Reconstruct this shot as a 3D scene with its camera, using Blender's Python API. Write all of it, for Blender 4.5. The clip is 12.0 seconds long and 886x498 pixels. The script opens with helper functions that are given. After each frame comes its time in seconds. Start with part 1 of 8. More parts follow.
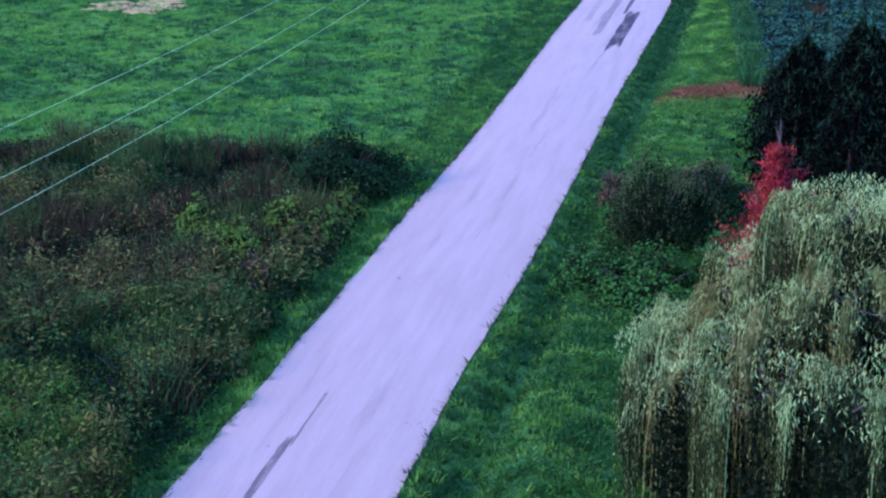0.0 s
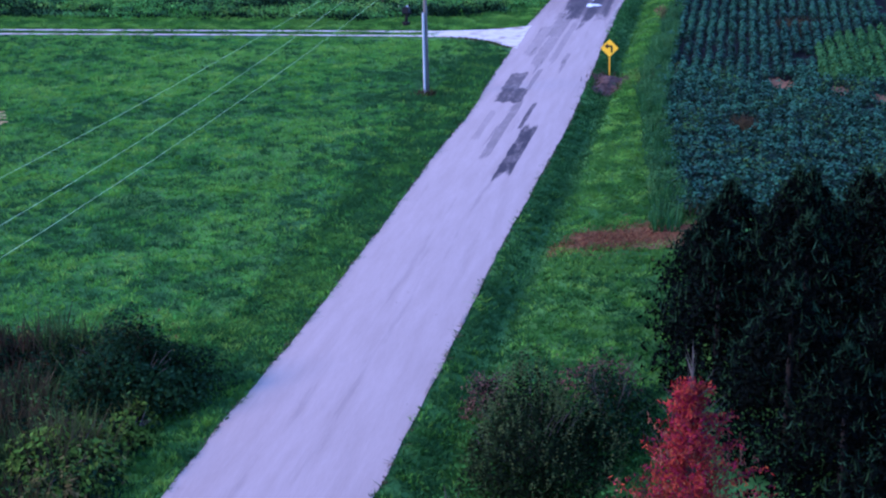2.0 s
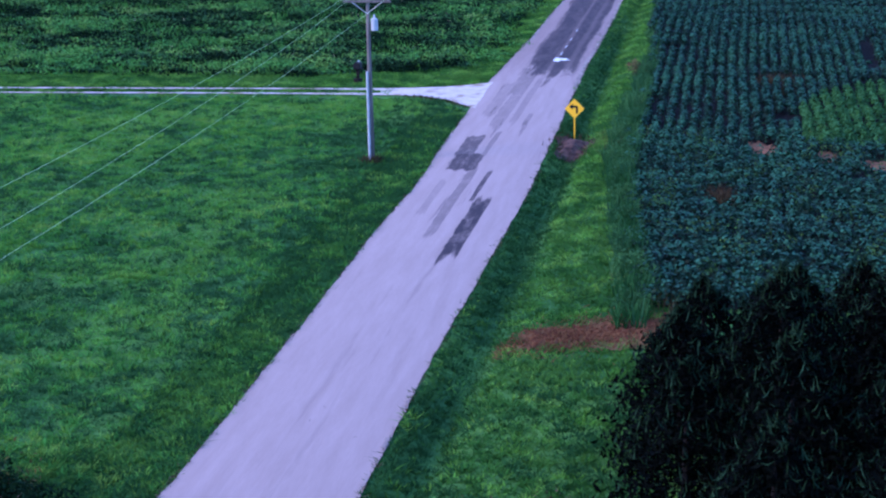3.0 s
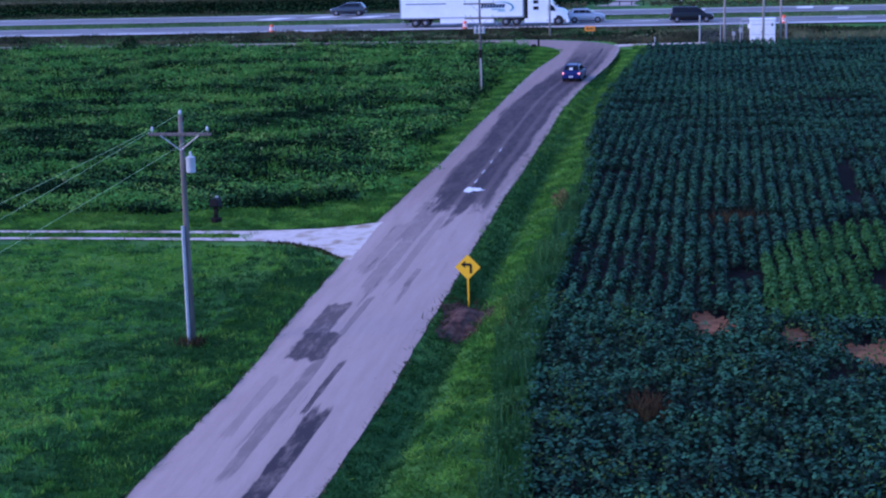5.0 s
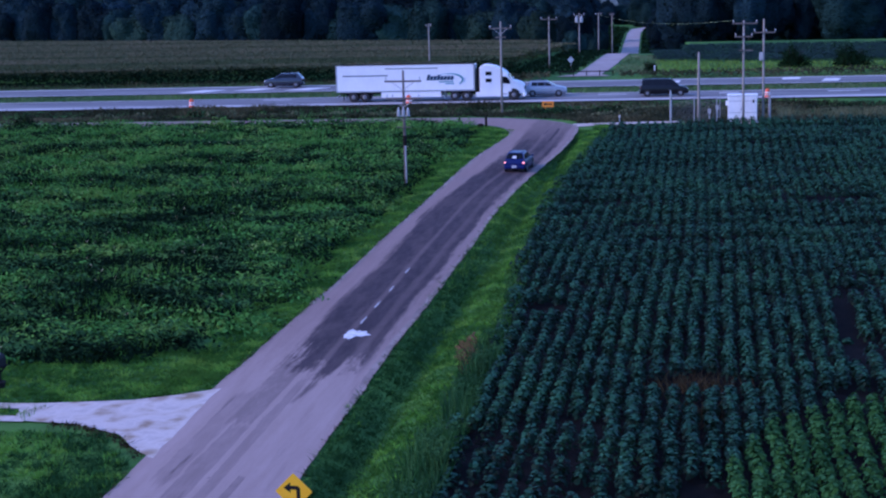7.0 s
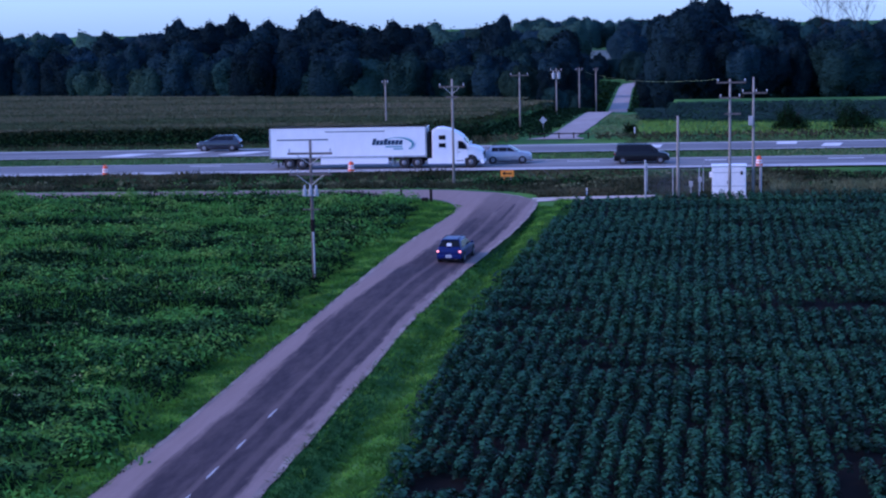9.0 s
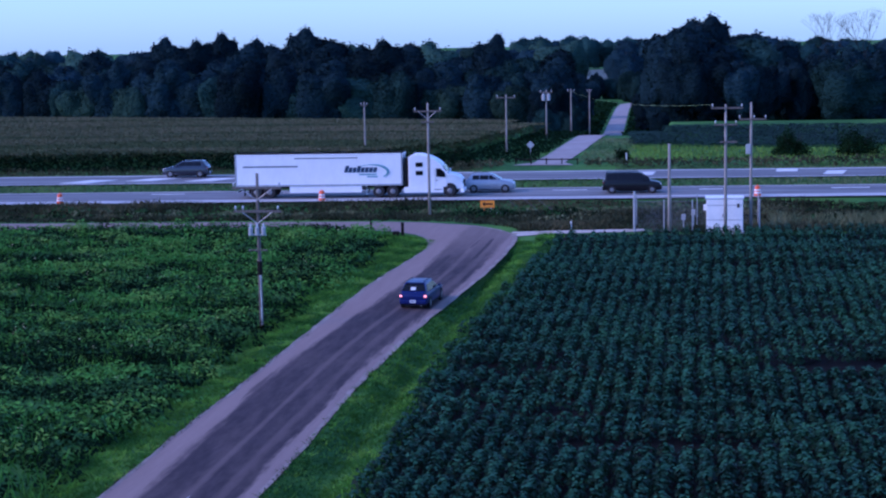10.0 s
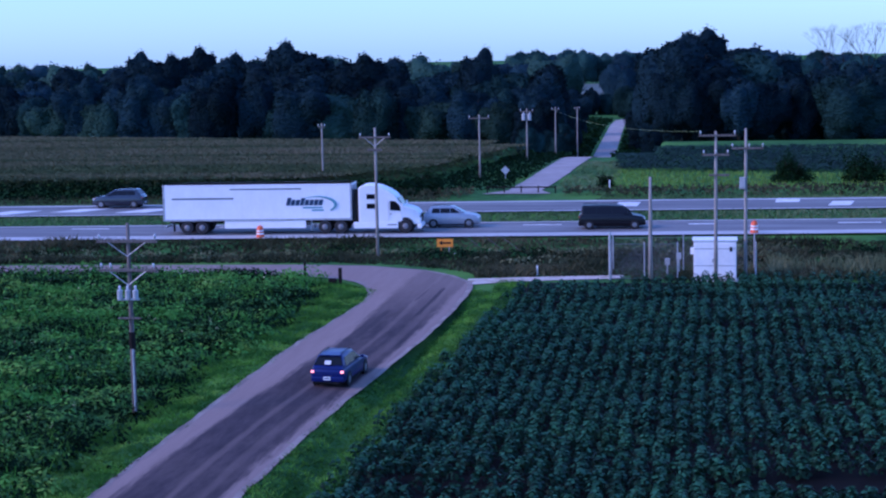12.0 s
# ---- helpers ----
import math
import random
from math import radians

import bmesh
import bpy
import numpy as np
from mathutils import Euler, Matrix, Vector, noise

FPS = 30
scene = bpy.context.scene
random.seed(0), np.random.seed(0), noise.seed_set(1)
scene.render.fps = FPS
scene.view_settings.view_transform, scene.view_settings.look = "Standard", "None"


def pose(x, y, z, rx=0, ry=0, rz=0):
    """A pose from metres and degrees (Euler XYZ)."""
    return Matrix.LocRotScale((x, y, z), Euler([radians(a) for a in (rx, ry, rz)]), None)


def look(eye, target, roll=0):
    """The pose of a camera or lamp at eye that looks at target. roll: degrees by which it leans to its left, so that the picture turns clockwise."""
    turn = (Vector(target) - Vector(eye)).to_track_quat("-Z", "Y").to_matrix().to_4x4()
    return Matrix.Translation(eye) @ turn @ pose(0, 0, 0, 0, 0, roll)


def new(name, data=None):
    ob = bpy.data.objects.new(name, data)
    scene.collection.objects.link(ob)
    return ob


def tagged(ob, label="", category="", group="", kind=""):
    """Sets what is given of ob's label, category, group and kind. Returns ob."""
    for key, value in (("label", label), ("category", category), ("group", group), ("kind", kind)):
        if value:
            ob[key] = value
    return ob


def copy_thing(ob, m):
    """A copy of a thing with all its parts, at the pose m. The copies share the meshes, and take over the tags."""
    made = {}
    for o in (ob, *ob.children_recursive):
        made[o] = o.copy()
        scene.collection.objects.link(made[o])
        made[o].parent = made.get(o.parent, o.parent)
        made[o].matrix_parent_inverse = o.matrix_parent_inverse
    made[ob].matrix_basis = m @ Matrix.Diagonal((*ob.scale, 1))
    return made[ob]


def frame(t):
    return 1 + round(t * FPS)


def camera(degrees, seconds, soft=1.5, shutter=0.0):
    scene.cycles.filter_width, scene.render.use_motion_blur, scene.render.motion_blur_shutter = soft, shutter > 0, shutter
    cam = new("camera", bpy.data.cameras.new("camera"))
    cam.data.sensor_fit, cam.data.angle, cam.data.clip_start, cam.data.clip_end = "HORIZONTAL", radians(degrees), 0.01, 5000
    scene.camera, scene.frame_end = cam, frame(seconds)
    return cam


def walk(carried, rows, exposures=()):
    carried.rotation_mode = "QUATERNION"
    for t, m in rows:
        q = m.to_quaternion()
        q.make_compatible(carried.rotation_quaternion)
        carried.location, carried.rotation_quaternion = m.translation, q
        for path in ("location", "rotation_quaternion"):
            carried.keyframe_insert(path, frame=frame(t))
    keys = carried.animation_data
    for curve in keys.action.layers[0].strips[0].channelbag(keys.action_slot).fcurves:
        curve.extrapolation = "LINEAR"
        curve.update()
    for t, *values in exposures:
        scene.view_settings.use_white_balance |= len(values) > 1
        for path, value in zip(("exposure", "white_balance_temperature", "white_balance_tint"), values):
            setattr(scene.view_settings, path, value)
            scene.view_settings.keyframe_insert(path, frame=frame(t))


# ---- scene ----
# Camera and its way
cam = camera(30.0, 12.0, soft=2.2)
PATH = [
    (0, (10.048, -117.134, 18.053), (1.369, -80.148, 5.533), -0.93),
    (0.5, (9.771, -113.339, 18.228), (1.730, -76.129, 5.950), -0.95),
    (1, (9.785, -108.988, 18.346), (2.385, -71.527, 6.433), -1.07),
    (1.5, (9.844, -104.836, 18.339), (2.585, -67.246, 6.750), -1.08),
    (2, (10.044, -100.164, 18.117), (2.785, -62.464, 6.891), -1.18),
    (2.5, (10.220, -95.402, 17.787), (3.058, -57.533, 7.080), -1.28),
    (3, (10.287, -90.667, 17.396), (3.345, -52.613, 7.213), -1.19),
    (4.8, (11.746, -70.674, 16.440), (5.206, -32.088, 8.172), -1.41),
    (5, (11.911, -68.201, 16.473), (5.329, -29.585, 8.382), -1.41),
    (5.5, (12.159, -62.495, 16.404), (5.459, -23.816, 8.716), -1.40),
    (6, (12.511, -56.326, 16.398), (5.792, -17.581, 9.073), -1.41),
    (6.5, (12.826, -50.675, 16.262), (6.225, -11.846, 9.277), -1.51),
    (7, (13.216, -44.782, 16.232), (6.855, -5.861, 9.549), -1.42),
    (7.5, (13.618, -39.242, 16.150), (7.418, -0.248, 9.749), -1.32),
    (9.5, (14.802, -17.827, 15.798), (8.422, 21.320, 10.621), -1.22),
    (10, (14.969, -13.035, 15.873), (8.630, 26.142, 10.877), -1.12),
    (10.5, (15.141, -8.593, 15.893), (8.721, 30.588, 11.037), -1.12),
    (11, (15.487, -4.128, 15.978), (8.987, 35.052, 11.220), -1.12),
    (11.5, (15.621, -0.087, 15.953), (9.201, 39.114, 11.256), -1.12),
    (12, (15.759, 4.175, 15.954), (9.400, 43.388, 11.279), -1.12),
]
LIGHT = [(0.0, 1.68, 5730, 54), (1.5, 1.44, 5730, 54), (3.0, 1.31, 5730, 54), (5.0, 0.76, 5780, 57), (7.5, 0.45, 5780, 61), (9.5, 0.40, 5600, 60), (12.0, 0.48, 5500, 60)]
walk(cam, [(t, look(eye, target, roll)) for t, eye, target, roll in PATH], LIGHT)

# World and sun: a hazy, mostly clouded sky with weak, soft light from the west
SUN_EL, SUN_AZ = radians(28), radians(-112)
world = bpy.data.worlds.new("sky")
scene.world = world
world.use_nodes = True
wn = world.node_tree.nodes
sky = wn.new("ShaderNodeTexSky")
sky.sky_type, sky.sun_disc = "NISHITA", False
sky.sun_elevation, sky.sun_rotation = SUN_EL, SUN_AZ
sky.air_density, sky.dust_density, sky.ozone_density = 1.2, 0.6, 2.0
tint = wn.new("ShaderNodeMix")
tint.data_type, tint.blend_type = "RGBA", "MULTIPLY"
tint.inputs[0].default_value = 1.0
tint.inputs[7].default_value = (0.47, 0.96, 1.36, 1)
world.node_tree.links.new(sky.outputs[0], tint.inputs[6])
veil = wn.new("ShaderNodeMix")
veil.data_type = "RGBA"
veil.inputs[0].default_value = 0.3
veil.inputs[7].default_value = (1.8, 4.0, 6.3, 1)
world.node_tree.links.new(tint.outputs[2], veil.inputs[6])
world.node_tree.links.new(veil.outputs[2], wn["Background"].inputs[0])
wn["Background"].inputs[1].default_value = 0.145
sun = new("sun", bpy.data.lights.new("sun", "SUN"))
sun.data.energy, sun.data.angle, sun.data.color = 1.45, radians(20), (1.0, 0.86, 0.70)
sun_dir = Vector((math.sin(SUN_AZ) * math.cos(SUN_EL), math.cos(SUN_AZ) * math.cos(SUN_EL), math.sin(SUN_EL)))
sun.matrix_world = look(sun_dir * 100, (0, 0, 0))

# ---------------------------------------------------------------- materials
def mat(name, a, b, scale=3.0, rough=0.8, bump=0.0, metal=0.0, fine=30.0, stretch=(1, 1, 1), island=0.0, spec=0.4, detail=5.0, c=None, cscale=0.15, grain=0.22):
    """Two-tone surface: broad noise between a and b, fine grain in value and relief, and where asked a third colour in wide patches
    and a change of value from piece to piece."""
    m = bpy.data.materials.new(name)
    m.use_nodes = True
    n, l = m.node_tree.nodes, m.node_tree.links
    p = n["Principled BSDF"]
    tc = n.new("ShaderNodeTexCoord")
    mp = n.new("ShaderNodeMapping")
    mp.inputs["Scale"].default_value = stretch
    l.new(tc.outputs["Object"], mp.inputs[0])
    n1 = n.new("ShaderNodeTexNoise")
    n1.inputs["Scale"].default_value, n1.inputs["Detail"].default_value, n1.inputs["Roughness"].default_value = scale, detail, 0.62
    l.new(mp.outputs[0], n1.inputs["Vector"])
    r1 = n.new("ShaderNodeValToRGB")
    r1.color_ramp.elements[0].position, r1.color_ramp.elements[1].position = 0.36, 0.66
    r1.color_ramp.elements[0].color, r1.color_ramp.elements[1].color = (*a, 1), (*b, 1)
    l.new(n1.outputs[0], r1.inputs[0])
    col = r1.outputs[0]
    if c:
        n3 = n.new("ShaderNodeTexNoise")
        n3.inputs["Scale"].default_value, n3.inputs["Detail"].default_value = cscale, 4
        l.new(tc.outputs["Object"], n3.inputs["Vector"])
        r3 = n.new("ShaderNodeMapRange")
        r3.inputs[1].default_value, r3.inputs[2].default_value = 0.47, 0.66
        l.new(n3.outputs[0], r3.inputs[0])
        mx = n.new("ShaderNodeMix")
        mx.data_type = "RGBA"
        l.new(r3.outputs[0], mx.inputs[0])
        l.new(col, mx.inputs[6])
        mx.inputs[7].default_value = (*c, 1)
        col = mx.outputs[2]
    n2 = n.new("ShaderNodeTexNoise")
    n2.inputs["Scale"].default_value, n2.inputs["Detail"].default_value = fine, 3
    l.new(mp.outputs[0], n2.inputs["Vector"])
    val = n.new("ShaderNodeMapRange")
    val.inputs[3].default_value, val.inputs[4].default_value = 1 - grain, 1 + grain
    l.new(n2.outputs[0], val.inputs[0])
    hsv = n.new("ShaderNodeHueSaturation")
    l.new(col, hsv.inputs["Color"])
    value = val.outputs[0]
    if island:
        geo = n.new("ShaderNodeNewGeometry")
        ir = n.new("ShaderNodeMapRange")
        ir.inputs[3].default_value, ir.inputs[4].default_value = 1 - island, 1 + island
        l.new(geo.outputs["Random Per Island"], ir.inputs[0])
        mu = n.new("ShaderNodeMath")
        mu.operation = "MULTIPLY"
        l.new(value, mu.inputs[0])
        l.new(ir.outputs[0], mu.inputs[1])
        value = mu.outputs[0]
        hue = n.new("ShaderNodeMapRange")
        hue.inputs[3].default_value, hue.inputs[4].default_value = 0.5 - island * 0.05, 0.5 + island * 0.05
        l.new(geo.outputs["Random Per Island"], hue.inputs[0])
        l.new(hue.outputs[0], hsv.inputs["Hue"])
    l.new(value, hsv.inputs["Value"])
    l.new(hsv.outputs[0], p.inputs["Base Color"])
    p.inputs["Roughness"].default_value, p.inputs["Metallic"].default_value = rough, metal
    p.inputs["Specular IOR Level"].default_value = spec
    if bump:
        bp = n.new("ShaderNodeBump")
        bp.inputs["Strength"].default_value, bp.inputs["Distance"].default_value = bump, 0.02
        l.new(n2.outputs[0], bp.inputs["Height"])
        l.new(bp.outputs[0], p.inputs["Normal"])
    return m


def leafmat(name, a, b, c=None, scale=0.6, cscale=0.12, island=0.35, rough=0.85, through_light=0.25, relief=0.0, gloss=0.03):
    """Foliage: leaf colours that change by patch and by leaf, with some light passing through."""
    m = mat(name, a, b, scale=scale, rough=rough, fine=4.0, island=island, c=c, cscale=cscale, spec=gloss)
    n, l = m.node_tree.nodes, m.node_tree.links
    p = n["Principled BSDF"]
    if relief:
        tc = n.new("ShaderNodeTexCoord")
        nz = n.new("ShaderNodeTexNoise")
        nz.inputs["Scale"].default_value, nz.inputs["Detail"].default_value = 1.3, 4
        l.new(tc.outputs["Object"], nz.inputs["Vector"])
        bp = n.new("ShaderNodeBump")
        bp.inputs["Strength"].default_value, bp.inputs["Distance"].default_value = 1.0, relief
        l.new(nz.outputs[0], bp.inputs["Height"])
        l.new(bp.outputs[0], p.inputs["Normal"])
    tr = n.new("ShaderNodeBsdfTranslucent")
    l.new(p.inputs["Base Color"].links[0].from_socket, tr.inputs[0])
    ms = n.new("ShaderNodeMixShader")
    ms.inputs[0].default_value = through_light
    l.new(p.outputs[0], ms.inputs[1])
    l.new(tr.outputs[0], ms.inputs[2])
    l.new(ms.outputs[0], n["Material Output"].inputs[0])
    return m


def vary_by_object(m, lo, hi):
    """Each copy of a thing gets its own depth of tone."""
    n, l = m.node_tree.nodes, m.node_tree.links
    info = n.new("ShaderNodeObjectInfo")
    r = n.new("ShaderNodeMapRange")
    r.inputs[3].default_value, r.inputs[4].default_value = lo, hi
    l.new(info.outputs["Random"], r.inputs[0])
    for q in list(n):
        if q.bl_idname == "ShaderNodeHueSaturation":
            old = q.inputs["Value"].links[0].from_socket
            mu = n.new("ShaderNodeMath")
            mu.operation = "MULTIPLY"
            l.new(old, mu.inputs[0])
            l.new(r.outputs[0], mu.inputs[1])
            l.new(mu.outputs[0], q.inputs["Value"])
    return m


def plain(name, col, rough=0.5, metal=0.0, spec=0.5, coat=0.0, vary=0.06):
    m = mat(name, tuple(v * (1 - vary) for v in col), tuple(min(1, v * (1 + vary)) for v in col), scale=2.5, rough=rough, metal=metal, spec=spec, fine=14.0, grain=0.05)
    m.node_tree.nodes["Principled BSDF"].inputs["Coat Weight"].default_value = coat
    return m


def glow(name, col, strength):
    m = plain(name, col, 0.3)
    p = m.node_tree.nodes["Principled BSDF"]
    p.inputs["Emission Color"].default_value = (*col, 1)
    p.inputs["Emission Strength"].default_value = strength
    return m


M_GRASS = mat("grass_ground", (0.01383, 0.0836, 0.01995), (0.03063, 0.1505, 0.038), scale=0.9, rough=0.95, bump=0.9, fine=9.0, c=(0.06718, 0.2107, 0.038), cscale=0.09, spec=0.1)
# soil colour is near black to hold the shade between the bean rows
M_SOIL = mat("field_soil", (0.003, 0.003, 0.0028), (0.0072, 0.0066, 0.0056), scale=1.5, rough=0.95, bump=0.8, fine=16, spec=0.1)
M_CLAY = mat("bare_clay", (0.1425, 0.05821, 0.02933), (0.285, 0.1235, 0.0612), scale=2.2, rough=0.95, bump=0.8, fine=12, spec=0.1)
M_HEAP = mat("heaped_earth", (0.045, 0.024, 0.020), (0.150, 0.078, 0.060), scale=2.6, rough=0.95, bump=0.9, fine=10, spec=0.1)
M_DEADGRASS = mat("dead_grass", (0.0988, 0.0456, 0.019), (0.1824, 0.0912, 0.038), scale=2.0, rough=0.95, bump=0.8, fine=14, spec=0.1)
M_STRAW = mat("pale_straw", (0.289, 0.1937, 0.075), (0.476, 0.3298, 0.144), scale=1.4, rough=0.95, bump=0.7, fine=12, spec=0.1)
M_GRAVEL = mat("white_gravel", (0.4576, 0.396, 0.352), (0.704, 0.6248, 0.5632), scale=0.9, rough=0.9, bump=0.7, fine=20, spec=0.2, c=(0.2992, 0.22, 0.1496), cscale=0.9)
M_CONCRETE = mat("concrete_patch", (0.55, 0.55, 0.54), (0.72, 0.72, 0.70), scale=1.2, rough=0.85, bump=0.3, fine=18)
M_SHOULDER = mat("pale_shoulder", (0.342, 0.342, 0.3405), (0.494, 0.494, 0.4864), scale=0.7, rough=0.9, bump=0.4, fine=16, stretch=(0.3125, 1.25, 1.28))
M_HIGHWAY = mat("highway_asphalt", (0.1136, 0.1136, 0.1193), (0.2159, 0.2159, 0.2159), scale=0.5, rough=0.85, bump=0.3, fine=14, stretch=(0.12, 1, 1))
M_FARFIELD = mat("hazed_field", (0.088, 0.12, 0.1054), (0.132, 0.168, 0.1426), scale=0.03, rough=0.95, fine=0.4, spec=0.1)
M_LINE = mat("worn_white_paint", (0.50, 0.50, 0.50), (0.78, 0.78, 0.77), scale=3.0, rough=0.7, fine=20)
M_FARROAD = mat("pale_lane", (0.2749, 0.2294, 0.2167), (0.3795, 0.3211, 0.3), scale=0.5, rough=0.9, bump=0.3, fine=10)
M_POLE = mat("weathered_pole_wood", (0.08702, 0.0712, 0.06384), (0.1899, 0.1661, 0.1514), scale=2.0, rough=0.9, bump=0.5, fine=12, stretch=(4.747, 4.747, 0.3274))
M_PALEPOLE = mat("bleached_pole_wood", (0.20, 0.175, 0.155), (0.38, 0.345, 0.31), scale=2.0, rough=0.9, bump=0.5, fine=12, stretch=(6, 6, 0.4))
M_DARKWOOD = mat("dark_post_wood", (0.010, 0.009, 0.008), (0.028, 0.023, 0.020), scale=3.0, rough=0.95, bump=0.4, fine=14, spec=0.1)
M_LINK = plain("dull_fence_wire", (0.16, 0.17, 0.18), 0.7, 0.3)
M_GALV = mat("galvanised_steel", (0.34, 0.36, 0.38), (0.52, 0.54, 0.56), scale=3.0, rough=0.55, metal=0.6, fine=16)
M_WIRE = plain("weathered_wire", (0.45, 0.70, 0.34), 0.7, 0.0)
M_DULLRIM = mat("dull_steel_rim", (0.16, 0.165, 0.175), (0.26, 0.265, 0.28), scale=5, rough=0.5, metal=0.5, fine=18)
M_PORC = plain("grey_porcelain", (0.55, 0.57, 0.6), 0.25)
M_TRAFO = mat("pale_grey_enamel", (0.336, 0.36, 0.376), (0.44, 0.464, 0.48), scale=3, rough=0.45, fine=18)
M_YELLOW = mat("yellow_sheeting", (1.0, 0.455, 0.006), (1.0, 0.51, 0.012), scale=2.0, rough=0.45, fine=20, grain=0.05)
M_ORANGE = mat("orange_sheeting", (0.85, 0.24, 0.02), (0.90, 0.30, 0.03), scale=2.0, rough=0.45, fine=20, grain=0.05)
M_BLACK = plain("black_paint", (0.010, 0.010, 0.011), 0.7, 0.0, 0.2)
M_BARREL = mat("orange_plastic", (0.82, 0.10, 0.035), (0.92, 0.15, 0.05), scale=3.0, rough=0.5, fine=12, grain=0.05)
M_WHITE = mat("white_enamel", (0.82, 0.82, 0.83), (0.88, 0.88, 0.88), scale=0.8, rough=0.4, fine=8, grain=0.05)
M_CABINET = mat("white_steel_cabinet", (0.78, 0.79, 0.80), (0.88, 0.88, 0.88), scale=1.1, rough=0.5, fine=9, grain=0.05)
M_TRAILER = mat("white_trailer_skin", (0.84, 0.84, 0.84), (0.90, 0.90, 0.90), scale=0.7, rough=0.4, fine=6, stretch=(1, 1, 0.5), grain=0.05)
M_CHROME = plain("bright_metal", (0.62, 0.63, 0.65), 0.22, 1.0)
M_RUBBER = plain("tyre_rubber", (0.02, 0.02, 0.021), 0.85)
M_GLASS = plain("dark_car_glass", (0.008, 0.009, 0.012), 0.08, 0.0, 0.22)
M_BLUE = plain("metallic_blue_paint", (0.00168, 0.00896, 0.09563), 0.36, 0.15, 0.35, 0.25)
M_VAN = plain("black_car_paint", (0.004, 0.004, 0.006), 0.3, 0.0, 0.3, 0.12)
M_SILVER = plain("silver_car_paint", (0.324, 0.351, 0.3915), 0.34, 0.45, 0.4, 0.3)
M_DARKSUV = plain("dark_blue_grey_paint", (0.022, 0.026, 0.040), 0.25, 0.2, 0.5, 0.8)
M_TAIL = glow("lit_tail_lamp", (1.0, 0.30, 0.25), 1.6)
M_HEAD = plain("clear_lamp", (0.7, 0.72, 0.75), 0.1)
M_PLATE = plain("plate_white", (0.75, 0.76, 0.78), 0.4)
M_PAPER = plain("matt_white", (0.72, 0.72, 0.74), 0.7)
M_TEAL = plain("teal_vinyl", (0.05, 0.30, 0.36), 0.4)
M_NAVY = plain("navy_vinyl", (0.02, 0.05, 0.10), 0.4)
M_BARK = mat("bark", (0.035, 0.028, 0.022), (0.10, 0.082, 0.065), scale=4, rough=0.95, bump=0.8, fine=14, stretch=(4, 4, 0.6))
M_BEAN = leafmat("bean_leaf", (0.002922, 0.02089, 0.01177), (0.006316, 0.03992, 0.02124), c=(0.007668, 0.04677, 0.02067), cscale=0.22, island=0.28, rough=0.6, gloss=0.10)
M_BEANTOP = leafmat("lit_young_bean_leaf", (0.009765, 0.06912, 0.04011), (0.01823, 0.1151, 0.06243), c=(0.02035, 0.1243, 0.06021), cscale=0.22, island=0.25, rough=0.6, gloss=0.10)
M_BEANHI = leafmat("fresh_bean_leaf", (0.01714, 0.09409, 0.02861), (0.03182, 0.1412, 0.03902))
M_HAY = leafmat("hay_blade", (0.09319, 0.212, 0.03779), (0.1558, 0.2919, 0.06047))
M_TUFT = leafmat("grass_blade", (0.02194, 0.1659, 0.02542), (0.05227, 0.296, 0.04658), c=(0.08991, 0.3059, 0.04939), cscale=0.10, island=0.16)
M_TUFTDARK = leafmat("lush_dark_grass_blade", (0.01085, 0.07168, 0.02134), (0.02005, 0.1182, 0.03161), island=0.15, scale=0.9)
M_TUFTLIGHT = leafmat("yellow_green_grass_blade", (0.05695, 0.2297, 0.02791), (0.1116, 0.3443, 0.04785), c=(0.1368, 0.3261, 0.05184), cscale=0.3, island=0.2)
M_FRINGE = leafmat("dead_edge_grass", (0.040, 0.042, 0.022), (0.095, 0.085, 0.050), island=0.4)
M_SHOOT = leafmat("olive_shoot_leaf", (0.035, 0.060, 0.018), (0.085, 0.115, 0.040), island=0.35)
M_DITCH = leafmat("ditch_grass_blade", (0.0107, 0.07412, 0.02044), (0.01728, 0.1077, 0.02773), island=0.12, scale=0.8)
M_VERGE = leafmat("mown_verge_blade", (0.0161, 0.1026, 0.01666), (0.03544, 0.1733, 0.02839), c=(0.05476, 0.1855, 0.02938), cscale=0.2, island=0.16)
M_WEED = leafmat("weed_leaf", (0.01535, 0.07306, 0.02579), (0.03289, 0.1341, 0.04247), c=(0.04385, 0.1542, 0.04247), cscale=0.16, island=0.25, scale=0.5)
# for dark weeds, and for weeds with shade put into their colour
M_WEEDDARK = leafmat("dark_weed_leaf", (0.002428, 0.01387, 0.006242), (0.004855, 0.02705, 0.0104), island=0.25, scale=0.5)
M_WEEDLIGHT = leafmat("lit_weed_leaf", (0.03744, 0.2068, 0.04072), (0.08136, 0.3103, 0.05763), c=(0.134, 0.3014, 0.06132), cscale=0.3, island=0.25)
M_FLOWER = leafmat("pale_flower", (0.342, 0.3192, 0.152), (0.532, 0.5168, 0.304), island=0.4)
M_SCORCH = leafmat("scorched_blade", (0.15, 0.055, 0.026), (0.27, 0.11, 0.055), island=0.4)
M_PALEWEED = leafmat("pale_seed_weed", (0.10, 0.125, 0.060), (0.20, 0.215, 0.115), island=0.3)
M_DRYWEED = leafmat("dry_weed_blade", (0.03245, 0.02614, 0.01384), (0.078, 0.05779, 0.02893), c=(0.06115, 0.03578, 0.02139), cscale=0.2, island=0.35)
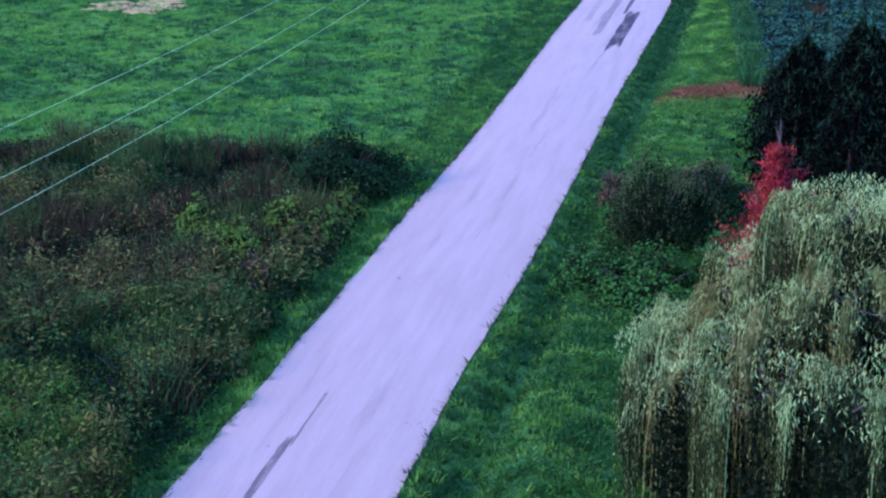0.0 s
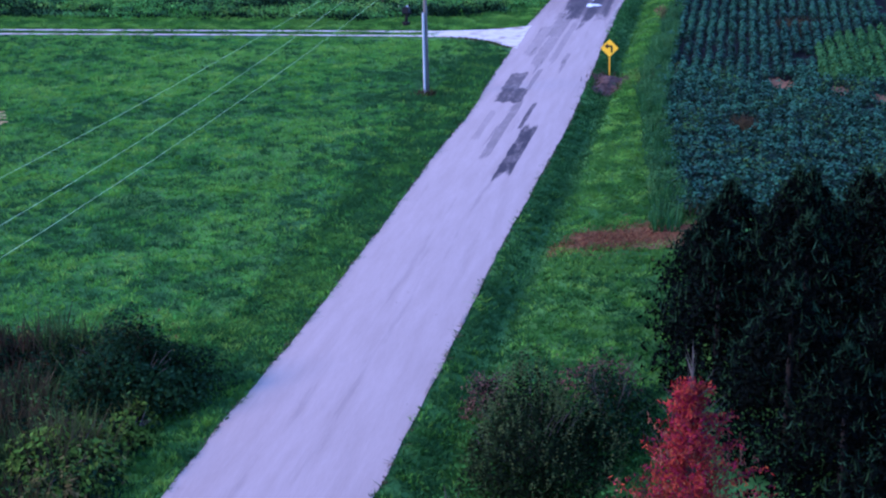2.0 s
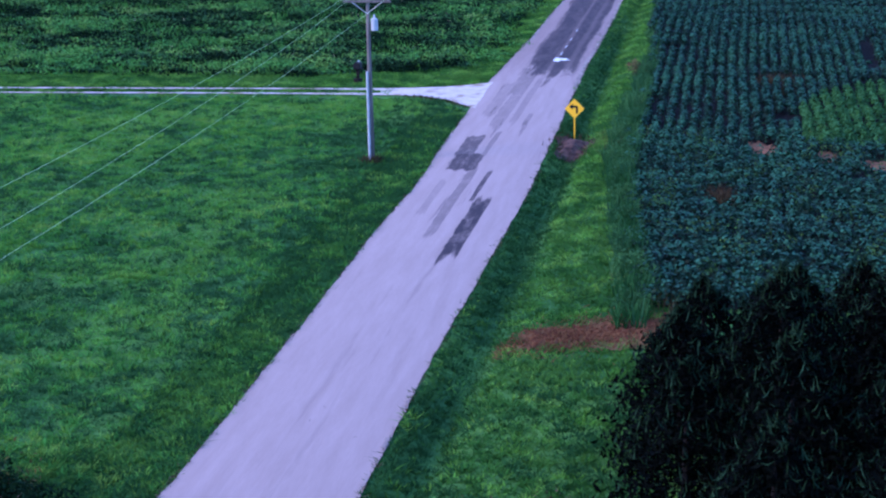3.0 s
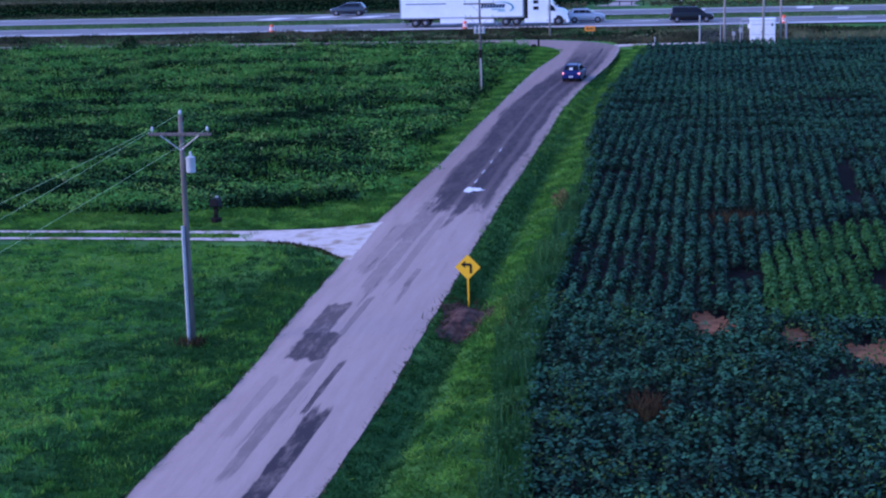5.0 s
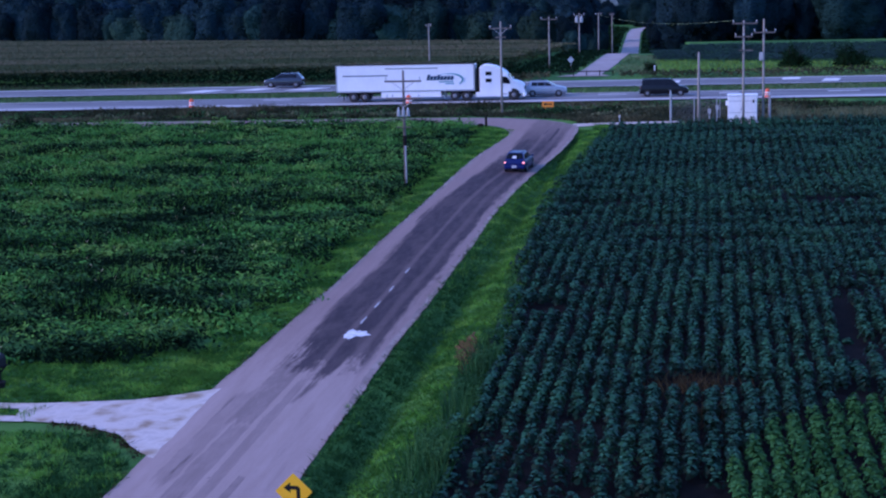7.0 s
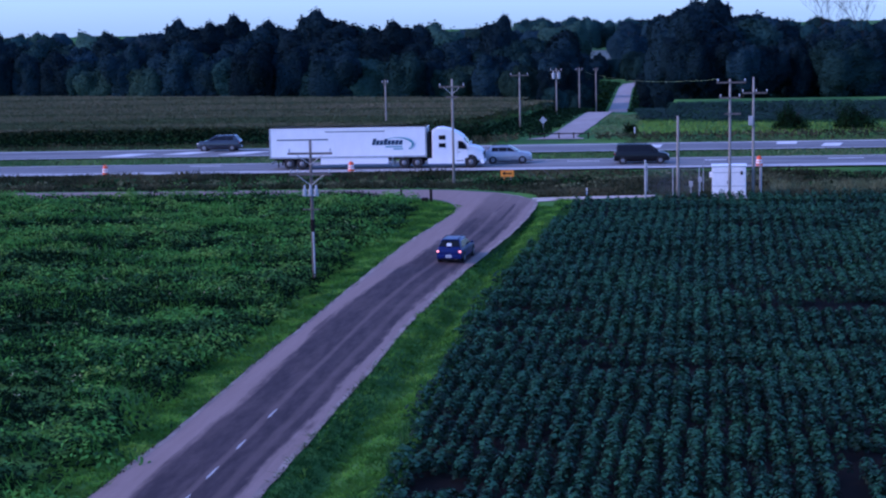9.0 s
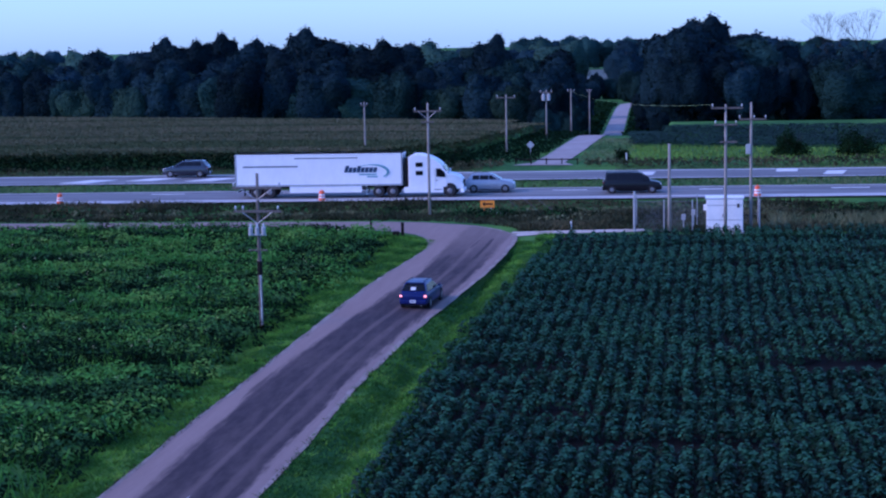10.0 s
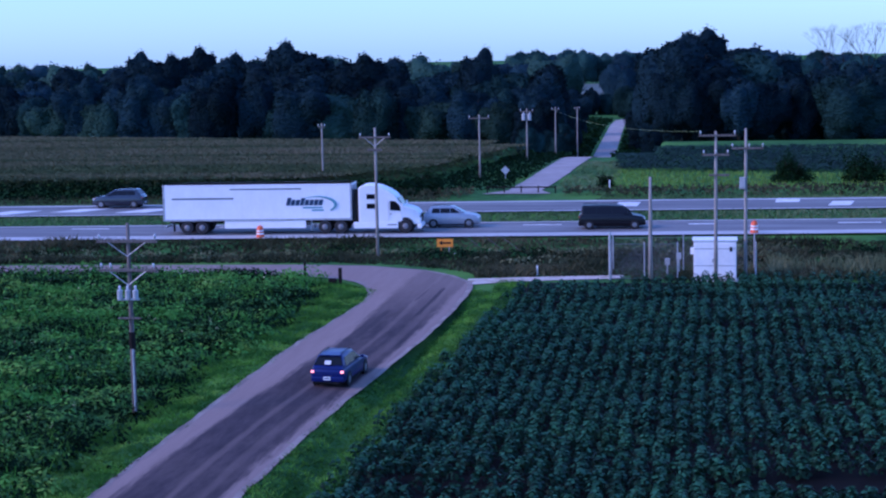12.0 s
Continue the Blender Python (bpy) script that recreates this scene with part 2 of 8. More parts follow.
M_BRUSH = leafmat("tall_weed_blade", (0.01496, 0.0459, 0.01377), (0.04488, 0.102, 0.02601), c=(0.0714, 0.08925, 0.02601), cscale=0.16, island=0.3)
M_BRUSHLEAF = leafmat("seeding_weed_leaf", (0.01872, 0.07056, 0.01836), (0.0504, 0.1367, 0.03519), c=(0.072, 0.1411, 0.03442), cscale=0.25, island=0.3)
M_SEEDHEAD = leafmat("golden_seed_weed", (0.0589, 0.0748, 0.0182), (0.1333, 0.1394, 0.0364), c=(0.1147, 0.0782, 0.0294), cscale=0.3, island=0.35)
M_VINE = leafmat("bright_vine_leaf", (0.04103, 0.1029, 0.01473), (0.1026, 0.1862, 0.02679), island=0.3)
M_BROADLEAF = leafmat("broad_vine_leaf", (0.01186, 0.07287, 0.01336), (0.02882, 0.1232, 0.02073), island=0.4)
M_DARKBUSH = leafmat("dark_bush_leaf", (0.003405, 0.02031, 0.007235), (0.01022, 0.04338, 0.01396), island=0.5)
M_OLIVEBUSH = leafmat("olive_bush_leaf", (0.00168, 0.00624, 0.0021), (0.0126, 0.02592, 0.00756), island=0.5, scale=1.6)
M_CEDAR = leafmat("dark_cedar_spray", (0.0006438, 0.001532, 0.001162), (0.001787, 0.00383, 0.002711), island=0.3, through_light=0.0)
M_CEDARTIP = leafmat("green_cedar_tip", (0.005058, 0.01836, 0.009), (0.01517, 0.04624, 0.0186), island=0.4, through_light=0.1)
M_RED = leafmat("red_autumn_leaf", (0.1895, 0.01174, 0.01656), (0.3962, 0.02935, 0.04138), island=0.5, scale=1.5)
M_ORANGELEAF = leafmat("orange_pink_leaf", (0.24, 0.055, 0.035), (0.40, 0.12, 0.075), island=0.4)
M_RUSTLEAF = leafmat("rust_dry_leaf", (0.076, 0.0342, 0.0266), (0.152, 0.076, 0.057), island=0.5, scale=1.5)
# willow leaf with the shade of the lower strands in its colour
M_WILLOWDARK = leafmat("shaded_willow_leaf", (0.01627, 0.02407, 0.006541), (0.04585, 0.05617, 0.0157), island=0.4)
M_WILLOWGOLD = leafmat("yellowing_willow_leaf", (0.1216, 0.1292, 0.038), (0.228, 0.2128, 0.076), island=0.4)
M_WILLOW = leafmat("silver_willow_leaf", (0.197, 0.3134, 0.107), (0.4697, 0.6573, 0.2538), island=0.3, scale=1.0, c=(0.2424, 0.2598, 0.07544), cscale=0.4)
# near-black leaf that paints the shade inside crowns and bushes
M_WILLOWDEEP = leafmat("inner_shade_leaf", (0.00456, 0.01064, 0.00456), (0.01064, 0.01976, 0.00836), island=0.3)
M_DITCHDRY = leafmat("dull_ditch_blade", (0.02888, 0.03952, 0.02128), (0.0608, 0.06992, 0.03648), c=(0.114, 0.1064, 0.057), cscale=0.13, island=0.2)
M_MEDIAN = leafmat("dull_median_blade", (0.06473, 0.1477, 0.05828), (0.1118, 0.2077, 0.08967), c=(0.1646, 0.2188, 0.1065), cscale=0.08, island=0.15)
M_CORN = leafmat("corn_leaf", (0.050, 0.075, 0.036), (0.085, 0.112, 0.052), island=0.12)
M_TASSEL = leafmat("corn_tassel", (0.105, 0.112, 0.062), (0.145, 0.142, 0.080), c=(0.165, 0.150, 0.090), cscale=0.05, island=0.08)
# the blue haze of distance is mixed into these leaf colours
M_TREE = [leafmat("tree_leaf_%s" % k, a, b, island=0.3, scale=0.25, through_light=0.04, relief=0.9) for k, a, b in (
    ("dark", (0.003908, 0.01537, 0.01909), (0.00684, 0.02497, 0.02819)), ("mid", (0.006354, 0.02689, 0.02546), (0.01074, 0.04035, 0.03455)),
    ("olive", (0.01221, 0.03843, 0.03), (0.01856, 0.05381, 0.0391)), ("cool", (0.005862, 0.02306, 0.03), (0.01026, 0.0365, 0.04183)))]


for m in M_TREE:
    vary_by_object(m, 0.6, 1.55)


# ---------------------------------------------------------------- terrain
def smooth(a, b, v):
    k = np.clip((v - a) / (b - a), 0, 1)
    return k * k * (3 - 2 * k)


def height(x, y, ditches=True):
    """Lie of the land: a steady rise to the highway, a plateau, then a valley with the woods."""
    x, y = np.asarray(x, float), np.asarray(y, float)
    yc = np.clip(y, -260, None)
    k = np.clip(yc - 135, 0, 30)
    z = np.where(yc < 135, 0.0195 * yc, 2.6325 + 0.0195 * (k - k * k / 60))
    start = np.where(x < -12, 222 + np.clip(-12 - x, 0, 220) * 0.36, np.where(x > 9, 234, 198))
    z = z - 8.4 * smooth(0, 125, y - start)
    if ditches:
        lumps = 0.05 * np.sin(1.3 * x + 0.7 * y) * np.sin(0.9 * y - 0.4 * x) + 0.07 * np.sin(0.31 * x + 1.7) * np.sin(0.23 * y + 0.3 * x)
        lumps = lumps * (1 - np.exp(-((y - 11.6) / 2.6) ** 4) * (x < -5) * (x > -70))
        off = smooth(0.3, 2.5, np.maximum(x - 0.3, -5.8 - x)) * (1 - smooth(100, 106, y))
        z = z + lumps * off
        near = 1 - smooth(92, 100, y)
        z = z - 0.52 * np.exp(-((x - 1.65) / 0.75) ** 2) * near * smooth(0.1, 0.9, x)
        z = z - 0.15 * np.exp(-((x + 7.4) / 0.8) ** 2) * near * (1 - np.exp(-((y - 11.5) / 3.6) ** 2)) * smooth(0.0, 0.8, -5.7 - x)
        hw = 124.4 + 0.055 * x
        z = z - 0.75 * np.exp(-((y - hw + 5.0) / 2.6) ** 2) * smooth(111.5, 114.5, y + np.clip(x, 0, 3))
        z = z - 0.45 * np.exp(-((y - hw - 12.2) / 2.2) ** 2)
        z = z - 0.5 * np.exp(-((y - hw - 29) / 2.0) ** 2) * (1 - np.exp(-(x / 7.0) ** 2))
    return z


def mesh_from(name, verts, faces, material=None, shade=False):
    me = bpy.data.meshes.new(name)
    me.from_pydata([tuple(v) for v in verts], [], faces)
    if material:
        me.materials.append(material)
    if shade:
        me.shade_smooth()
    return me


def grid_sheet(name, xs, ys, lift, material, ditches=True, zfun=None):
    X, Y = np.meshgrid(xs, ys)
    Z = height(X, Y, ditches) + lift if zfun is None else zfun(X, Y)
    nx, ny = len(xs), len(ys)
    verts = np.stack([X, Y, Z], -1).reshape(-1, 3)
    i = np.arange(nx * ny).reshape(ny, nx)
    q = np.stack([i[:-1, :-1], i[:-1, 1:], i[1:, 1:], i[1:, :-1]], -1).reshape(-1, 4)
    me = bpy.data.meshes.new(name)
    me.from_pydata(verts.tolist(), [], q.tolist())
    me.materials.append(material)
    me.shade_smooth()
    return me


def steps(*spans):
    out = []
    for a, b, s in spans:
        out += list(np.arange(a, b, s))
    return np.array(out + [spans[-1][1]])


XS = steps((-4000, -400, 600), (-400, -70, 15), (-70, -14, 1.2), (-14, 8, 0.45), (8, 45, 1.2), (45, 300, 15), (300, 4000, 616))
YS = steps((-4000, -400, 720), (-400, -130, 20), (-130, 112, 1.0), (112, 162, 0.8), (162, 360, 4), (360, 600, 24), (600, 4900, 430))
ground = new("ground", grid_sheet("ground", XS, YS, 0.0, M_GRASS))
tagged(ground, "rolling green grassland with roadside ditches", "ground", kind="structure")


def loft(left, right, across, lift, material, name, crown=0.0):
    """A paved sheet between two edge lines of equally many points, laid on the land."""
    verts, faces = [], []
    for (ax, ay), (bx, by) in zip(left, right):
        for k in range(across + 1):
            u = k / across
            x, y = ax + (bx - ax) * u, ay + (by - ay) * u
            verts.append((x, y, float(height(x, y, False)) + lift + crown * (1 - (2 * u - 1) ** 2)))
    w = across + 1
    for i in range(len(left) - 1):
        for k in range(across):
            faces.append((i * w + k, i * w + k + 1, (i + 1) * w + k + 1, (i + 1) * w + k))
    return mesh_from(name, verts, faces, material, True)


# worn repairs: middle, half width, half length, depth of tone
REPAIRS = ((-3.92, -78.9, 0.12, 2.0, 0.75), (-3.74, -75.6, 0.05, 2.0, 0.6), (-1.42, -20.6, 0.38, 5.0, 1.0), (-1.95, -13.0, 0.10, 3.0, 0.9), (-2.85, -16.0, 0.22, 6.5, 0.5), (-3.95, -15.5, 0.22, 3.5, 0.25),
           (-3.55, -7.9, 0.80, 2.0, 0.92), (-3.95, -3.9, 0.50, 2.4, 0.8), (-2.85, -3.4, 0.14, 3.0, 0.45), (-3.35, 5.5, 0.40, 5.0, 0.32), (-2.5, 9.5, 0.22, 7.5, 0.28), (-4.25, 9.8, 0.40, 5.5, 0.25), (-3.5, 14.8, 0.55, 4.5, 0.42),
           (-1.7, 3.5, 0.16, 1.6, 0.4), (-1.5, 96, 0.12, 4.5, 0.9), (-3.4, 89, 0.16, 4.0, 0.7))


# Road surface: pale worn chippings that give way to darker asphalt between the wheel-worn edges
def road_material():
    m = mat("chip_seal_road", (0.322, 0.2341, 0.2067), (0.364, 0.269, 0.2402), scale=1.6, rough=0.9, bump=0.35, fine=16, stretch=(1.5, 0.14, 1), spec=0.2, grain=0.09)
    n, l = m.node_tree.nodes, m.node_tree.links
    p = n["Principled BSDF"]
    base = p.inputs["Base Color"].links[0].from_socket
    tc = n.new("ShaderNodeTexCoord")
    sep = n.new("ShaderNodeSeparateXYZ")
    l.new(tc.outputs["Object"], sep.inputs[0])
    Y = sep.outputs[1]

    def noise(sx, sy, detail=6, rough=0.65):
        mp = n.new("ShaderNodeMapping")
        mp.inputs["Scale"].default_value = (sx, sy, 1)
        l.new(tc.outputs["Object"], mp.inputs[0])
        q = n.new("ShaderNodeTexNoise")
        q.inputs["Scale"].default_value, q.inputs["Detail"].default_value, q.inputs["Roughness"].default_value = 1.0, detail, rough
        l.new(mp.outputs[0], q.inputs["Vector"])
        return q.outputs[0]

    def op(kind, a, b, clamp=False):
        q = n.new("ShaderNodeMath")
        q.operation, q.use_clamp = kind, clamp
        for i, v in enumerate((a, b)):
            if isinstance(v, (int, float)):
                q.inputs[i].default_value = v
            else:
                l.new(v, q.inputs[i])
        return q.outputs[0]

    def ramp(v, a, b, lo=0.0, hi=1.0):
        q = n.new("ShaderNodeMapRange")
        q.interpolation_type = "SMOOTHSTEP"
        q.inputs[1].default_value, q.inputs[2].default_value, q.inputs[3].default_value, q.inputs[4].default_value = a, b, lo, hi
        l.new(v, q.inputs[0])
        return q.outputs[0]

    def mix(fac, a, b, kind="MIX"):
        q = n.new("ShaderNodeMix")
        q.data_type, q.blend_type = "RGBA", kind
        l.new(fac, q.inputs[0])
        for i, v in ((6, a), (7, b)):
            if isinstance(v, tuple):
                q.inputs[i].default_value = (*v, 1)
            else:
                l.new(v, q.inputs[i])
        return q.outputs[2]

    X = op("SUBTRACT", sep.outputs[0], ramp(Y, 60, 90, 0.0, 1.55))
    long_n, fine_n, blot = noise(1.5, 0.085, 5, 0.6), noise(3.2, 0.7, 7, 0.65), noise(0.9, 0.22)
    wl = op("SUBTRACT", long_n, 0.5)
    wf = op("SUBTRACT", fine_n, 0.5)
    xw = op("ADD", X, op("ADD", op("MULTIPLY", wl, 1.3), op("MULTIPLY", wf, 0.6)))
    yw = op("ADD", Y, op("ADD", op("MULTIPLY", wl, 16.0), op("MULTIPLY", wf, 9.0)))
    # dark asphalt shows between the pale edges beyond the drive
    mid = op("MULTIPLY", ramp(xw, -4.35, -3.85), ramp(xw, -0.75, -0.35, 1, 0))
    tone = op("MULTIPLY", ramp(blot, 0.30, 0.62, 0.84, 1.0), ramp(Y, 86, 104, 1.0, 0.42))
    far = op("MULTIPLY", op("MULTIPLY", mid, tone), ramp(yw, 17, 20.5))
    # worn, paler lines along the crown and the right wheel path
    for cx, w, k in ((-2.35, 0.10, 0.30), (-1.25, 0.14, 0.22)):
        d = op("ABSOLUTE", op("SUBTRACT", op("ADD", X, op("MULTIPLY", wl, 0.5)), cx), 0.0)
        far = op("MULTIPLY", far, ramp(d, w * 0.5, w * 2.2, 1 - k, 1.0))
    dark, tar = far, op("MULTIPLY", far, 0.0)
    for cx, cy, hx, hy, tn in REPAIRS:
        u = op("ABSOLUTE", op("MULTIPLY", op("SUBTRACT", op("ADD", X, op("ADD", op("MULTIPLY", wl, 0.35), op("MULTIPLY", wf, 0.10 + hx * 0.35))), cx), 1 / hx), 0)
        v = op("ABSOLUTE", op("MULTIPLY", op("SUBTRACT", op("ADD", Y, op("MULTIPLY", wl, hy * 1.3)), cy), 1 / hy), 0)
        body = op("MULTIPLY", ramp(u, 0.88, 1.08, 1.0, 0.0), ramp(v, 0.86, 1.06, 1.0, 0.0))
        tar = op("MAXIMUM", tar, op("MULTIPLY", body, ramp(fine_n, 0.30, 0.56, tn * 0.6, tn)))
    # faint traces of wear along the wheel paths, and small pock marks
    wear = op("MULTIPLY", ramp(long_n, 0.57, 0.68), op("MULTIPLY", ramp(Y, -34, -4, 0.16, 0.72), op("MULTIPLY", ramp(X, -4.9, -4.4), ramp(X, -1.9, -1.3, 1.0, 0.25))))
    dark = op("MAXIMUM", dark, wear)
    pock = op("MULTIPLY", ramp(noise(1.6, 0.7, 4), 0.69, 0.73), 0.35)
    dark = op("MAXIMUM", dark, pock)
    asphalt = n.new("ShaderNodeValToRGB")
    asphalt.color_ramp.elements[0].color, asphalt.color_ramp.elements[1].color = (0.026, 0.018, 0.022, 1), (0.070, 0.048, 0.054, 1)
    asphalt.color_ramp.elements[0].position, asphalt.color_ramp.elements[1].position = 0.28, 0.76
    l.new(fine_n, asphalt.inputs[0])
    pale = mix(ramp(yw, 12, 30, 0.0, 1.0), base, (0.76, 0.72, 0.72), "MULTIPLY")
    out = mix(tar, mix(dark, pale, asphalt.outputs[0]), (0.040, 0.029, 0.034))
    l.new(out, p.inputs["Base Color"])
    return m


M_ROAD = road_material()
# the edges of the road, station by station
LEFT = [(-6.4, -240), (-6.13, -81), (-5.87, -73), (-5.77, -65), (-5.62, -58), (-5.35, -47), (-5.27, -36), (-5.35, -23), (-5.2, -13), (-5.42, -5), (-5.6, 3), (-5.85, 14), (-5.7, 23), (-5.36, 34.5), (-5.32, 49), (-5.18, 58), (-5.07, 65.5), (-5.04, 73), (-4.85, 80), (-4.6, 86), (-4.05, 93), (-3.8, 96.5), (-4.1, 99.2), (-4.8, 101.6), (-5.8, 103.4), (-7.3, 104.8), (-11, 106.2), (-16, 106.6), (-24, 106.6), (-34, 106.2), (-130, 103.4)]
RIGHT = [(-0.15, -240), (-0.1, -80), (-0.12, -73), (0.1, -65), (0.22, -58), (0.2, -46), (0.2, -35), (0.4, -23), (0.5, -12), (0.35, -4), (0.3, 3), (0.06, 14), (0, 23), (0.1, 35), (0.05, 50), (0, 58), (0.28, 65.3), (0.52, 71.5), (1, 78), (1.5, 85), (1.75, 93), (1.83, 98.5), (1.75, 101.5), (1.3, 103.6), (-0.2, 106.1), (-2.4, 108.3), (-6.5, 110.2), (-11, 110.6), (-20, 110.4), (-32, 110.1), (-130, 107.2)]


def road_left(y):
    return np.interp(y, [p[1] for p in LEFT[:22]], [p[0] for p in LEFT[:22]])


def road_right(y):
    return np.interp(y, [p[1] for p in RIGHT[:23]], [p[0] for p in RIGHT[:23]])


def fine_edges(a, b, n_each):
    """Both edges cut into the same number of short steps, with slightly ragged lines."""
    rnd = random.Random(5)
    la, lb = [], []
    for i in range(len(a) - 1):
        n = n_each[i]
        for k in range(n):
            u = k / n
            yy = a[i][1] + (a[i + 1][1] - a[i][1]) * u
            wa = 0.03 * math.sin(yy * 0.37) + 0.02 * math.sin(yy * 1.3 + 1) + rnd.uniform(-0.05, 0.05)
            wb = 0.03 * math.sin(yy * 0.41 + 2) + 0.02 * math.sin(yy * 1.7) + rnd.uniform(-0.03, 0.03)
            la.append((a[i][0] + (a[i + 1][0] - a[i][0]) * u + wa, a[i][1] + (a[i + 1][1] - a[i][1]) * u))
            lb.append((b[i][0] + (b[i + 1][0] - b[i][0]) * u + wb, b[i][1] + (b[i + 1][1] - b[i][1]) * u))
    return la + [a[-1]], lb + [b[-1]]


lf, rt = fine_edges(LEFT, RIGHT, [max(6, int(math.dist(a, b) / 0.8)) for a, b in zip(LEFT, LEFT[1:])])
road = new("road", loft(lf, rt, 8, 0.05, M_ROAD, "road", 0.05))
RIM = [(a, b) for a, b in zip(rt, lf) if 12 < a[1] < 112 and a[0] > -30]
rnd_rim = random.Random(9)
rim_in = [(a[0] + (b[0] - a[0]) * (0.034 + 0.010 * math.sin(i * 0.13) + rnd_rim.uniform(-0.004, 0.004)), a[1] + (b[1] - a[1]) * 0.028) for i, (a, b) in enumerate(RIM)]
rim_out = [(a[0] - (b[0] - a[0]) * 0.012, a[1] - (b[1] - a[1]) * 0.012) for a, b in RIM]
lrim_in = [(b[0] + (a[0] - b[0]) * (0.026 + 0.010 * math.sin(i * 0.11) + rnd_rim.uniform(-0.003, 0.003)), b[1] + (a[1] - b[1]) * 0.04) for i, (a, b) in enumerate(RIM) if b[1] > 30]
lrim_out = [(b[0] - (a[0] - b[0]) * 0.01, b[1] - (a[1] - b[1]) * 0.01) for a, b in RIM if b[1] > 30]
M_RIM = mat("loose_edge_gravel", (0.2, 0.152, 0.1365), (0.336, 0.272, 0.2418), scale=0.5, rough=0.9, bump=0.6, fine=22, spec=0.2)
tagged(road, "narrow worn country road of pale chippings bending left", "road", kind="structure")


def part(name, me, material, parent, label=""):
    if isinstance(me, bmesh.types.BMesh):
        bm, me = me, bpy.data.meshes.new(name)
        bm.to_mesh(me)
        bm.free()
    if material is not None and not me.materials:
        me.materials.append(material)
    ob = new(name, me)
    ob.parent = parent
    if label:
        ob["label"] = label
    return ob


def ragged_patch(cx, cy, along, wide, turn, seed, lift, rough_edge=0.25, n=34):
    """A flat, thin blot with an uneven outline, laid on the land."""
    rnd = random.Random(seed)
    ph = [rnd.uniform(0, 6.28) for _ in range(4)]
    verts = [(cx, cy, float(height(cx, cy, False)) + lift + 0.002)]
    for i in range(n):
        a = 2 * math.pi * i / n
        r = 1 + rough_edge * (math.sin(3 * a + ph[0]) * 0.5 + math.sin(5 * a + ph[1]) * 0.35 + math.sin(9 * a + ph[2]) * 0.3 + math.sin(13 * a + ph[3]) * 0.2)
        u, v = math.cos(a) * r * wide / 2, math.sin(a) * r * along / 2
        x, y = cx + u * math.cos(turn) - v * math.sin(turn), cy + u * math.sin(turn) + v * math.cos(turn)
        verts.append((x, y, float(height(x, y, False)) + lift))
    return mesh_from("patch", verts, [(0, i + 1, (i + 1) % n + 1) for i in range(n)])


def draped(cx, cy, wx, wy, turn, seed, lift=0.05, cell=0.09):
    """A thin sheet with an uneven outline that follows the land closely."""
    rnd = random.Random(seed)
    ph = [rnd.uniform(0, 6.28) for _ in range(4)]
    nx, ny = int(wx * 1.3 / cell), int(wy * 1.3 / cell)
    u, v = np.meshgrid((np.arange(nx + 1) / nx - 0.5) * wx * 1.3, (np.arange(ny + 1) / ny - 0.5) * wy * 1.3)
    X, Y = cx + u * math.cos(turn) - v * math.sin(turn), cy + u * math.sin(turn) + v * math.cos(turn)
    a = np.arctan2(v / wy, u / wx)
    edge = 0.5 * (1 + 0.22 * np.sin(3 * a + ph[0]) + 0.16 * np.sin(5 * a + ph[1]) + 0.12 * np.sin(11 * a + ph[2]) + 0.10 * np.sin(19 * a + ph[3]))
    inside = np.hypot(u / wx, v / wy) < edge
    Z = height(X, Y) + lift
    i = np.arange((nx + 1) * (ny + 1)).reshape(ny + 1, nx + 1)
    q = np.stack([i[:-1, :-1], i[:-1, 1:], i[1:, 1:], i[1:, :-1]], -1)[inside[:-1, :-1]].reshape(-1, 4)
    return mesh_from("patch", np.stack([X, Y, Z], -1).reshape(-1, 3).tolist(), q.tolist(), None, True)


part("gravel_edge", loft(rim_in, rim_out, 1, 0.062, M_RIM, "gravel_edge"), M_RIM, road, "pale loose gravel along the road edge")
part("gravel_edge", loft(lrim_out, lrim_in, 1, 0.062, M_RIM, "gravel_edge"), M_RIM, road, "pale loose gravel along the road edge")
part("white_patch", ragged_patch(-2.15, 24.4, 1.5, 1.2, 0, 3, 0.098, 0.4), M_LINE, road, "bright white spill")
for y in (27.0, 30.2, 33.8, 38.2):
    part("centre_dash", ragged_patch(-2.25, y, 1.5, 0.10, 0, int(y), 0.098, 0.3), M_SHOULDER, road, "worn white paint dash")
edge_rnd = random.Random(17)
y = -92.0
while y < -40:
    part("gravel_edge", ragged_patch(float(road_right(y)) - 0.05, y, edge_rnd.uniform(0.8, 2.2), 0.10, 0, int(y) + 200, 0.098, 0.45), M_RIM, road, "pale loose gravel along the road edge")
    y += edge_rnd.uniform(1.5, 3.4)

# Gravel drive, spur and far lane
DN = [(-5.1, 15.8), (-6.6, 14.7), (-8.4, 13.7), (-10.5, 13.3), (-12.6, 12.9)]
DS = [(-5.1, 6.5), (-6.0, 7.4), (-7.5, 9.4), (-9.6, 10.5), (-12.0, 10.8)]
da, db = fine_edges(DS, DN, [6, 6, 6, 6])
drive = new("gravel_drive", loft(da, db, 6, 0.06, M_GRAVEL, "gravel_drive"))
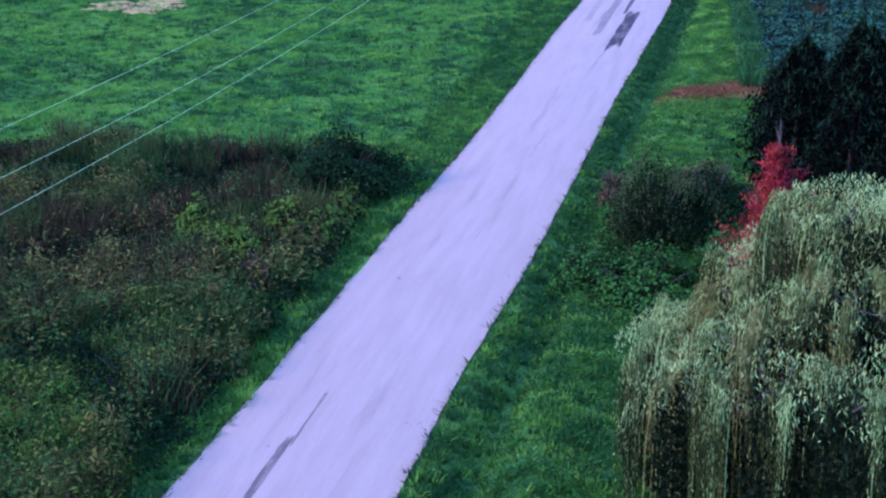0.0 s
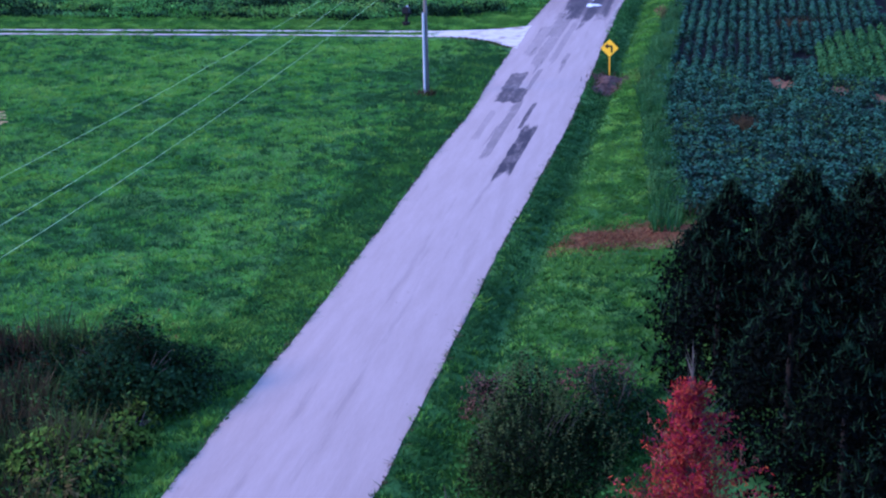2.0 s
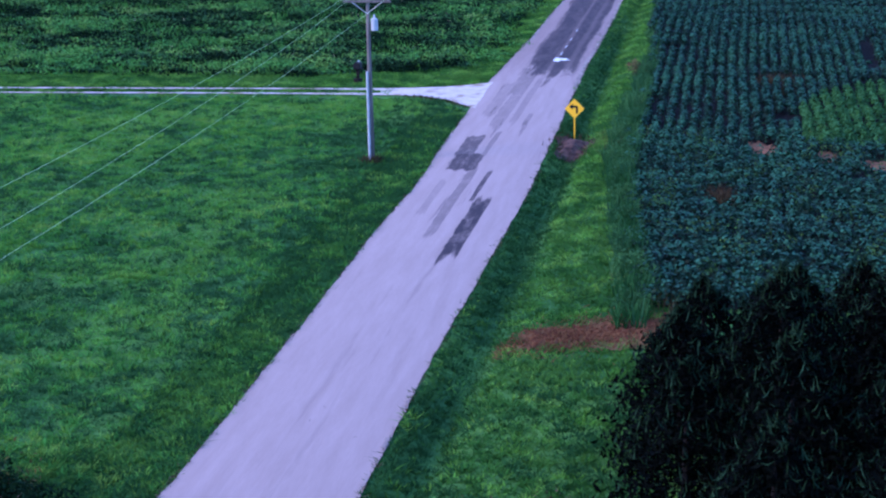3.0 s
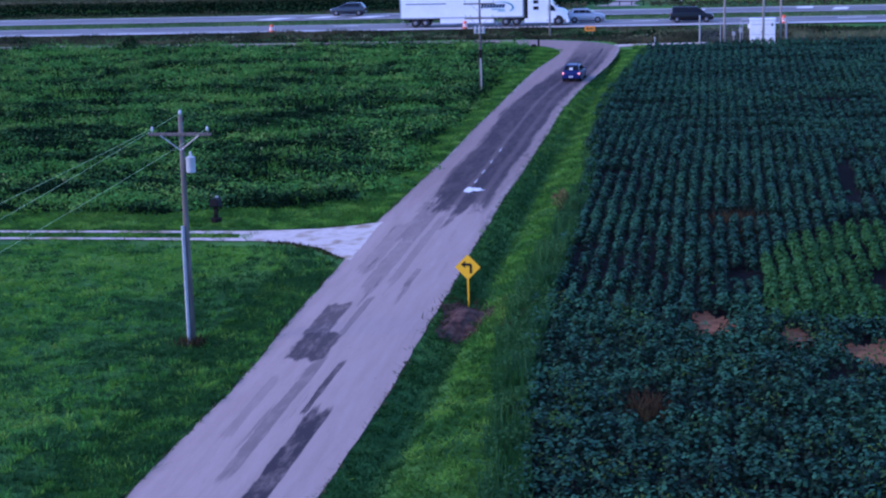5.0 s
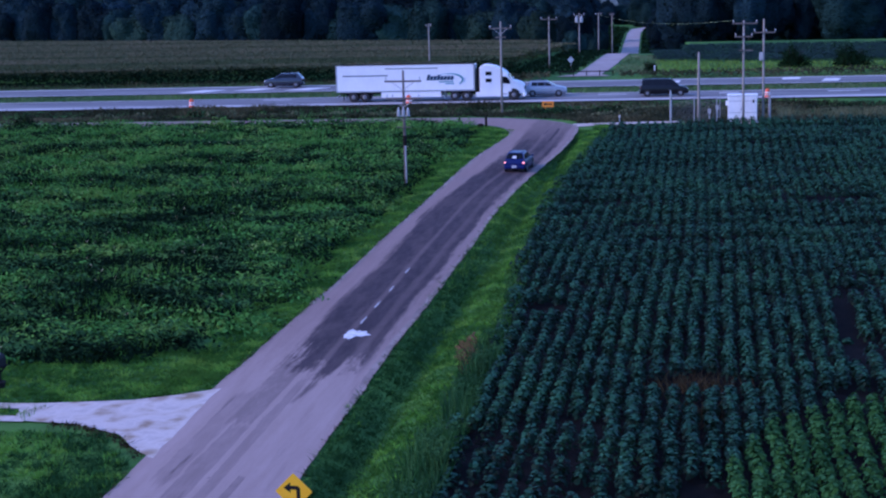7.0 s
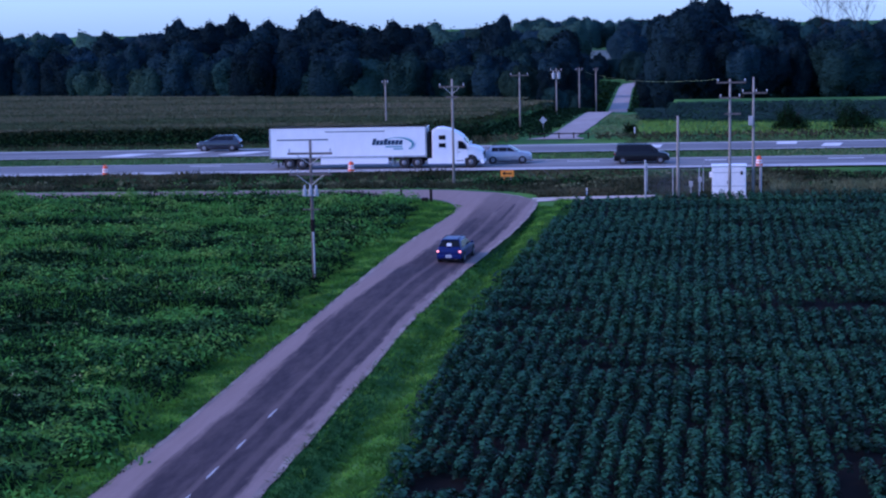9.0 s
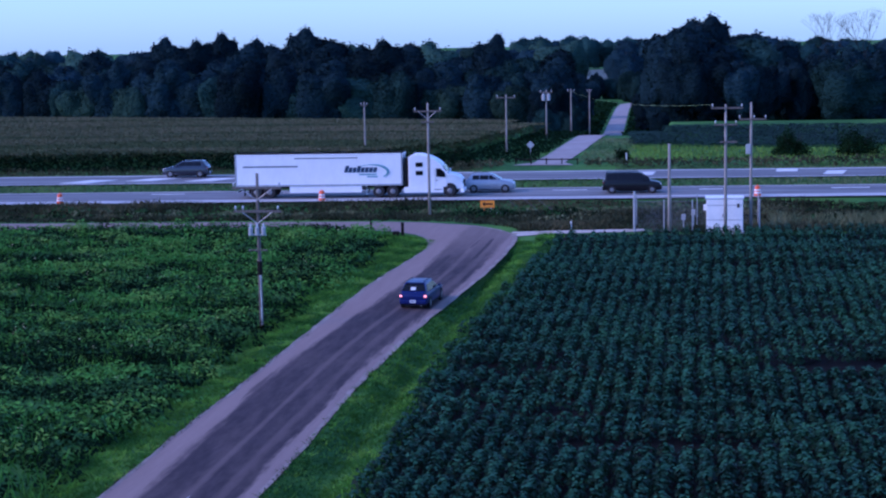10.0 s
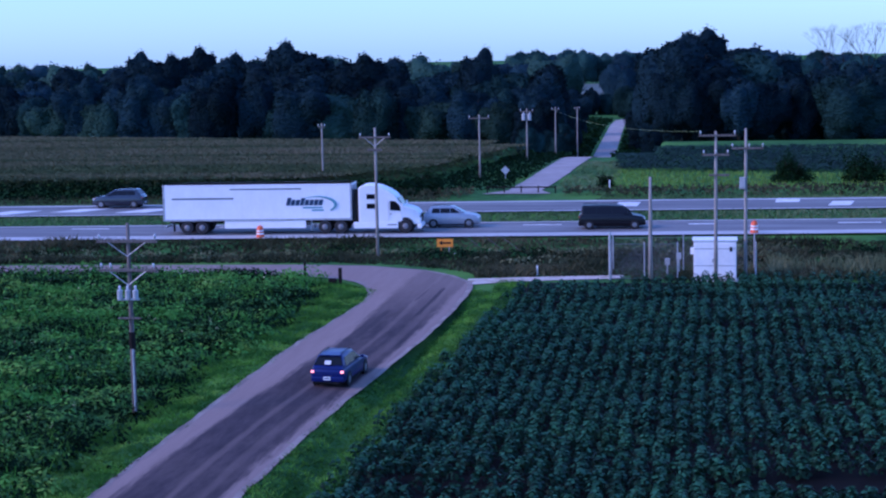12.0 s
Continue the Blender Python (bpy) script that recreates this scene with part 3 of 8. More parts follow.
for y0, w, seed in ((12.6, 0.46, 1), (10.95, 0.42, 2)):
    ta, tb = fine_edges([(-11.6, y0 - w / 2 - 0.1), (-18, y0 - w / 2), (-60, y0 - w / 2 - 1.2)], [(-11.6, y0 + w / 2 + 0.2), (-18, y0 + w / 2), (-60, y0 + w / 2 - 1.2)], [14, 60])
    part("wheel_track", loft(ta, tb, 2, 0.062, M_GRAVEL, "wheel_track"), M_GRAVEL, drive, "white gravel wheel track")
tagged(drive, "white gravel farm drive with two wheel tracks", "driveway", kind="structure")
spur = new("gravel_spur", loft([(1.0, 104.9), (3.5, 105.4), (6.5, 106.0), (10.5, 106.5)], [(1.0, 102.4), (3.5, 103.6), (6.5, 104.5), (10.5, 105.2)], 3, 0.04, M_GRAVEL, "gravel_spur"))
tagged(spur, "pale gravel track beside the bean field", "track", kind="structure")
FL = [(-5.2, 156.4), (-3.1, 160), (-2.8, 172), (-2.3, 204), (-3.6, 260), (-7.5, 337), (-12.7, 490), (-13.0, 520), (-6.0, 548), (8.0, 556)]
FR = [(1.3, 156.4), (0.1, 160), (0.6, 172), (1.2, 204), (0.2, 260), (-3.1, 337), (-8.6, 490), (-8.4, 512), (-3.6, 538), (9.0, 548)]
fl, fr = fine_edges(FL, FR, [6, 6, 20, 24, 24, 30, 8, 8, 8])
far_lane = new("far_lane", loft(fl, fr, 3, 0.08, M_FARROAD, "far_lane"))
tagged(far_lane, "pale country lane running over a crest beyond the highway", "lane", kind="structure")


# Divided highway: two carriageways with pale shoulders
def highway(name, near, far, label):
    xs = list(np.arange(-300, 301, 6.0))
    ob = new(name, loft([(x, near + 0.055 * x) for x in xs], [(x, far + 0.055 * x) for x in xs], 4, 0.10, M_HIGHWAY, name, 0.04))
    tagged(ob, label, "highway", kind="structure")
    for a, b in ((near - 0.2, near + (1.7 if near < 130 else 0.35)), (far - (0.4 if near < 130 else 0.9), far + 0.2)):
        part("shoulder", loft([(x, a + 0.055 * x) for x in xs], [(x, b + 0.055 * x) for x in xs], 1, 0.145, M_SHOULDER, "shoulder"), M_SHOULDER, ob, "pale gravel shoulder")
    return ob


hw1 = highway("highway_near", 124.6, 132.9, "grey asphalt highway carriageway with pale shoulder")
hw2 = highway("highway_far", 140.6, 148.6, "grey asphalt far carriageway across the grass median")


def slab(x, y, lx, ly, parent, name="concrete_patch", material=M_CONCRETE, skew=0.0):
    v = [(x - lx / 2 - skew, y - ly / 2), (x + lx / 2 - skew, y - ly / 2), (x + lx / 2 + skew, y + ly / 2), (x - lx / 2 + skew, y + ly / 2)]
    vv = [(a, b + 0.055 * (a - x), float(height(a, b, False)) + h) for h in (0.13, 0.165) for a, b in v]
    part(name, mesh_from(name, vv, [(4, 5, 6, 7), (0, 1, 5, 4), (1, 2, 6, 5), (2, 3, 7, 6), (3, 0, 4, 7)]), material, parent)


for x, y, lx, ly, sk in ((-44.8, 140.6, 2.7, 3.0, 1.0), (-38.8, 142.4, 2.7, 2.6, 1.0), (-32.7, 142.0, 2.7, 2.8, 1.0), (8.9, 145.6, 1.9, 3.2, 0.1), (22.4, 148.0, 2.0, 2.6, 0.1), (26.7, 145.6, 1.8, 3.2, 0.3)):
    slab(x, y, lx, ly, hw2, skew=sk)
for x, y, lx, ly, sk in ((15.2, 134.0 - 2.6, 2.0, 0.35, 0), (27, 134.6 - 2.6, 3.2, 0.3, 0), (3, 131.2, 3, 0.2, 0), (-9, 130.6, 3, 0.2, 0), (-21, 130.0, 3, 0.2, 0), (-33, 129.3, 3, 0.2, 0)):
    slab(x, y, lx, ly, hw1, "lane_dash", M_LINE, sk)


# ---------------------------------------------------------------- greenery
def stuff(name, verts, material, second=None):
    """One mesh out of loose small polygons: verts (n, k, 3)."""
    n, k, _ = verts.shape
    me = bpy.data.meshes.new(name)
    me.vertices.add(n * k)
    me.vertices.foreach_set("co", verts.reshape(-1).astype(np.float32))
    me.loops.add(n * k)
    me.loops.foreach_set("vertex_index", np.arange(n * k, dtype=np.int32))
    me.polygons.add(n)
    me.polygons.foreach_set("loop_start", np.arange(0, n * k, k, dtype=np.int32))
    me.update(calc_edges=True)
    me.materials.append(material)
    if second is not None:
        me.materials.append(second[0])
        me.polygons.foreach_set("material_index", second[1].astype(np.int32))
    return me


def leaves(c, length, width, rng, up=0.4, droop=None, face=None, loose=0.45, lie=0.0):
    """Diamond leaves at points c (n, 3), turned any way but mostly facing up."""
    n = len(c)
    a = rng.uniform(0, 2 * np.pi, n)
    tilt = rng.normal(0, 1 - up, n) * 0.9
    d = np.stack([np.cos(a) * np.cos(tilt), np.sin(a) * np.cos(tilt), np.sin(tilt)], -1)
    if droop is not None:
        d = d * (1 - droop) + np.array([0, 0, -1.0]) * droop
        d /= np.linalg.norm(d, axis=1, keepdims=True) + 1e-9
    if face is not None:
        nrm = face + rng.normal(0, 1, (n, 3)) * loose
        d = np.cross(nrm, rng.normal(0, 1, (n, 3)) + np.array([0, lie, 0]))
        d /= np.linalg.norm(d, axis=1, keepdims=True) + 1e-9
    else:
        nrm = rng.normal(0, 1, (n, 3)) * (1 - up) + np.array([0, 0, 1.0]) * (up + 0.2)
    s = np.cross(d, nrm)
    s /= np.linalg.norm(s, axis=1, keepdims=True) + 1e-9
    ln = (length * rng.uniform(0.65, 1.3, n))[:, None]
    wd = (width * rng.uniform(0.7, 1.25, n))[:, None]
    return np.stack([c - d * ln * 0.5, c + s * wd * 0.5, c + d * ln * 0.5, c - s * wd * 0.5], 1)


def blades(x, y, z, h, w, rng, lean=0.35):
    """Upright grass blades as narrow triangles."""
    n = len(x)
    a = rng.uniform(0, 2 * np.pi, n)
    hh = h * rng.uniform(0.6, 1.3, n)
    lx, ly = rng.normal(0, lean, n) * hh, rng.normal(0, lean, n) * hh
    p = np.stack([x, y, z], -1)
    s = np.stack([np.cos(a), np.sin(a), np.zeros(n)], -1) * (w * rng.uniform(0.7, 1.3, n))[:, None]
    return np.stack([p - s, p + s, p + np.stack([lx, ly, hh], -1)], 1)


def scatter(rng, x0, x1, y0, y1, per_m2):
    n = int((x1 - x0) * (y1 - y0) * per_m2)
    return rng.uniform(x0, x1, n), rng.uniform(y0, y1, n)


def patchy(x, y, s, seed):
    """A cheap, smooth 0..1 field that makes patches of size s."""
    r = np.random.RandomState(seed)
    v = np.zeros_like(x)
    for i in range(6):
        a, f, p = r.uniform(0, 6.28), (0.7 + 0.45 * i) / s, r.uniform(0, 6.28)
        v += np.sin((np.cos(a) * x + np.sin(a) * y) * f * 6.28 / 2 + p + 1.3 * np.sin((np.sin(a) * x - np.cos(a) * y) * f * 2.1)) / (1 + 0.4 * i)
    return np.clip(0.5 + v / 5.5, 0, 1)


def add_stuff(name, verts, material, label, category="plants"):
    ob = new(name, stuff(name, verts, material))
    tagged(ob, label, category, kind="stuff")
    return ob


# bare spots in the beans: middle, half width, half length
GAPS = [(11.65, -3.9, 0.88, 1.55), (14.8, -5.7, 0.66, 1.4), (17.7, -7.5, 1.0, 1.8), (13.0, 4.2, 0.5, 1.9), (9.6, -15.0, 0.6, 1.5), (18.6, 3.4, 0.45, 2.0), (12.6, 16.6, 1.7, 1.1), (18.6, 15.4, 0.7, 0.9), (19.15, 26.2, 0.24, 7.4), (12.9, 46.4, 3.9, 0.75), (20.4, 59.6, 3.9, 0.8), (6.3, 57.0, 1.6, 0.6), (20.6, 72.2, 1.3, 0.6)]


def field_edge(y):
    """Where the bean rows begin beside the verge."""
    return np.interp(y, [-30, -12, 2, 20, 30, 40, 57, 69, 80, 90, 103], [6.9, 5.1, 4.6, 4.6, 4.2, 3.5, 3.0, 3.15, 3.7, 4.1, 4.7]) 


def beans():
    rng = np.random.RandomState(11)
    dark, fresh, young = [], [], []
    rows = np.arange(2.9, 40, 0.70)
    for rx in rows:
        ys = np.arange(-31, 103.6, 0.30)
        ys = ys + rng.uniform(-0.09, 0.09, len(ys))
        # the rows are straight but for the headland, where they run into one another
        x = rx + rng.normal(0, 1, len(ys)) * np.interp(ys, [-10, 0, 20, 45], [0.15, 0.04, 0.05, 0.085]) + 0.10 * np.sin(ys * 0.11 + rx * 0.2) + 0.05 * np.sin(ys * 0.9 + rx * 7)
        keep = (x > field_edge(ys) + rng.normal(0, 0.15, len(ys)))
        keep &= (x < 30.5) & (ys < np.interp(x, [3, 12, 18], [100.9, 102.6, 103.6]))
        low = np.ones(len(ys))
        for gx, gy, ga, gb in GAPS:
            far_out = np.hypot((x - gx) / ga, (ys - gy) / gb)
            keep &= far_out > 1 + 0.12 * np.sin(ys * 5 + rx * 9)
            low = np.minimum(low, np.where(ys < gy, 0.35 + 0.65 * smooth(1.0, 1.7, far_out), 1))
        thin = patchy(x * 0.5, ys * 1.6, 9.0, 7)
        keep &= rng.uniform(0, 1, len(ys)) < np.where(thin < 0.32, 0.55, 0.95)
        x, ys, low = x[keep], ys[keep], low[keep]
        grow = 0.58 + 0.30 * patchy(x, ys, 14.0, 3)
        grow *= 1 - 0.42 * smooth(0.55, 0.70, patchy(x * 0.35, ys * 2.0, 9.0, 9)) * smooth(20, 34, ys)
        grow *= 0.80 + 0.38 * patchy(x * 0.16, ys, 1.5, 10)
        grow *= low * np.where(ys < -1, rng.uniform(0.65, 1.25, len(x)), rng.uniform(0.74, 1.18, len(x)))
        z = height(x, ys)
        hi = (x > np.interp(ys, [-3, 5, 12], [14.2, 13.6, 15.4])) & (ys > -3.5) & (ys < np.interp(x, [13, 15.6, 18.3, 24], [7.5, 11.4, 13.8, 16.5])) & (x < 26)
        inner = x < 16 + np.clip(ys + 40, 0, 60) * 0.18 + np.clip(ys, 0, 110) * 0.08
        for part_of, per, size_k in ((inner, 26, 1.0), (~inner, 7, 2.0)):
            n = int(part_of.sum())
            if not n:
                continue
            X, Y, Z, G, H = (np.repeat(v[part_of], per) for v in (x, ys, z, grow, hi))
            th, up = rng.uniform(0, 6.28, n * per), rng.uniform(0.05, 1, n * per)
            d = np.stack([np.sqrt(1 - up ** 2) * np.cos(th), np.sqrt(1 - up ** 2) * np.sin(th), up], -1)
            size = np.repeat(rng.uniform(0.78, 1.25, n) * np.interp(ys[part_of], [-5, 1, 20, 45], [1.75, 1.16, 1.10, 1.22]), per)
            rr = size * rng.uniform(0.75, 1.05, n * per)
            c = np.stack([X + 0.255 * rr * d[:, 0], Y + 0.31 * rr * d[:, 1], Z + G * (0.30 + 0.70 * up) * rng.uniform(0.88, 1.05, n * per)], -1)
            q = leaves(c, 0.18 * size_k, 0.15 * size_k, rng, 0.6, None, d * 0.8 + np.array([0, 0, 0.25]), 0.22)
            # the top leaves are young, and painted paler still for the light on them
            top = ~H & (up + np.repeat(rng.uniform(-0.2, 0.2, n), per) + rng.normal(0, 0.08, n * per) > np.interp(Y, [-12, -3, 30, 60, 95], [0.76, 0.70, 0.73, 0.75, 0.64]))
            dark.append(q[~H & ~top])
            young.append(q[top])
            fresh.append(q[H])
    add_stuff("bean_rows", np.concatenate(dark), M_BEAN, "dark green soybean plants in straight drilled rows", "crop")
    add_stuff("lit_young_bean_leaves", np.concatenate(young), M_BEANTOP, "young leaves on top of the soybean plants, paler as if lit", "crop")
    add_stuff("fresh_bean_rows", np.concatenate(fresh), M_BEANHI, "brighter green patch of soybean plants", "crop")


beans()
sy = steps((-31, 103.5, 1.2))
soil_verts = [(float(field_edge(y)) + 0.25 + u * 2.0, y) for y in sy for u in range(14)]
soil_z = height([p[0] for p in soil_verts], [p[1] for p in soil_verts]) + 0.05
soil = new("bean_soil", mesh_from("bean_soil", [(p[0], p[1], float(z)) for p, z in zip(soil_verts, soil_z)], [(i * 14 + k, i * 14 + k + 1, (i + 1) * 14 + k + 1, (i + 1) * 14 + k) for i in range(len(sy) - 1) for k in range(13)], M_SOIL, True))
tagged(soil, "soil under the bean rows, near black with their shade", "soil", kind="structure")
for i, (gx, gy, ga, gb) in enumerate(GAPS[:3]):
    ob = new("bare_ground", draped(gx, gy, ga * 2.3, gb * 2.15, 0, 60 + i, 0.09))
    ob.data.materials.append(M_CLAY)
    tagged(ob, "bare reddish clay where no beans grew", "soil", kind="structure")


def tufts(x, y, h, spread, per, w, rng):
    """Grass in tussocks: each one a fan of blades that bend outwards from one root."""
    n = len(x)
    X, Y, H, S = (np.repeat(v, per) for v in (x, y, h, np.broadcast_to(spread, n)))
    a, r = rng.uniform(0, 6.28, n * per), np.sqrt(rng.uniform(0, 1, n * per))
    px, py = X + S * 0.45 * r * np.cos(a), Y + S * 0.45 * r * np.sin(a)
    hh = H * rng.uniform(0.65, 1.2, n * per) * (1 - 0.45 * r)
    p = np.stack([px, py, height(px, py) - 0.01], -1)
    tip = p + np.stack([S * 0.75 * r * np.cos(a), S * 0.75 * r * np.sin(a), hh], -1)
    b = rng.uniform(0, 6.28, n * per)
    side = np.stack([np.cos(b), np.sin(b), np.zeros(n * per)], -1) * (w * rng.uniform(0.7, 1.3, n * per))[:, None]
    return np.stack([p - side, p + side, tip], 1)


def grass():
    rng = np.random.RandomState(21)
    # lawn-like pasture west of the road: a short sward with tussocks standing out of it
    def in_pasture(x, y):
        k = (x > -22 - (y + 60) * 0.55) & (x < road_left(y) - 0.12)
        return k & ~((y > 5.5) & (x > -8.5) & (y > 6 - (x + 5.9) * 1.6))

    x, y = scatter(rng, -46, -5.2, -50, 9.4, 120)
    k = in_pasture(x, y)
    x, y = x[k], y[k]
    dark_zone = smooth(-13.5, -7.5, x) * smooth(-34, -16, y) * 0.22 + 0.10 * np.exp(-((x + 8.6) ** 2 + (y + 7.5) ** 2) / 6)
    dark_zone = dark_zone + 0.05 * (1 - smooth(-32, -6, y))
    tone = lambda x, y, w: patchy(x, y * 1.2, 9.0, 61) * 0.28 + patchy(x, y * 1.2, 2.4, 65) * 0.32 + patchy(x, y, 0.9, 62) * 0.40 + w
    sward = blades(x, y, height(x, y) + 0.01, 0.06 + 0.08 * patchy(x, y, 3.0, 1), 0.026, rng, 1.3)
    t = tone(x, y, dark_zone) + rng.normal(0, 0.04, len(x))
    xt, yt = scatter(rng, -46, -5.2, -50, 9.4, 8.5)
    k = in_pasture(xt, yt)
    xt, yt = xt[k], yt[k]
    wt = smooth(-13.5, -7.5, xt) * smooth(-34, -16, yt) * 0.22 + 0.05 * (1 - smooth(-32, -6, yt))
    k = rng.uniform(0, 1, len(xt)) < 0.25 + 0.9 * patchy(xt * 0.7, yt * 1.3, 2.2, 51) + wt
    xt, yt, wt = xt[k], yt[k], wt[k]
    ht = rng.uniform(0.12, 0.34, len(xt)) * (1 + 1.2 * wt)
    fan = tufts(xt, yt, ht, rng.uniform(0.2, 0.5, len(xt)), 11, 0.034, rng)
    tt = np.repeat(tone(xt, yt, wt) + rng.normal(0, 0.17, len(xt)), 11)
    for nm, lo, hi, mt, lb in (("lush_pasture_grass", 0.57, 9, M_TUFTDARK, "darker lush clumps in the pasture grass"), ("pasture_grass", 0.40, 0.57, M_TUFT, "uneven green pasture grass"),
                               ("light_pasture_grass", -9, 0.40, M_TUFTLIGHT, "yellow-green tussocks in the pasture grass")):
        add_stuff(nm, np.concatenate([sward[(t >= lo) & (t < hi)], fan[(tt >= lo) & (tt < hi)]]), mt, lb, "grass")
    # verges on both sides
    x1, y1 = scatter(rng, -0.2, 8.0, -84, 104, 110)
    k = ((x1 < field_edge(y1) + 0.3) | (y1 < -26)) & (x1 > road_right(y1) + np.abs(rng.normal(0, 0.09, len(x1)))) & ~((y1 > 101) & (x1 < 3))
    k &= ~((np.abs(y1 + 34.6 - 0.42 * (x1 - 5)) < 1.0) & (x1 > 2.9) & (x1 < 8))
    x1, y1 = x1[k], y1[k]
    x2, y2 = scatter(rng, -10.4, -3.7, -96, 104, 120)
    k = ~((y2 > 5.2) & (y2 < 18 + (x2 + 5) * 1.2)) & ((x2 > -8.3) | (y2 < -46)) & (x2 < road_left(y2) - np.abs(rng.normal(0, 0.09, len(x2)))) & ~((y2 > 99) & (x2 > -5.2 - (y2 - 101.6) * 0.9))
    x2, y2 = x2[k], y2[k]
    x3, y3 = scatter(rng, -50, -6, 10.0, 23, 130)
    k = ((y3 > 13.3 + np.clip(x3 + 10, 0, 5) * 0.6 - np.clip(-11 - x3, 0, 30) * 0.03) | ((x3 < -12.8) & (np.abs(y3 - 11.85 - np.clip(x3 + 18, -50, 0) * 0.028) < 0.28))) & (y3 < 18.6 + np.clip(x3 + 20, 0, 12) * 0.27) & (x3 < road_left(y3) - 0.1)
    x3, y3 = x3[k], y3[k]
    xd = rng.uniform(-10.5, -5.8, 260)
    yd = np.interp(xd, [-12, -9.6, -7.5, -6.0, -5.1], [10.8, 10.5, 9.4, 7.4, 6.5]) - np.abs(rng.normal(0, 0.35, 260))
    add_stuff("driveway_edge_grass", blades(xd, yd, height(xd, yd) + 0.03, 0.14, 0.04, rng, 1.0), M_DRYWEED, "dry brown grass along the drive edge", "grass")
    xt, yt = scatter(rng, -60, -11.5, 9.4, 13.6, 60)
    k = patchy(xt, yt, 1.6, 64) + 0.08 * (yt > 11.9) > 0.46
    x, y = np.concatenate([x1, x2, x3, xt[k]]), np.concatenate([y1, y2, y3, yt[k]])
    q = blades(x, y, height(x, y) + 0.01, 0.08 + 0.12 * patchy(x, y, 2.2, 2), 0.026, rng, 1.2)
    # tussocks in the verges, ranker near the start where nobody mows
    k = rng.uniform(0, 1, len(x)) < np.interp(y, [-60, -45, 0, 60], [0.10, 0.09, 0.06, 0.022])
    xt, yt = x[k], y[k]
    ht = rng.uniform(0.12, 0.30, len(xt)) * np.interp(yt, [-62, -45], [1.5, 0.9])
    fan = tufts(xt, yt, ht, rng.uniform(0.22, 0.5, len(xt)), 12, 0.034, rng)

    def dark_grass(x, y, jitter):
        """The ditch bank, its shade put into darker grass, and dark patches elsewhere."""
        edge = np.interp(y, [-84, -50, -23, -6, 1, 11, 30, 60, 100], [1.5, 2.0, 2.26, 2.04, 1.96, 1.65, 1.4, 1.0, 0.7]) + np.interp(y, [58, 90], [0, 1.6])
        soft = np.interp(y, [-84, -40, -26, 35, 60], [0.8, 0.7, 0.07, 0.09, 0.5])
        low = (x > -1) & (x < edge + rng.normal(0, 1, len(x)) * soft) & (rng.uniform(0, 1, len(x)) < np.interp(y, [-84, -45, -26, 34, 52, 60], [0.25, 0.5, 0.97, 0.95, 0.25, 0.1]))
        low |= (y < -40) & (x > -1) & (patchy(x, y, 1.7, 67) + jitter > 0.60)
        return low | ((x < -3.5) & (y < 9) & (patchy(x, y, 2.0, 63) + 0.12 * smooth(-46, -30, y) + jitter > 0.57))

    low = dark_grass(x, y, rng.normal(0, 0.05, len(x)))
    flow = np.repeat(dark_grass(xt, yt, rng.normal(0, 0.26, len(xt))) | (rng.uniform(0, 1, len(xt)) < 0.22 * (yt < 5)), 12)
    light = (patchy(x, y, 1.3, 68) + rng.normal(0, 0.06, len(x)) > np.interp(y, [-62, -52, -30, -20], [0.58, 0.72, 0.72, 0.60])) & ~low
    flight = np.repeat(patchy(xt, yt, 1.3, 68) + rng.normal(0, 0.22, len(xt)) > np.interp(yt, [-62, -52, -30, -20], [0.60, 0.66, 0.66, 0.58]), 12) & ~flow
    add_stuff("verge_grass", np.concatenate([q[~low & ~light], fan[~flow & ~flight]]), M_VERGE, "bright mown roadside grass", "grass")
    add_stuff("light_verge_grass", np.concatenate([q[light], fan[flight]]), M_TUFTLIGHT, "yellow-green tussocks in the roadside grass", "grass")
    add_stuff("ditch_bank_grass", np.concatenate([q[low], fan[flow]]), M_DITCH, "grass on the ditch bank with shade put into its dark green", "grass")
    # brown dead fringe where the sward creeps over the edge of the road
    yf = rng.uniform(-90, 62, 3200)
    xf = np.where(rng.uniform(0, 1, 3200) < 0.62, road_left(yf) + rng.normal(-0.04, 0.05, 3200), road_right(yf) + rng.normal(0.05, 0.05, 3200))
    k = (patchy(xf * 0.2, yf, 3.0, 69) > 0.38) & ~((xf < -4) & (yf > 5.5) & (yf < 17))
    xf, yf = xf[k], yf[k]
    add_stuff("road_edge_fringe", blades(xf, yf, height(xf, yf, False) + 0.05, 0.07, 0.035, rng, 1.2), M_FRINGE, "dead brown grass fringe along the road edge", "grass")
    # rank dry tuft round the foot of the near pole
    xp, yp = -8.55 + rng.normal(0, 0.28, 240), -7.6 + rng.normal(0, 0.32, 240)
    add_stuff("pole_foot_weeds", blades(xp, yp, height(xp, yp), 0.38, 0.03, rng, 0.5), M_DRYWEED, "dry brown weeds round the foot of the pole", "weeds")
    # a lush pale spot beside the sign
    xl, yl = 3.0 + rng.normal(0, 0.28, 420), -1.6 + rng.normal(0, 1.3, 420)
    add_stuff("pale_grass_spot", blades(xl, yl, height(xl, yl), 0.16, 0.03, rng, 1.0), M_HAY, "pale yellow-green spot of grass beside the sign", "grass")
    # coarse growth along the bean headland and the road edges
    x, y = scatter(rng, 2.2, 7.4, -34, 100, 58)
    e = field_edge(y)
    wide = np.interp(y, [-34, -12, 0, 14, 24, 40], [1.0, 1.2, 1.35, 1.2, 0.6, 0.35])
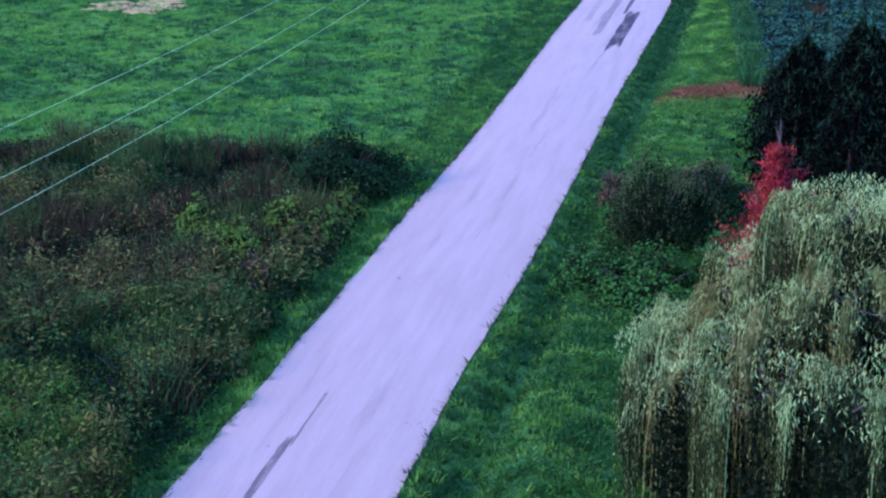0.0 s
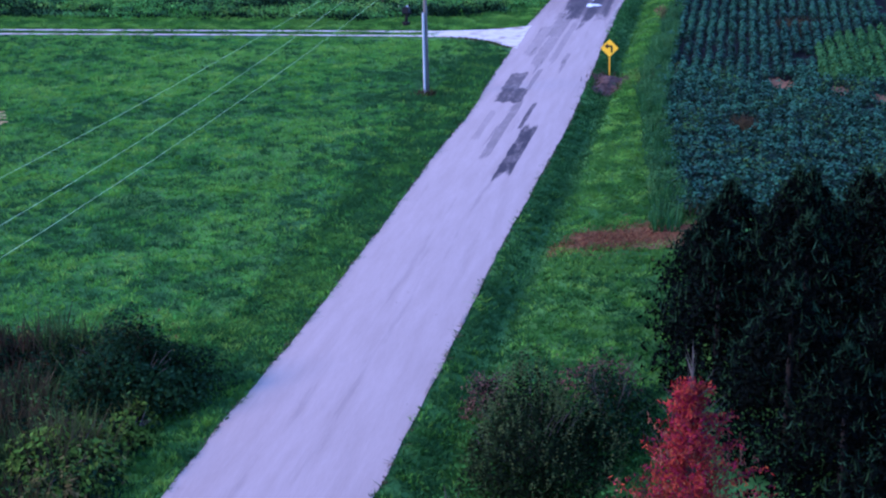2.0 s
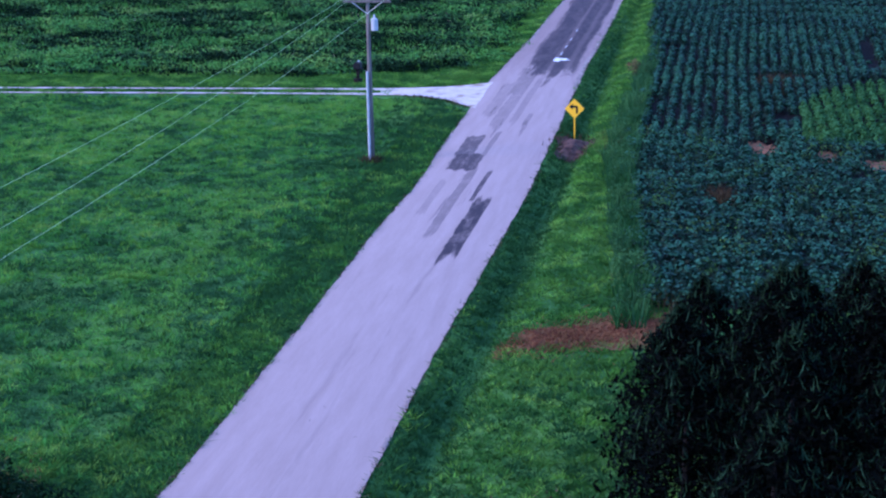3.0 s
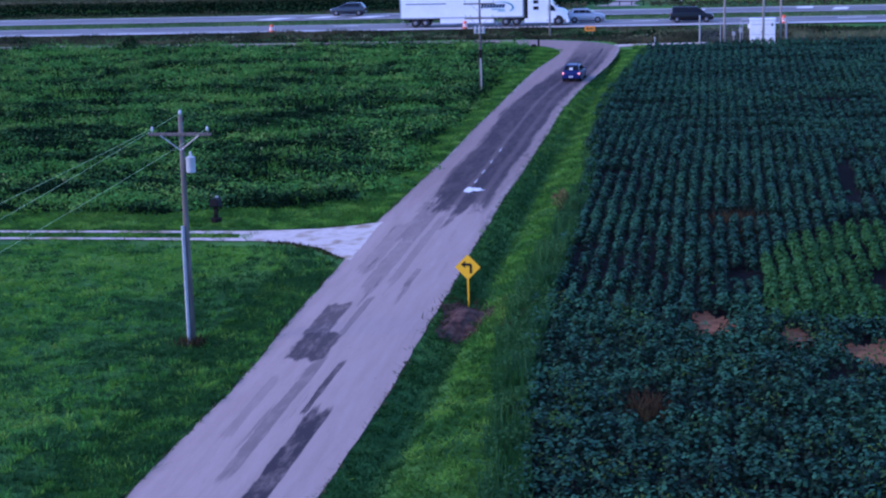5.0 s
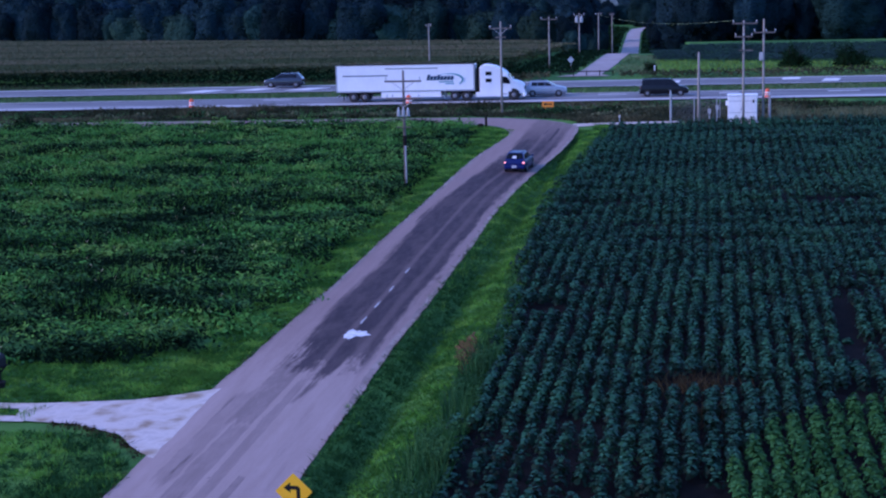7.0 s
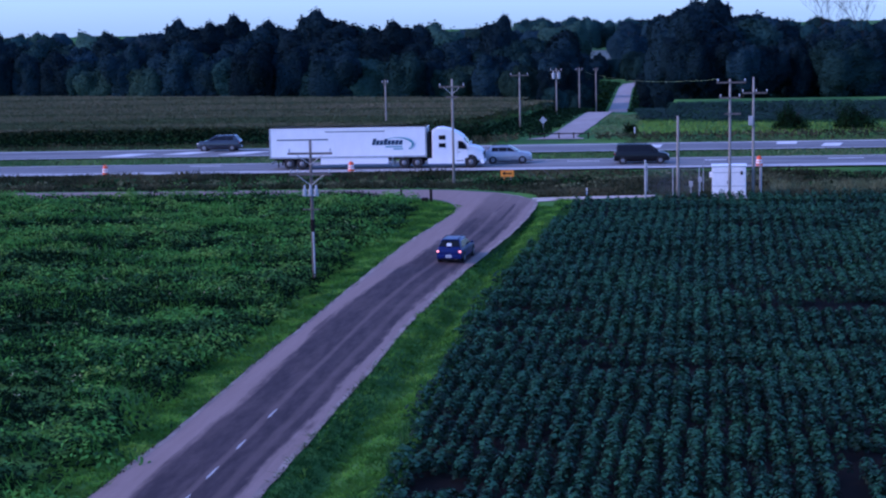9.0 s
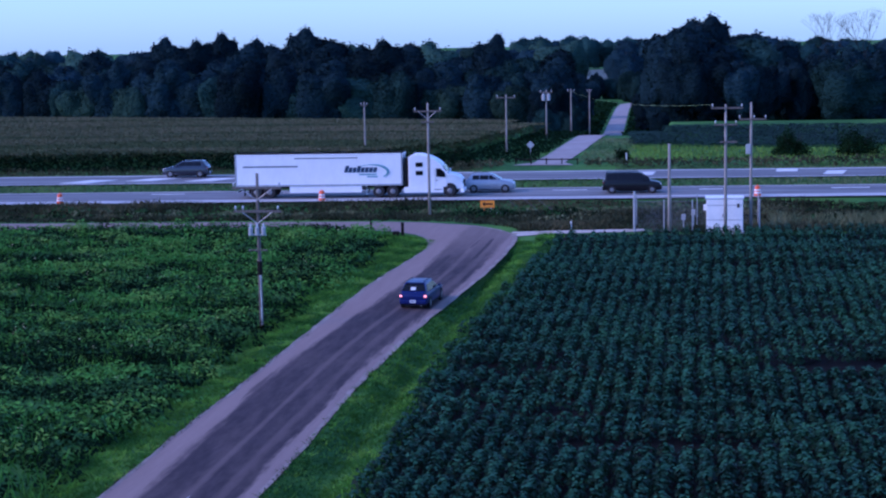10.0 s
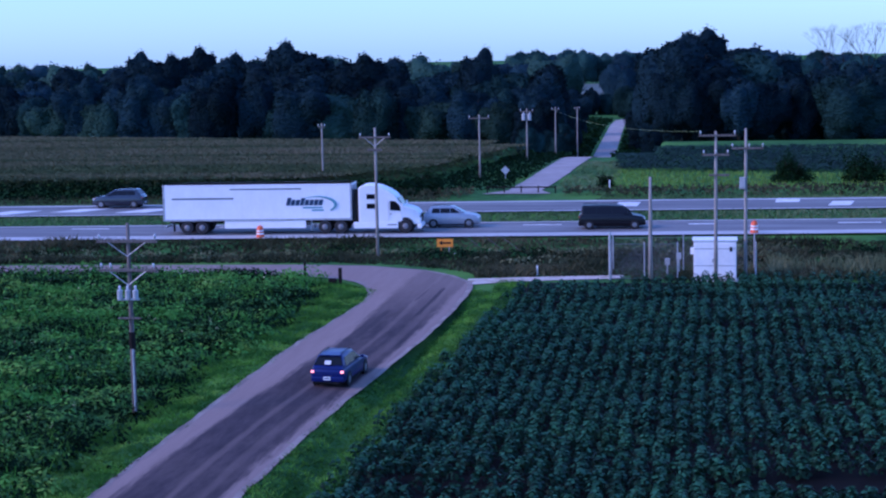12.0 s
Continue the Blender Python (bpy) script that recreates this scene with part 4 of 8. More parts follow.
    k = (x > e - wide * (0.55 + 0.7 * patchy(x, y, 4, 4))) & (x < e + 0.35) & (rng.uniform(0, 1, len(x)) < np.interp(y, [14, 34], [1, 0.45]))
    x, y = x[k], y[k]
    tall = (0.45 + 0.85 * patchy(x, y, 2.2, 70)) * np.interp(y, [14, 34], [1.0, 0.5])
    pale = patchy(x, y, 1.5, 72) + rng.normal(0, 0.1, len(x)) > 0.52
    w = blades(x, y, height(x, y) - 0.02, tall, 0.04, rng, 0.22)
    add_stuff("headland_weeds", w[pale], M_WEED, "rank green weeds along the edge of the bean field", "weeds")
    add_stuff("dark_headland_weeds", w[~pale], M_DITCH, "tall dark green weeds along the edge of the bean field", "weeds")
    k = patchy(x, y, 1.8, 71) > 0.50
    xl, yl, tl = np.repeat(x[k], 4), np.repeat(y[k], 4), np.repeat(tall[k], 4)
    c = np.stack([xl + rng.normal(0, 0.12, len(xl)), yl + rng.normal(0, 0.12, len(xl)), height(xl, yl) + tl * rng.uniform(0.25, 1.0, len(xl))], -1)
    add_stuff("headland_leafy_weeds", leaves(c, 0.15, 0.07, rng, 0.5), M_WEED, "green leafy weeds beside the beans", "weeds")
    # weeds that have grown up among the nearest beans
    xw, yw = scatter(rng, 5.5, 22, -31, -2, 5)
    k = patchy(xw, yw, 2.2, 75) > 0.68
    xw, yw = np.repeat(xw[k], 7), np.repeat(yw[k], 7)
    c = np.stack([xw + rng.normal(0, 0.16, len(xw)), yw + rng.normal(0, 0.16, len(xw)), height(xw, yw) + rng.uniform(0.4, 1.0, len(xw))], -1)
    add_stuff("field_weeds", leaves(c, 0.16, 0.06, rng, 0.4), M_BRUSHLEAF, "olive-green weeds grown up among the beans", "weeds")
    x, y = 9.6 + rng.normal(0, 0.4, 260), -15.2 + rng.normal(0, 0.6, 260)
    x = np.concatenate([x, 12.6 + rng.normal(0, 0.9, 260), 12.9 + rng.normal(0, 0.7, 150), 3.9 + rng.normal(0, 0.25, 120), 3.6 + rng.normal(0, 0.2, 90), 8.2 + rng.normal(0, 0.4, 60)])
    y = np.concatenate([y, 16.6 + rng.normal(0, 0.5, 260), 12.6 + rng.normal(0, 1.3, 150), -4.5 + rng.normal(0, 0.9, 120), 20 + rng.normal(0, 1.5, 90), -31 + rng.normal(0, 0.5, 60)])
    add_stuff("withered_plants", blades(x, y, height(x, y), 0.6, 0.03, rng, 0.6), M_DRYWEED, "withered brown plants among the beans", "weeds")
    # pale dry weeds and a mown strip east of the compound
    x, y = scatter(rng, 18.8, 27.5, 104.2, 106.6, 70)
    add_stuff("mown_strip", blades(x, y, height(x, y) - 0.01, 0.14, 0.04, rng, 0.9), M_VERGE, "mown green strip beside the utility compound", "grass")
    # rough mounds of weeds on the banks of the highway ditch
    mx, my = scatter(rng, -48, 40, 110.5, 122.5, 0.42)
    k = (my < 121.6 + 0.055 * mx) & (my > np.where(mx < 1, 112.2, 107.5)) & ~((mx > 9) & (mx < 19.5) & (my < 110)) & (patchy(mx, my * 2, 7, 77) > 0.40)
    mx, my = mx[k], my[k]
    n, per = len(mx), 44
    kind = np.repeat(0.7 * patchy(mx * 0.5, my * 2.5, 6, 78) + rng.uniform(0, 0.3, n), per)
    X, Y, T, W = (np.repeat(v, per) for v in (mx, my, rng.uniform(0.25, 0.75, n), rng.uniform(0.5, 1.5, n)))
    up, th = rng.uniform(0, 1, n * per), rng.uniform(0, 6.28, n * per)
    d = np.stack([np.sqrt(1 - up ** 2) * np.cos(th), np.sqrt(1 - up ** 2) * np.sin(th), up], -1)
    c = np.stack([X + W * d[:, 0], Y + 0.5 * W * d[:, 1], height(X, Y) + T * (0.1 + 0.9 * up)], -1)
    q = leaves(c, 0.30, 0.13, rng, 0.5, None, d * 0.7 + np.array([0, 0, 0.3]), 0.4)
    for nm, lo, hi, mt, lb in (("dark_ditch_weeds", -9, 0.42, M_WEEDDARK, "dark weed mounds on the highway ditch bank"), ("ditch_weeds", 0.42, 0.52, M_WEED, "green weed mounds on the highway ditch bank"), ("dry_ditch_weeds", 0.52, 9, M_PALEWEED, "pale dry weed mounds on the highway ditch bank")):
        add_stuff(nm, q[(kind >= lo) & (kind < hi)], mt, lb, "weeds")
    x, y = scatter(rng, 19.5, 34, 106.8, 111.5, 30)
    k = patchy(x, y, 3.0, 73) + 0.04 * (x - 22) > 0.42
    x, y = x[k], y[k]
    add_stuff("pale_ditch_weeds", blades(x, y, height(x, y), 0.75, 0.05, rng, 0.4), M_PALEWEED, "tall pale weeds gone to seed beside the compound", "weeds")
    # ditch and banks between the bend and the highway, median and far banks
    x, y = scatter(rng, -75, 60, 104, 124, 40)
    hw = 124.4 + 0.055 * x
    k = (y < hw - 0.1) & (y > np.where(x < 1.3, np.interp(x, [-130, -32, -16.5, -8.7, -4.6, -1.2, 0.6, 1.3], [107.7, 111.0, 111.7, 111.7, 110.8, 109.2, 107.6, 106.4]), np.where(x < 11, 105.2 + x * 0.12, 104.5)))
    x, y = x[k], y[k]
    h = 0.12 + 0.5 * patchy(x, y, 7, 8) ** 1.5
    add_stuff("ditch_grass", blades(x, y, height(x, y) - 0.02, h, 0.085, rng, 0.9), M_DITCHDRY, "rough dull brown and green grass in the highway ditch", "grass")
    x, y = scatter(rng, -85, 70, 128, 160, 24)
    v = y - 0.055 * x
    k = ((v > 133.2) & (v < 140.2)) | ((v > 149.2) & (v < 156) & ~((x > -8) & (x < 6)))
    x, y = x[k], y[k]
    add_stuff("median_grass", blades(x, y, height(x, y) - 0.02, 0.26, 0.08, rng, 0.9), M_MEDIAN, "dull green grass on the highway median", "grass")


grass()


def weeds():
    rng = np.random.RandomState(31)
    # meadow west of the road and north of the drive
    x, y = scatter(rng, -84, -5.7, 16, 107, 5.5)
    edge = np.interp(y, [16, 20, 27, 40, 70, 88, 100, 104], [-14, -9.5, -7.0, -7.4, -7.6, -7.4, -7.4, -9])
    k = (x < edge + rng.normal(0, 0.25, len(x))) & (x > -36 - (y + 10) * 0.46) & (y > 17.3 + np.clip(x + 20, 0, 12) * 0.25)
    k &= y < np.interp(x, [-60, -12, -9, -7], [106.2, 106.6, 105.2, 103.5])
    k &= rng.uniform(0, 1, len(x)) < 0.5 + 0.7 * patchy(x, y, 3.2, 12)
    x, y = x[k], y[k]
    k = rng.uniform(0, 1, len(x)) < 0.15
    clump_x, clump_y = x[k], y[k]
    # low undergrowth, its leaf colour darkened for the shade between clumps
    n, per = len(x), 4
    X, Y = np.repeat(x, per), np.repeat(y, per)
    c = np.stack([X + rng.normal(0, 0.3, n * per), Y + rng.normal(0, 0.3, n * per), height(X, Y) + rng.uniform(0.03, 0.32, n * per)], -1)
    add_stuff("dark_meadow_weeds", leaves(c, 0.30, 0.15, rng, 0.6), M_WEEDDARK, "low weeds in a fallow meadow, darkened for shade between clumps", "weeds")
    # domed clumps, longer across than along
    x, y = clump_x, clump_y
    n = len(x)
    tall = 0.25 + 0.75 * patchy(x * 0.6, y, 6.0, 16) + 0.35 * np.exp(-((y - 19.8 - np.clip(x + 20, 0, 12) * 0.25) / 1.6) ** 2) + 0.35 * np.exp(-((x + 9.6) / 1.4) ** 2) * (y < 75)
    tall *= rng.uniform(0.6, 1.25, n)
    wx, wy, per = rng.uniform(0.7, 2.3, n), rng.uniform(0.3, 0.6, n), 78
    shade = 0.5 + 0.85 * (patchy(x * 0.6, y * 1.1, 4.5, 27) - 0.5) + 0.45 * (patchy(x * 0.8, y, 1.8, 28) - 0.5) + rng.uniform(-0.09, 0.09, n) - 0.03 + 0.06 * np.exp(-((y - 24) / 5) ** 2) + np.interp(y, [18, 30, 45, 75, 105], [0, -0.04, -0.06, 0.02, 0.09])
    X, Y, T, WX, WY, S = (np.repeat(v, per) for v in (x, y, tall, wx, wy, shade))
    up, th = rng.uniform(0.0, 1, n * per), rng.uniform(0, 6.28, n * per)
    d = np.stack([np.sqrt(1 - up ** 2) * np.cos(th), np.sqrt(1 - up ** 2) * np.sin(th), up], -1)
    k2 = rng.uniform(0.72, 1.12, n * per) * (1 + 0.18 * np.sin(th * 3 + X * 9))
    c = np.stack([X + WX * k2 * d[:, 0], Y + WY * k2 * d[:, 1], height(X, Y) + T * (0.1 + 0.9 * up) * k2], -1)
    q = leaves(c, 0.27, 0.125, rng, 0.6, None, d * 0.8 + np.array([0, 0, 0.25]), 0.28, 1.0)
    # painted light: leaves high on a clump go to lighter colours, low ones darker
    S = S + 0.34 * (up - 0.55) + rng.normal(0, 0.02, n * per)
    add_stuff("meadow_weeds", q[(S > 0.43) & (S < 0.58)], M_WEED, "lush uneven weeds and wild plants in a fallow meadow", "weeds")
    add_stuff("dark_weed_clumps", q[S <= 0.43], M_WEEDDARK, "weeds in a fallow meadow with shade put into their dark green", "weeds")
    add_stuff("light_meadow_weeds", q[S >= 0.58], M_WEEDLIGHT, "yellow-green weeds in a fallow meadow with light put into their tops", "weeds")
    xf, yf = scatter(rng, -60, -8, 18, 100, 0.09)
    k = (xf > -30 - (yf + 10) * 0.4) & (xf < -8.5)
    xf, yf = xf[k], yf[k]
    c = np.stack([xf, yf, height(xf, yf) + 0.95], -1)
    c = np.repeat(c, 5, 0) + rng.normal(0, 0.05, (5 * len(xf), 3))
    add_stuff("meadow_flowers", leaves(c, 0.09, 0.08, rng, 0.8), M_FLOWER, "small pale yellow wild flowers in the meadow", "flowers")
    xb, yb = scatter(rng, -80, -6, 16, 106, 10)
    k = (xb < np.interp(yb, [16, 20, 27, 40, 104], [-14, -9.5, -7.0, -7.4, -8])) & (xb > -36 - (yb + 10) * 0.46) & (yb > 17.6 + np.clip(xb + 20, 0, 12) * 0.25) & (yb < 105)
    k &= patchy(xb, yb, 5, 22) > 0.56
    xb, yb = xb[k], yb[k]
    add_stuff("meadow_grass", blades(xb, yb, height(xb, yb), 0.65, 0.035, rng, 0.4), M_TUFT, "long meadow grass among the weeds", "grass")
    # tall brown and green weeds near the start
    x, y = scatter(rng, -31, -6.7, -96, -49.4, 75)
    bound = np.interp(y, [-96, -80, -70, -60, -53, -46], [-6.8, -6.8, -7.0, -7.2, -7.6, -11])
    bound = bound - 0.9 * patchy(x, y, 2.5, 45) + 0.35
    k = (x < bound) & (x > -18 - (y + 96) * 0.32) & (y < -50.0 + np.clip(-12 - x, 0, 20) * 0.02)
    x, y = x[k], y[k]
    h = (0.7 + 0.8 * patchy(x, y, 3.5, 14)) * (0.45 + 0.55 * smooth(0.0, 1.6, np.interp(y, [-96, -80, -70, -60, -53, -46], [-6.8, -6.8, -7.0, -7.2, -7.6, -11]) - x))
    # hollows get fewer stems and dark leaves that stand for shade
    hollow = patchy(x, y, 3.6, 95) - 0.12 * np.exp(-((x + 13.1) ** 2 + (y + 55.5) ** 2) / 8) - 0.12 * np.exp(-((x + 9.4) ** 2 + (y + 75) ** 2) / 7)
    h = h * (0.5 + 0.6 * smooth(0.34, 0.50, hollow))
    k = (hollow > 0.42) | (rng.uniform(0, 1, len(x)) < 0.38)
    xh, yh = x[(hollow < 0.46)][::3], y[(hollow < 0.46)][::3]
    c = np.stack([xh, yh, height(xh, yh) + rng.uniform(0.1, 0.6, len(xh))], -1)
    add_stuff("hollow_weeds", leaves(c, 0.24, 0.11, rng, 0.5), M_WEEDDARK, "low weeds coloured dark for shade in the hollows of the rough bank", "weeds")
    x, y, h = x[k], y[k], h[k]
    q = blades(x, y, height(x, y), h, 0.045, rng, 0.34)
    dry = patchy(x, y * 0.8, 6, 44) + rng.normal(0, 0.12, len(x)) - 0.12 * smooth(-58, -53, y) + 0.16 * smooth(-78, -68, y) * smooth(-9.5, -12.5, x) > 0.60
    add_stuff("tall_weeds", q[~dry], M_BRUSH, "tall olive weeds gone to seed", "weeds")
    add_stuff("dry_weeds", q[dry], M_DRYWEED, "dry brown weed stems", "weeds")
    # uneven mounds of leafy stems, shade in the hollows painted as dark leaves, and golden where they have gone to seed
    k = rng.uniform(0, 1, len(x)) < 0.042
    mx, my = x[k], y[k]
    n, per = len(mx), 64
    tone = 0.6 * patchy(mx, my * 0.8, 4.5, 91) + 0.4 * rng.uniform(0, 1, n) + 0.14 * smooth(-61, -70, my) - 0.05 - 0.22 * (patchy(mx, my, 3.6, 95) < 0.44)
    tone -= 0.30 * np.exp(-((mx + 13.1) ** 2 + (my + 55.5) ** 2) / 7) + 0.30 * np.exp(-((mx + 9.4) ** 2 + (my + 75) ** 2) / 6)
    tone = 0.5 + (tone - 0.5) * 1.45
    mh = rng.uniform(0.75, 1.5, n) * (0.45 + 0.75 * np.clip(tone, 0, 1))
    X, Y, T, S = (np.repeat(v, per) for v in (mx, my, mh, tone))
    W = np.repeat(rng.uniform(0.3, 0.9, n), per)
    up, th = rng.uniform(0, 1, n * per), rng.uniform(0, 6.28, n * per)
    d = np.stack([np.sqrt(1 - up ** 2) * np.cos(th), np.sqrt(1 - up ** 2) * np.sin(th), up], -1)
    k2 = rng.uniform(0.7, 1.15, n * per) * (1 + 0.2 * np.sin(th * 3 + X * 9))
    c = np.stack([X + W * k2 * d[:, 0], Y + W * k2 * d[:, 1], height(X, Y) + T * (0.15 + 0.95 * up) * k2], -1)
    q = leaves(c, 0.24, 0.075, rng, 0.3, None, d * 0.6 + np.array([0, 0, 0.3]), 0.4)
    # higher leaves on a mound are sorted lighter, as if lit from above
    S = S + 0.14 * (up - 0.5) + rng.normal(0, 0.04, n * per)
    add_stuff("shaded_weed_mounds", q[S < 0.45], M_WEEDDARK, "weed mounds in the rough bank with shade put into their dark green", "weeds")
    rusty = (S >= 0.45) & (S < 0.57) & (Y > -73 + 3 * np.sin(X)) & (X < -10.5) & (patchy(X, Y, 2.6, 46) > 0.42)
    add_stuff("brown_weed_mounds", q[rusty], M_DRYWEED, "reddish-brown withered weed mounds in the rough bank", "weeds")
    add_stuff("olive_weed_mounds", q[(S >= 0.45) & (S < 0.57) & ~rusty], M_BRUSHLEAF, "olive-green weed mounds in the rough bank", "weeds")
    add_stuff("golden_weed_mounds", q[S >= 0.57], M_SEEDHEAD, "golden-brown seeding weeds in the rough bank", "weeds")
    k = rng.uniform(0, 1, len(x)) < 0.14 * (y < -55) * patchy(x, y, 4, 15) * 2.2 * np.interp(y, [-82, -72, -62], [1.3, 0.7, 0.15]) + 0.01
    xs, ys, hs = x[k], y[k], h[k]
    per = 16
    X, Y, Hh = np.repeat(xs, per), np.repeat(ys, per), np.repeat(hs, per)
    u = rng.uniform(0.25, 1.05, len(X))
    c = np.stack([X + rng.normal(0, 0.2, len(X)), Y + rng.normal(0, 0.2, len(X)), height(X, Y) + Hh * u], -1)
    q = leaves(c, 0.17, 0.06, rng, 0.3)
    bright = (patchy(X, Y, 2.2, 19) > 0.5) & (Y < -72 + 3 * np.sin(X))
    add_stuff("leafy_weeds", q[~bright], M_BRUSHLEAF, "leafy olive-green weeds among dry stems", "weeds")
    add_stuff("light_leafy_weeds", q[bright], M_VINE, "light yellow-green leafy weeds among dry stems", "weeds")
    # rank green growth round the shrubs and the willow east of the road
    x, y = scatter(rng, 0.5, 9, -90, -49, 50)
    k = (x > np.interp(y, [-90, -70, -62, -50], [2.4, 1.6, 0.9, 1.2])) & ~((y > -52) & (x > 2))
    x, y = x[k], y[k]
    c = np.stack([x, y, height(x, y) + rng.uniform(0.05, 0.55, len(x)) * (0.35 + patchy(x, y, 3, 16))], -1)
    add_stuff("rank_growth", leaves(c, 0.13, 0.07, rng, 0.5), M_BROADLEAF, "rank green growth on the road bank", "weeds")


weeds()


def crops_far():
    rng = np.random.RandomState(41)
    # corn beyond the highway
    x, y = scatter(rng, -150, -6, 150, 285, 3.0)
    front = 158.5 + 0.055 * x
    k = (y > front) & (y < 218 + np.clip(-12 - x, 0, 200) * 0.34) & (x < np.interp(y, [158, 172, 200, 220], [-20, -12.5, -9.0, -7.8])) & (x > -92 - (y - 150) * 0.85)
    x, y = x[k], y[k]
    z = height(x, y)
    per = 3
    X, Y, Z = (np.repeat(v, per) for v in (x, y, z))
    c = np.stack([X + rng.normal(0, 0.25, len(X)), Y + rng.normal(0, 0.25, len(X)), Z + rng.uniform(0.5, 1.85, len(X))], -1)
    add_stuff("corn_leaves", leaves(c, 0.75, 0.16, rng, 0.45), M_CORN, "standing corn with drying leaves", "crop")
    t = blades(np.repeat(x, 6) + rng.normal(0, 0.3, 6 * len(x)), np.repeat(y, 6) + rng.normal(0, 0.3, 6 * len(x)), np.repeat(z, 6) + 1.62, 0.26, 0.15, rng, 1.7)
    band = np.repeat(np.sin(y * 0.30 + 1.2 * np.sin(x * 0.05) + 0.02 * x) + 0.7 * np.sin(y * 0.71 + 0.04 * x + 2) + smooth(front[k] + 4, front[k] + 40, y) * 1.6 - 0.7, 6) + rng.normal(0, 0.25, 6 * len(x)) > 0
    add_stuff("corn_tassels", t[band], M_TASSEL, "dry golden-brown tassels over the corn", "crop")
    add_stuff("green_corn_tops", t[~band], M_CORN, "greener tops of the standing corn", "crop")
    # low crop east of the far lane
    x, y = scatter(rng, 4, 75, 180, 240, 5.5)
    k = (y > 185 - 0.28 * (x - 6)) & (y < 225) & (x > np.interp(y, [180, 200, 236], [6.4, 5.0, 3.6])) & (x < 30 + (y - 170) * 0.75)
    x, y = x[k], y[k]
    per = 4
    X, Y = np.repeat(x, per), np.repeat(y, per)
    c = np.stack([X + rng.normal(0, 0.2, len(X)), Y + rng.normal(0, 0.2, len(X)), height(X, Y) + rng.uniform(0.25, 0.55, len(X))], -1)
    add_stuff("far_bean_crop", leaves(c, 0.40, 0.3, rng, 0.85), M_BEAN, "dense dark green crop beyond the highway", "crop")
    x, y = scatter(rng, 6, 70, 160, 186, 6)
    k = (y < 185 - 0.28 * (x - 6)) & (y > 160 + 0.055 * x)
    x, y = x[k], y[k]
    add_stuff("hay_grass", blades(x, y, height(x, y), 0.35, 0.07, rng, 0.4), M_HAY, "light green hay strip beyond the highway", "grass")
    x, y = scatter(rng, -24, 0, 160, 232, 9)
    k = (x > np.interp(y, [158, 172, 200, 220], [-20, -12.5, -9.0, -7.8]) + 0.2) & (x < np.interp(y, [160, 166, 174, 206, 232], [-3.6, -3.2, -3.0, -2.6, -3.6]))
    x, y = x[k], y[k]
    add_stuff("lane_bank_weeds", leaves(np.stack([x, y, height(x, y) + rng.uniform(0.05, 0.7, len(x))], -1), 0.45, 0.22, rng, 0.4), M_WEEDDARK, "dark weeds on the bank beside the far lane", "weeds")
    x, y = scatter(rng, -14, 70, 153, 162, 10)
    k = (y - 0.055 * x > 155) & (y - 0.055 * x < 159.5) & ~((x > -6) & (x < 2.5))
    x, y = x[k], y[k]
    add_stuff("fence_row_brush", leaves(np.stack([x, y, height(x, y) + rng.uniform(0.05, 0.6, len(x))], -1), 0.5, 0.22, rng, 0.4), M_DITCHDRY, "low dull brush along the far highway fence", "weeds")
    x, y = scatter(rng, -100, -9, 140, 162, 24)
    v = y - 0.055 * x
    k = (v > 151.5) & (v < 159.4)
    x, y = x[k], y[k]
    c = np.stack([x, y, height(x, y) + rng.uniform(0.05, 0.5, len(x)) * (0.4 + patchy(x, y, 5, 33)) + 1.1 * (y - 0.055 * x > 157.4) * rng.uniform(0, 1, len(x))], -1)
    far = y - 0.055 * x > 156.0
    # dark leaves also cover the corn's front face and paint its shade
    add_stuff("headland_brush", leaves(c[far], 0.5, 0.25, rng, 0.4), M_WEEDDARK, "dark brush that also paints the shaded front of the corn", "weeds")
    add_stuff("highway_bank_grass", leaves(c[~far], 0.4, 0.12, rng, 0.4), M_DITCHDRY, "dull rough grass on the far highway bank", "grass")
    x, y = scatter(rng, 0, 8, 160, 200, 10)
    k = (x > np.interp(y, [160, 206, 232], [1.2, 1.3, 0.3])) & (x < np.interp(y, [160, 185, 200, 236], [6.2, 6.6, 5.2, 3.8]))
    x, y = x[k], y[k]
    add_stuff("lane_verge_grass", leaves(np.stack([x, y, height(x, y) + rng.uniform(0.02, 0.2, len(x))], -1), 0.4, 0.16, rng, 0.5), M_MEDIAN, "dull green grass beside the far lane", "grass")
    x, y = scatter(rng, -40, 22, 318, 520, 2.2)
    mid = np.interp(y, [318, 337, 490, 520], [-4.7, -5.3, -10.7, -10.7])
    k = (np.abs(x - mid) > 3.0) & (x > -34) & (x < 20)
    x, y = x[k], y[k]
    c = np.stack([x, y, height(x, y) + rng.uniform(0.05, 1.6, len(x)) * (0.2 + patchy(x, y, 9, 35))], -1)
    add_stuff("valley_scrub", leaves(c, 1.1, 0.8, rng, 0.5), M_DARKBUSH, "dark scrub on the valley floor beside the lane", "weeds")
    # scrub in the gully either side of the lane's crest
    x, y = scatter(rng, -12, 8, 205, 300, 9)
    lane = np.interp(y, [205, 260, 337], [-0.6, -1.7, -5.3])
    k = (np.abs(x - lane) > np.where(y < 240, 2.3, 3.2)) & (x > lane - 9) & (x < lane + 5.5) & ((y > 240) | (x < lane))
    x, y = x[k], y[k]
    c = np.stack([x, y, height(x, y) + rng.uniform(0.02, 1.3, len(x)) * (0.3 + patchy(x, y, 6, 34)) * np.where(y < 232, 0.25, 1.0)], -1)
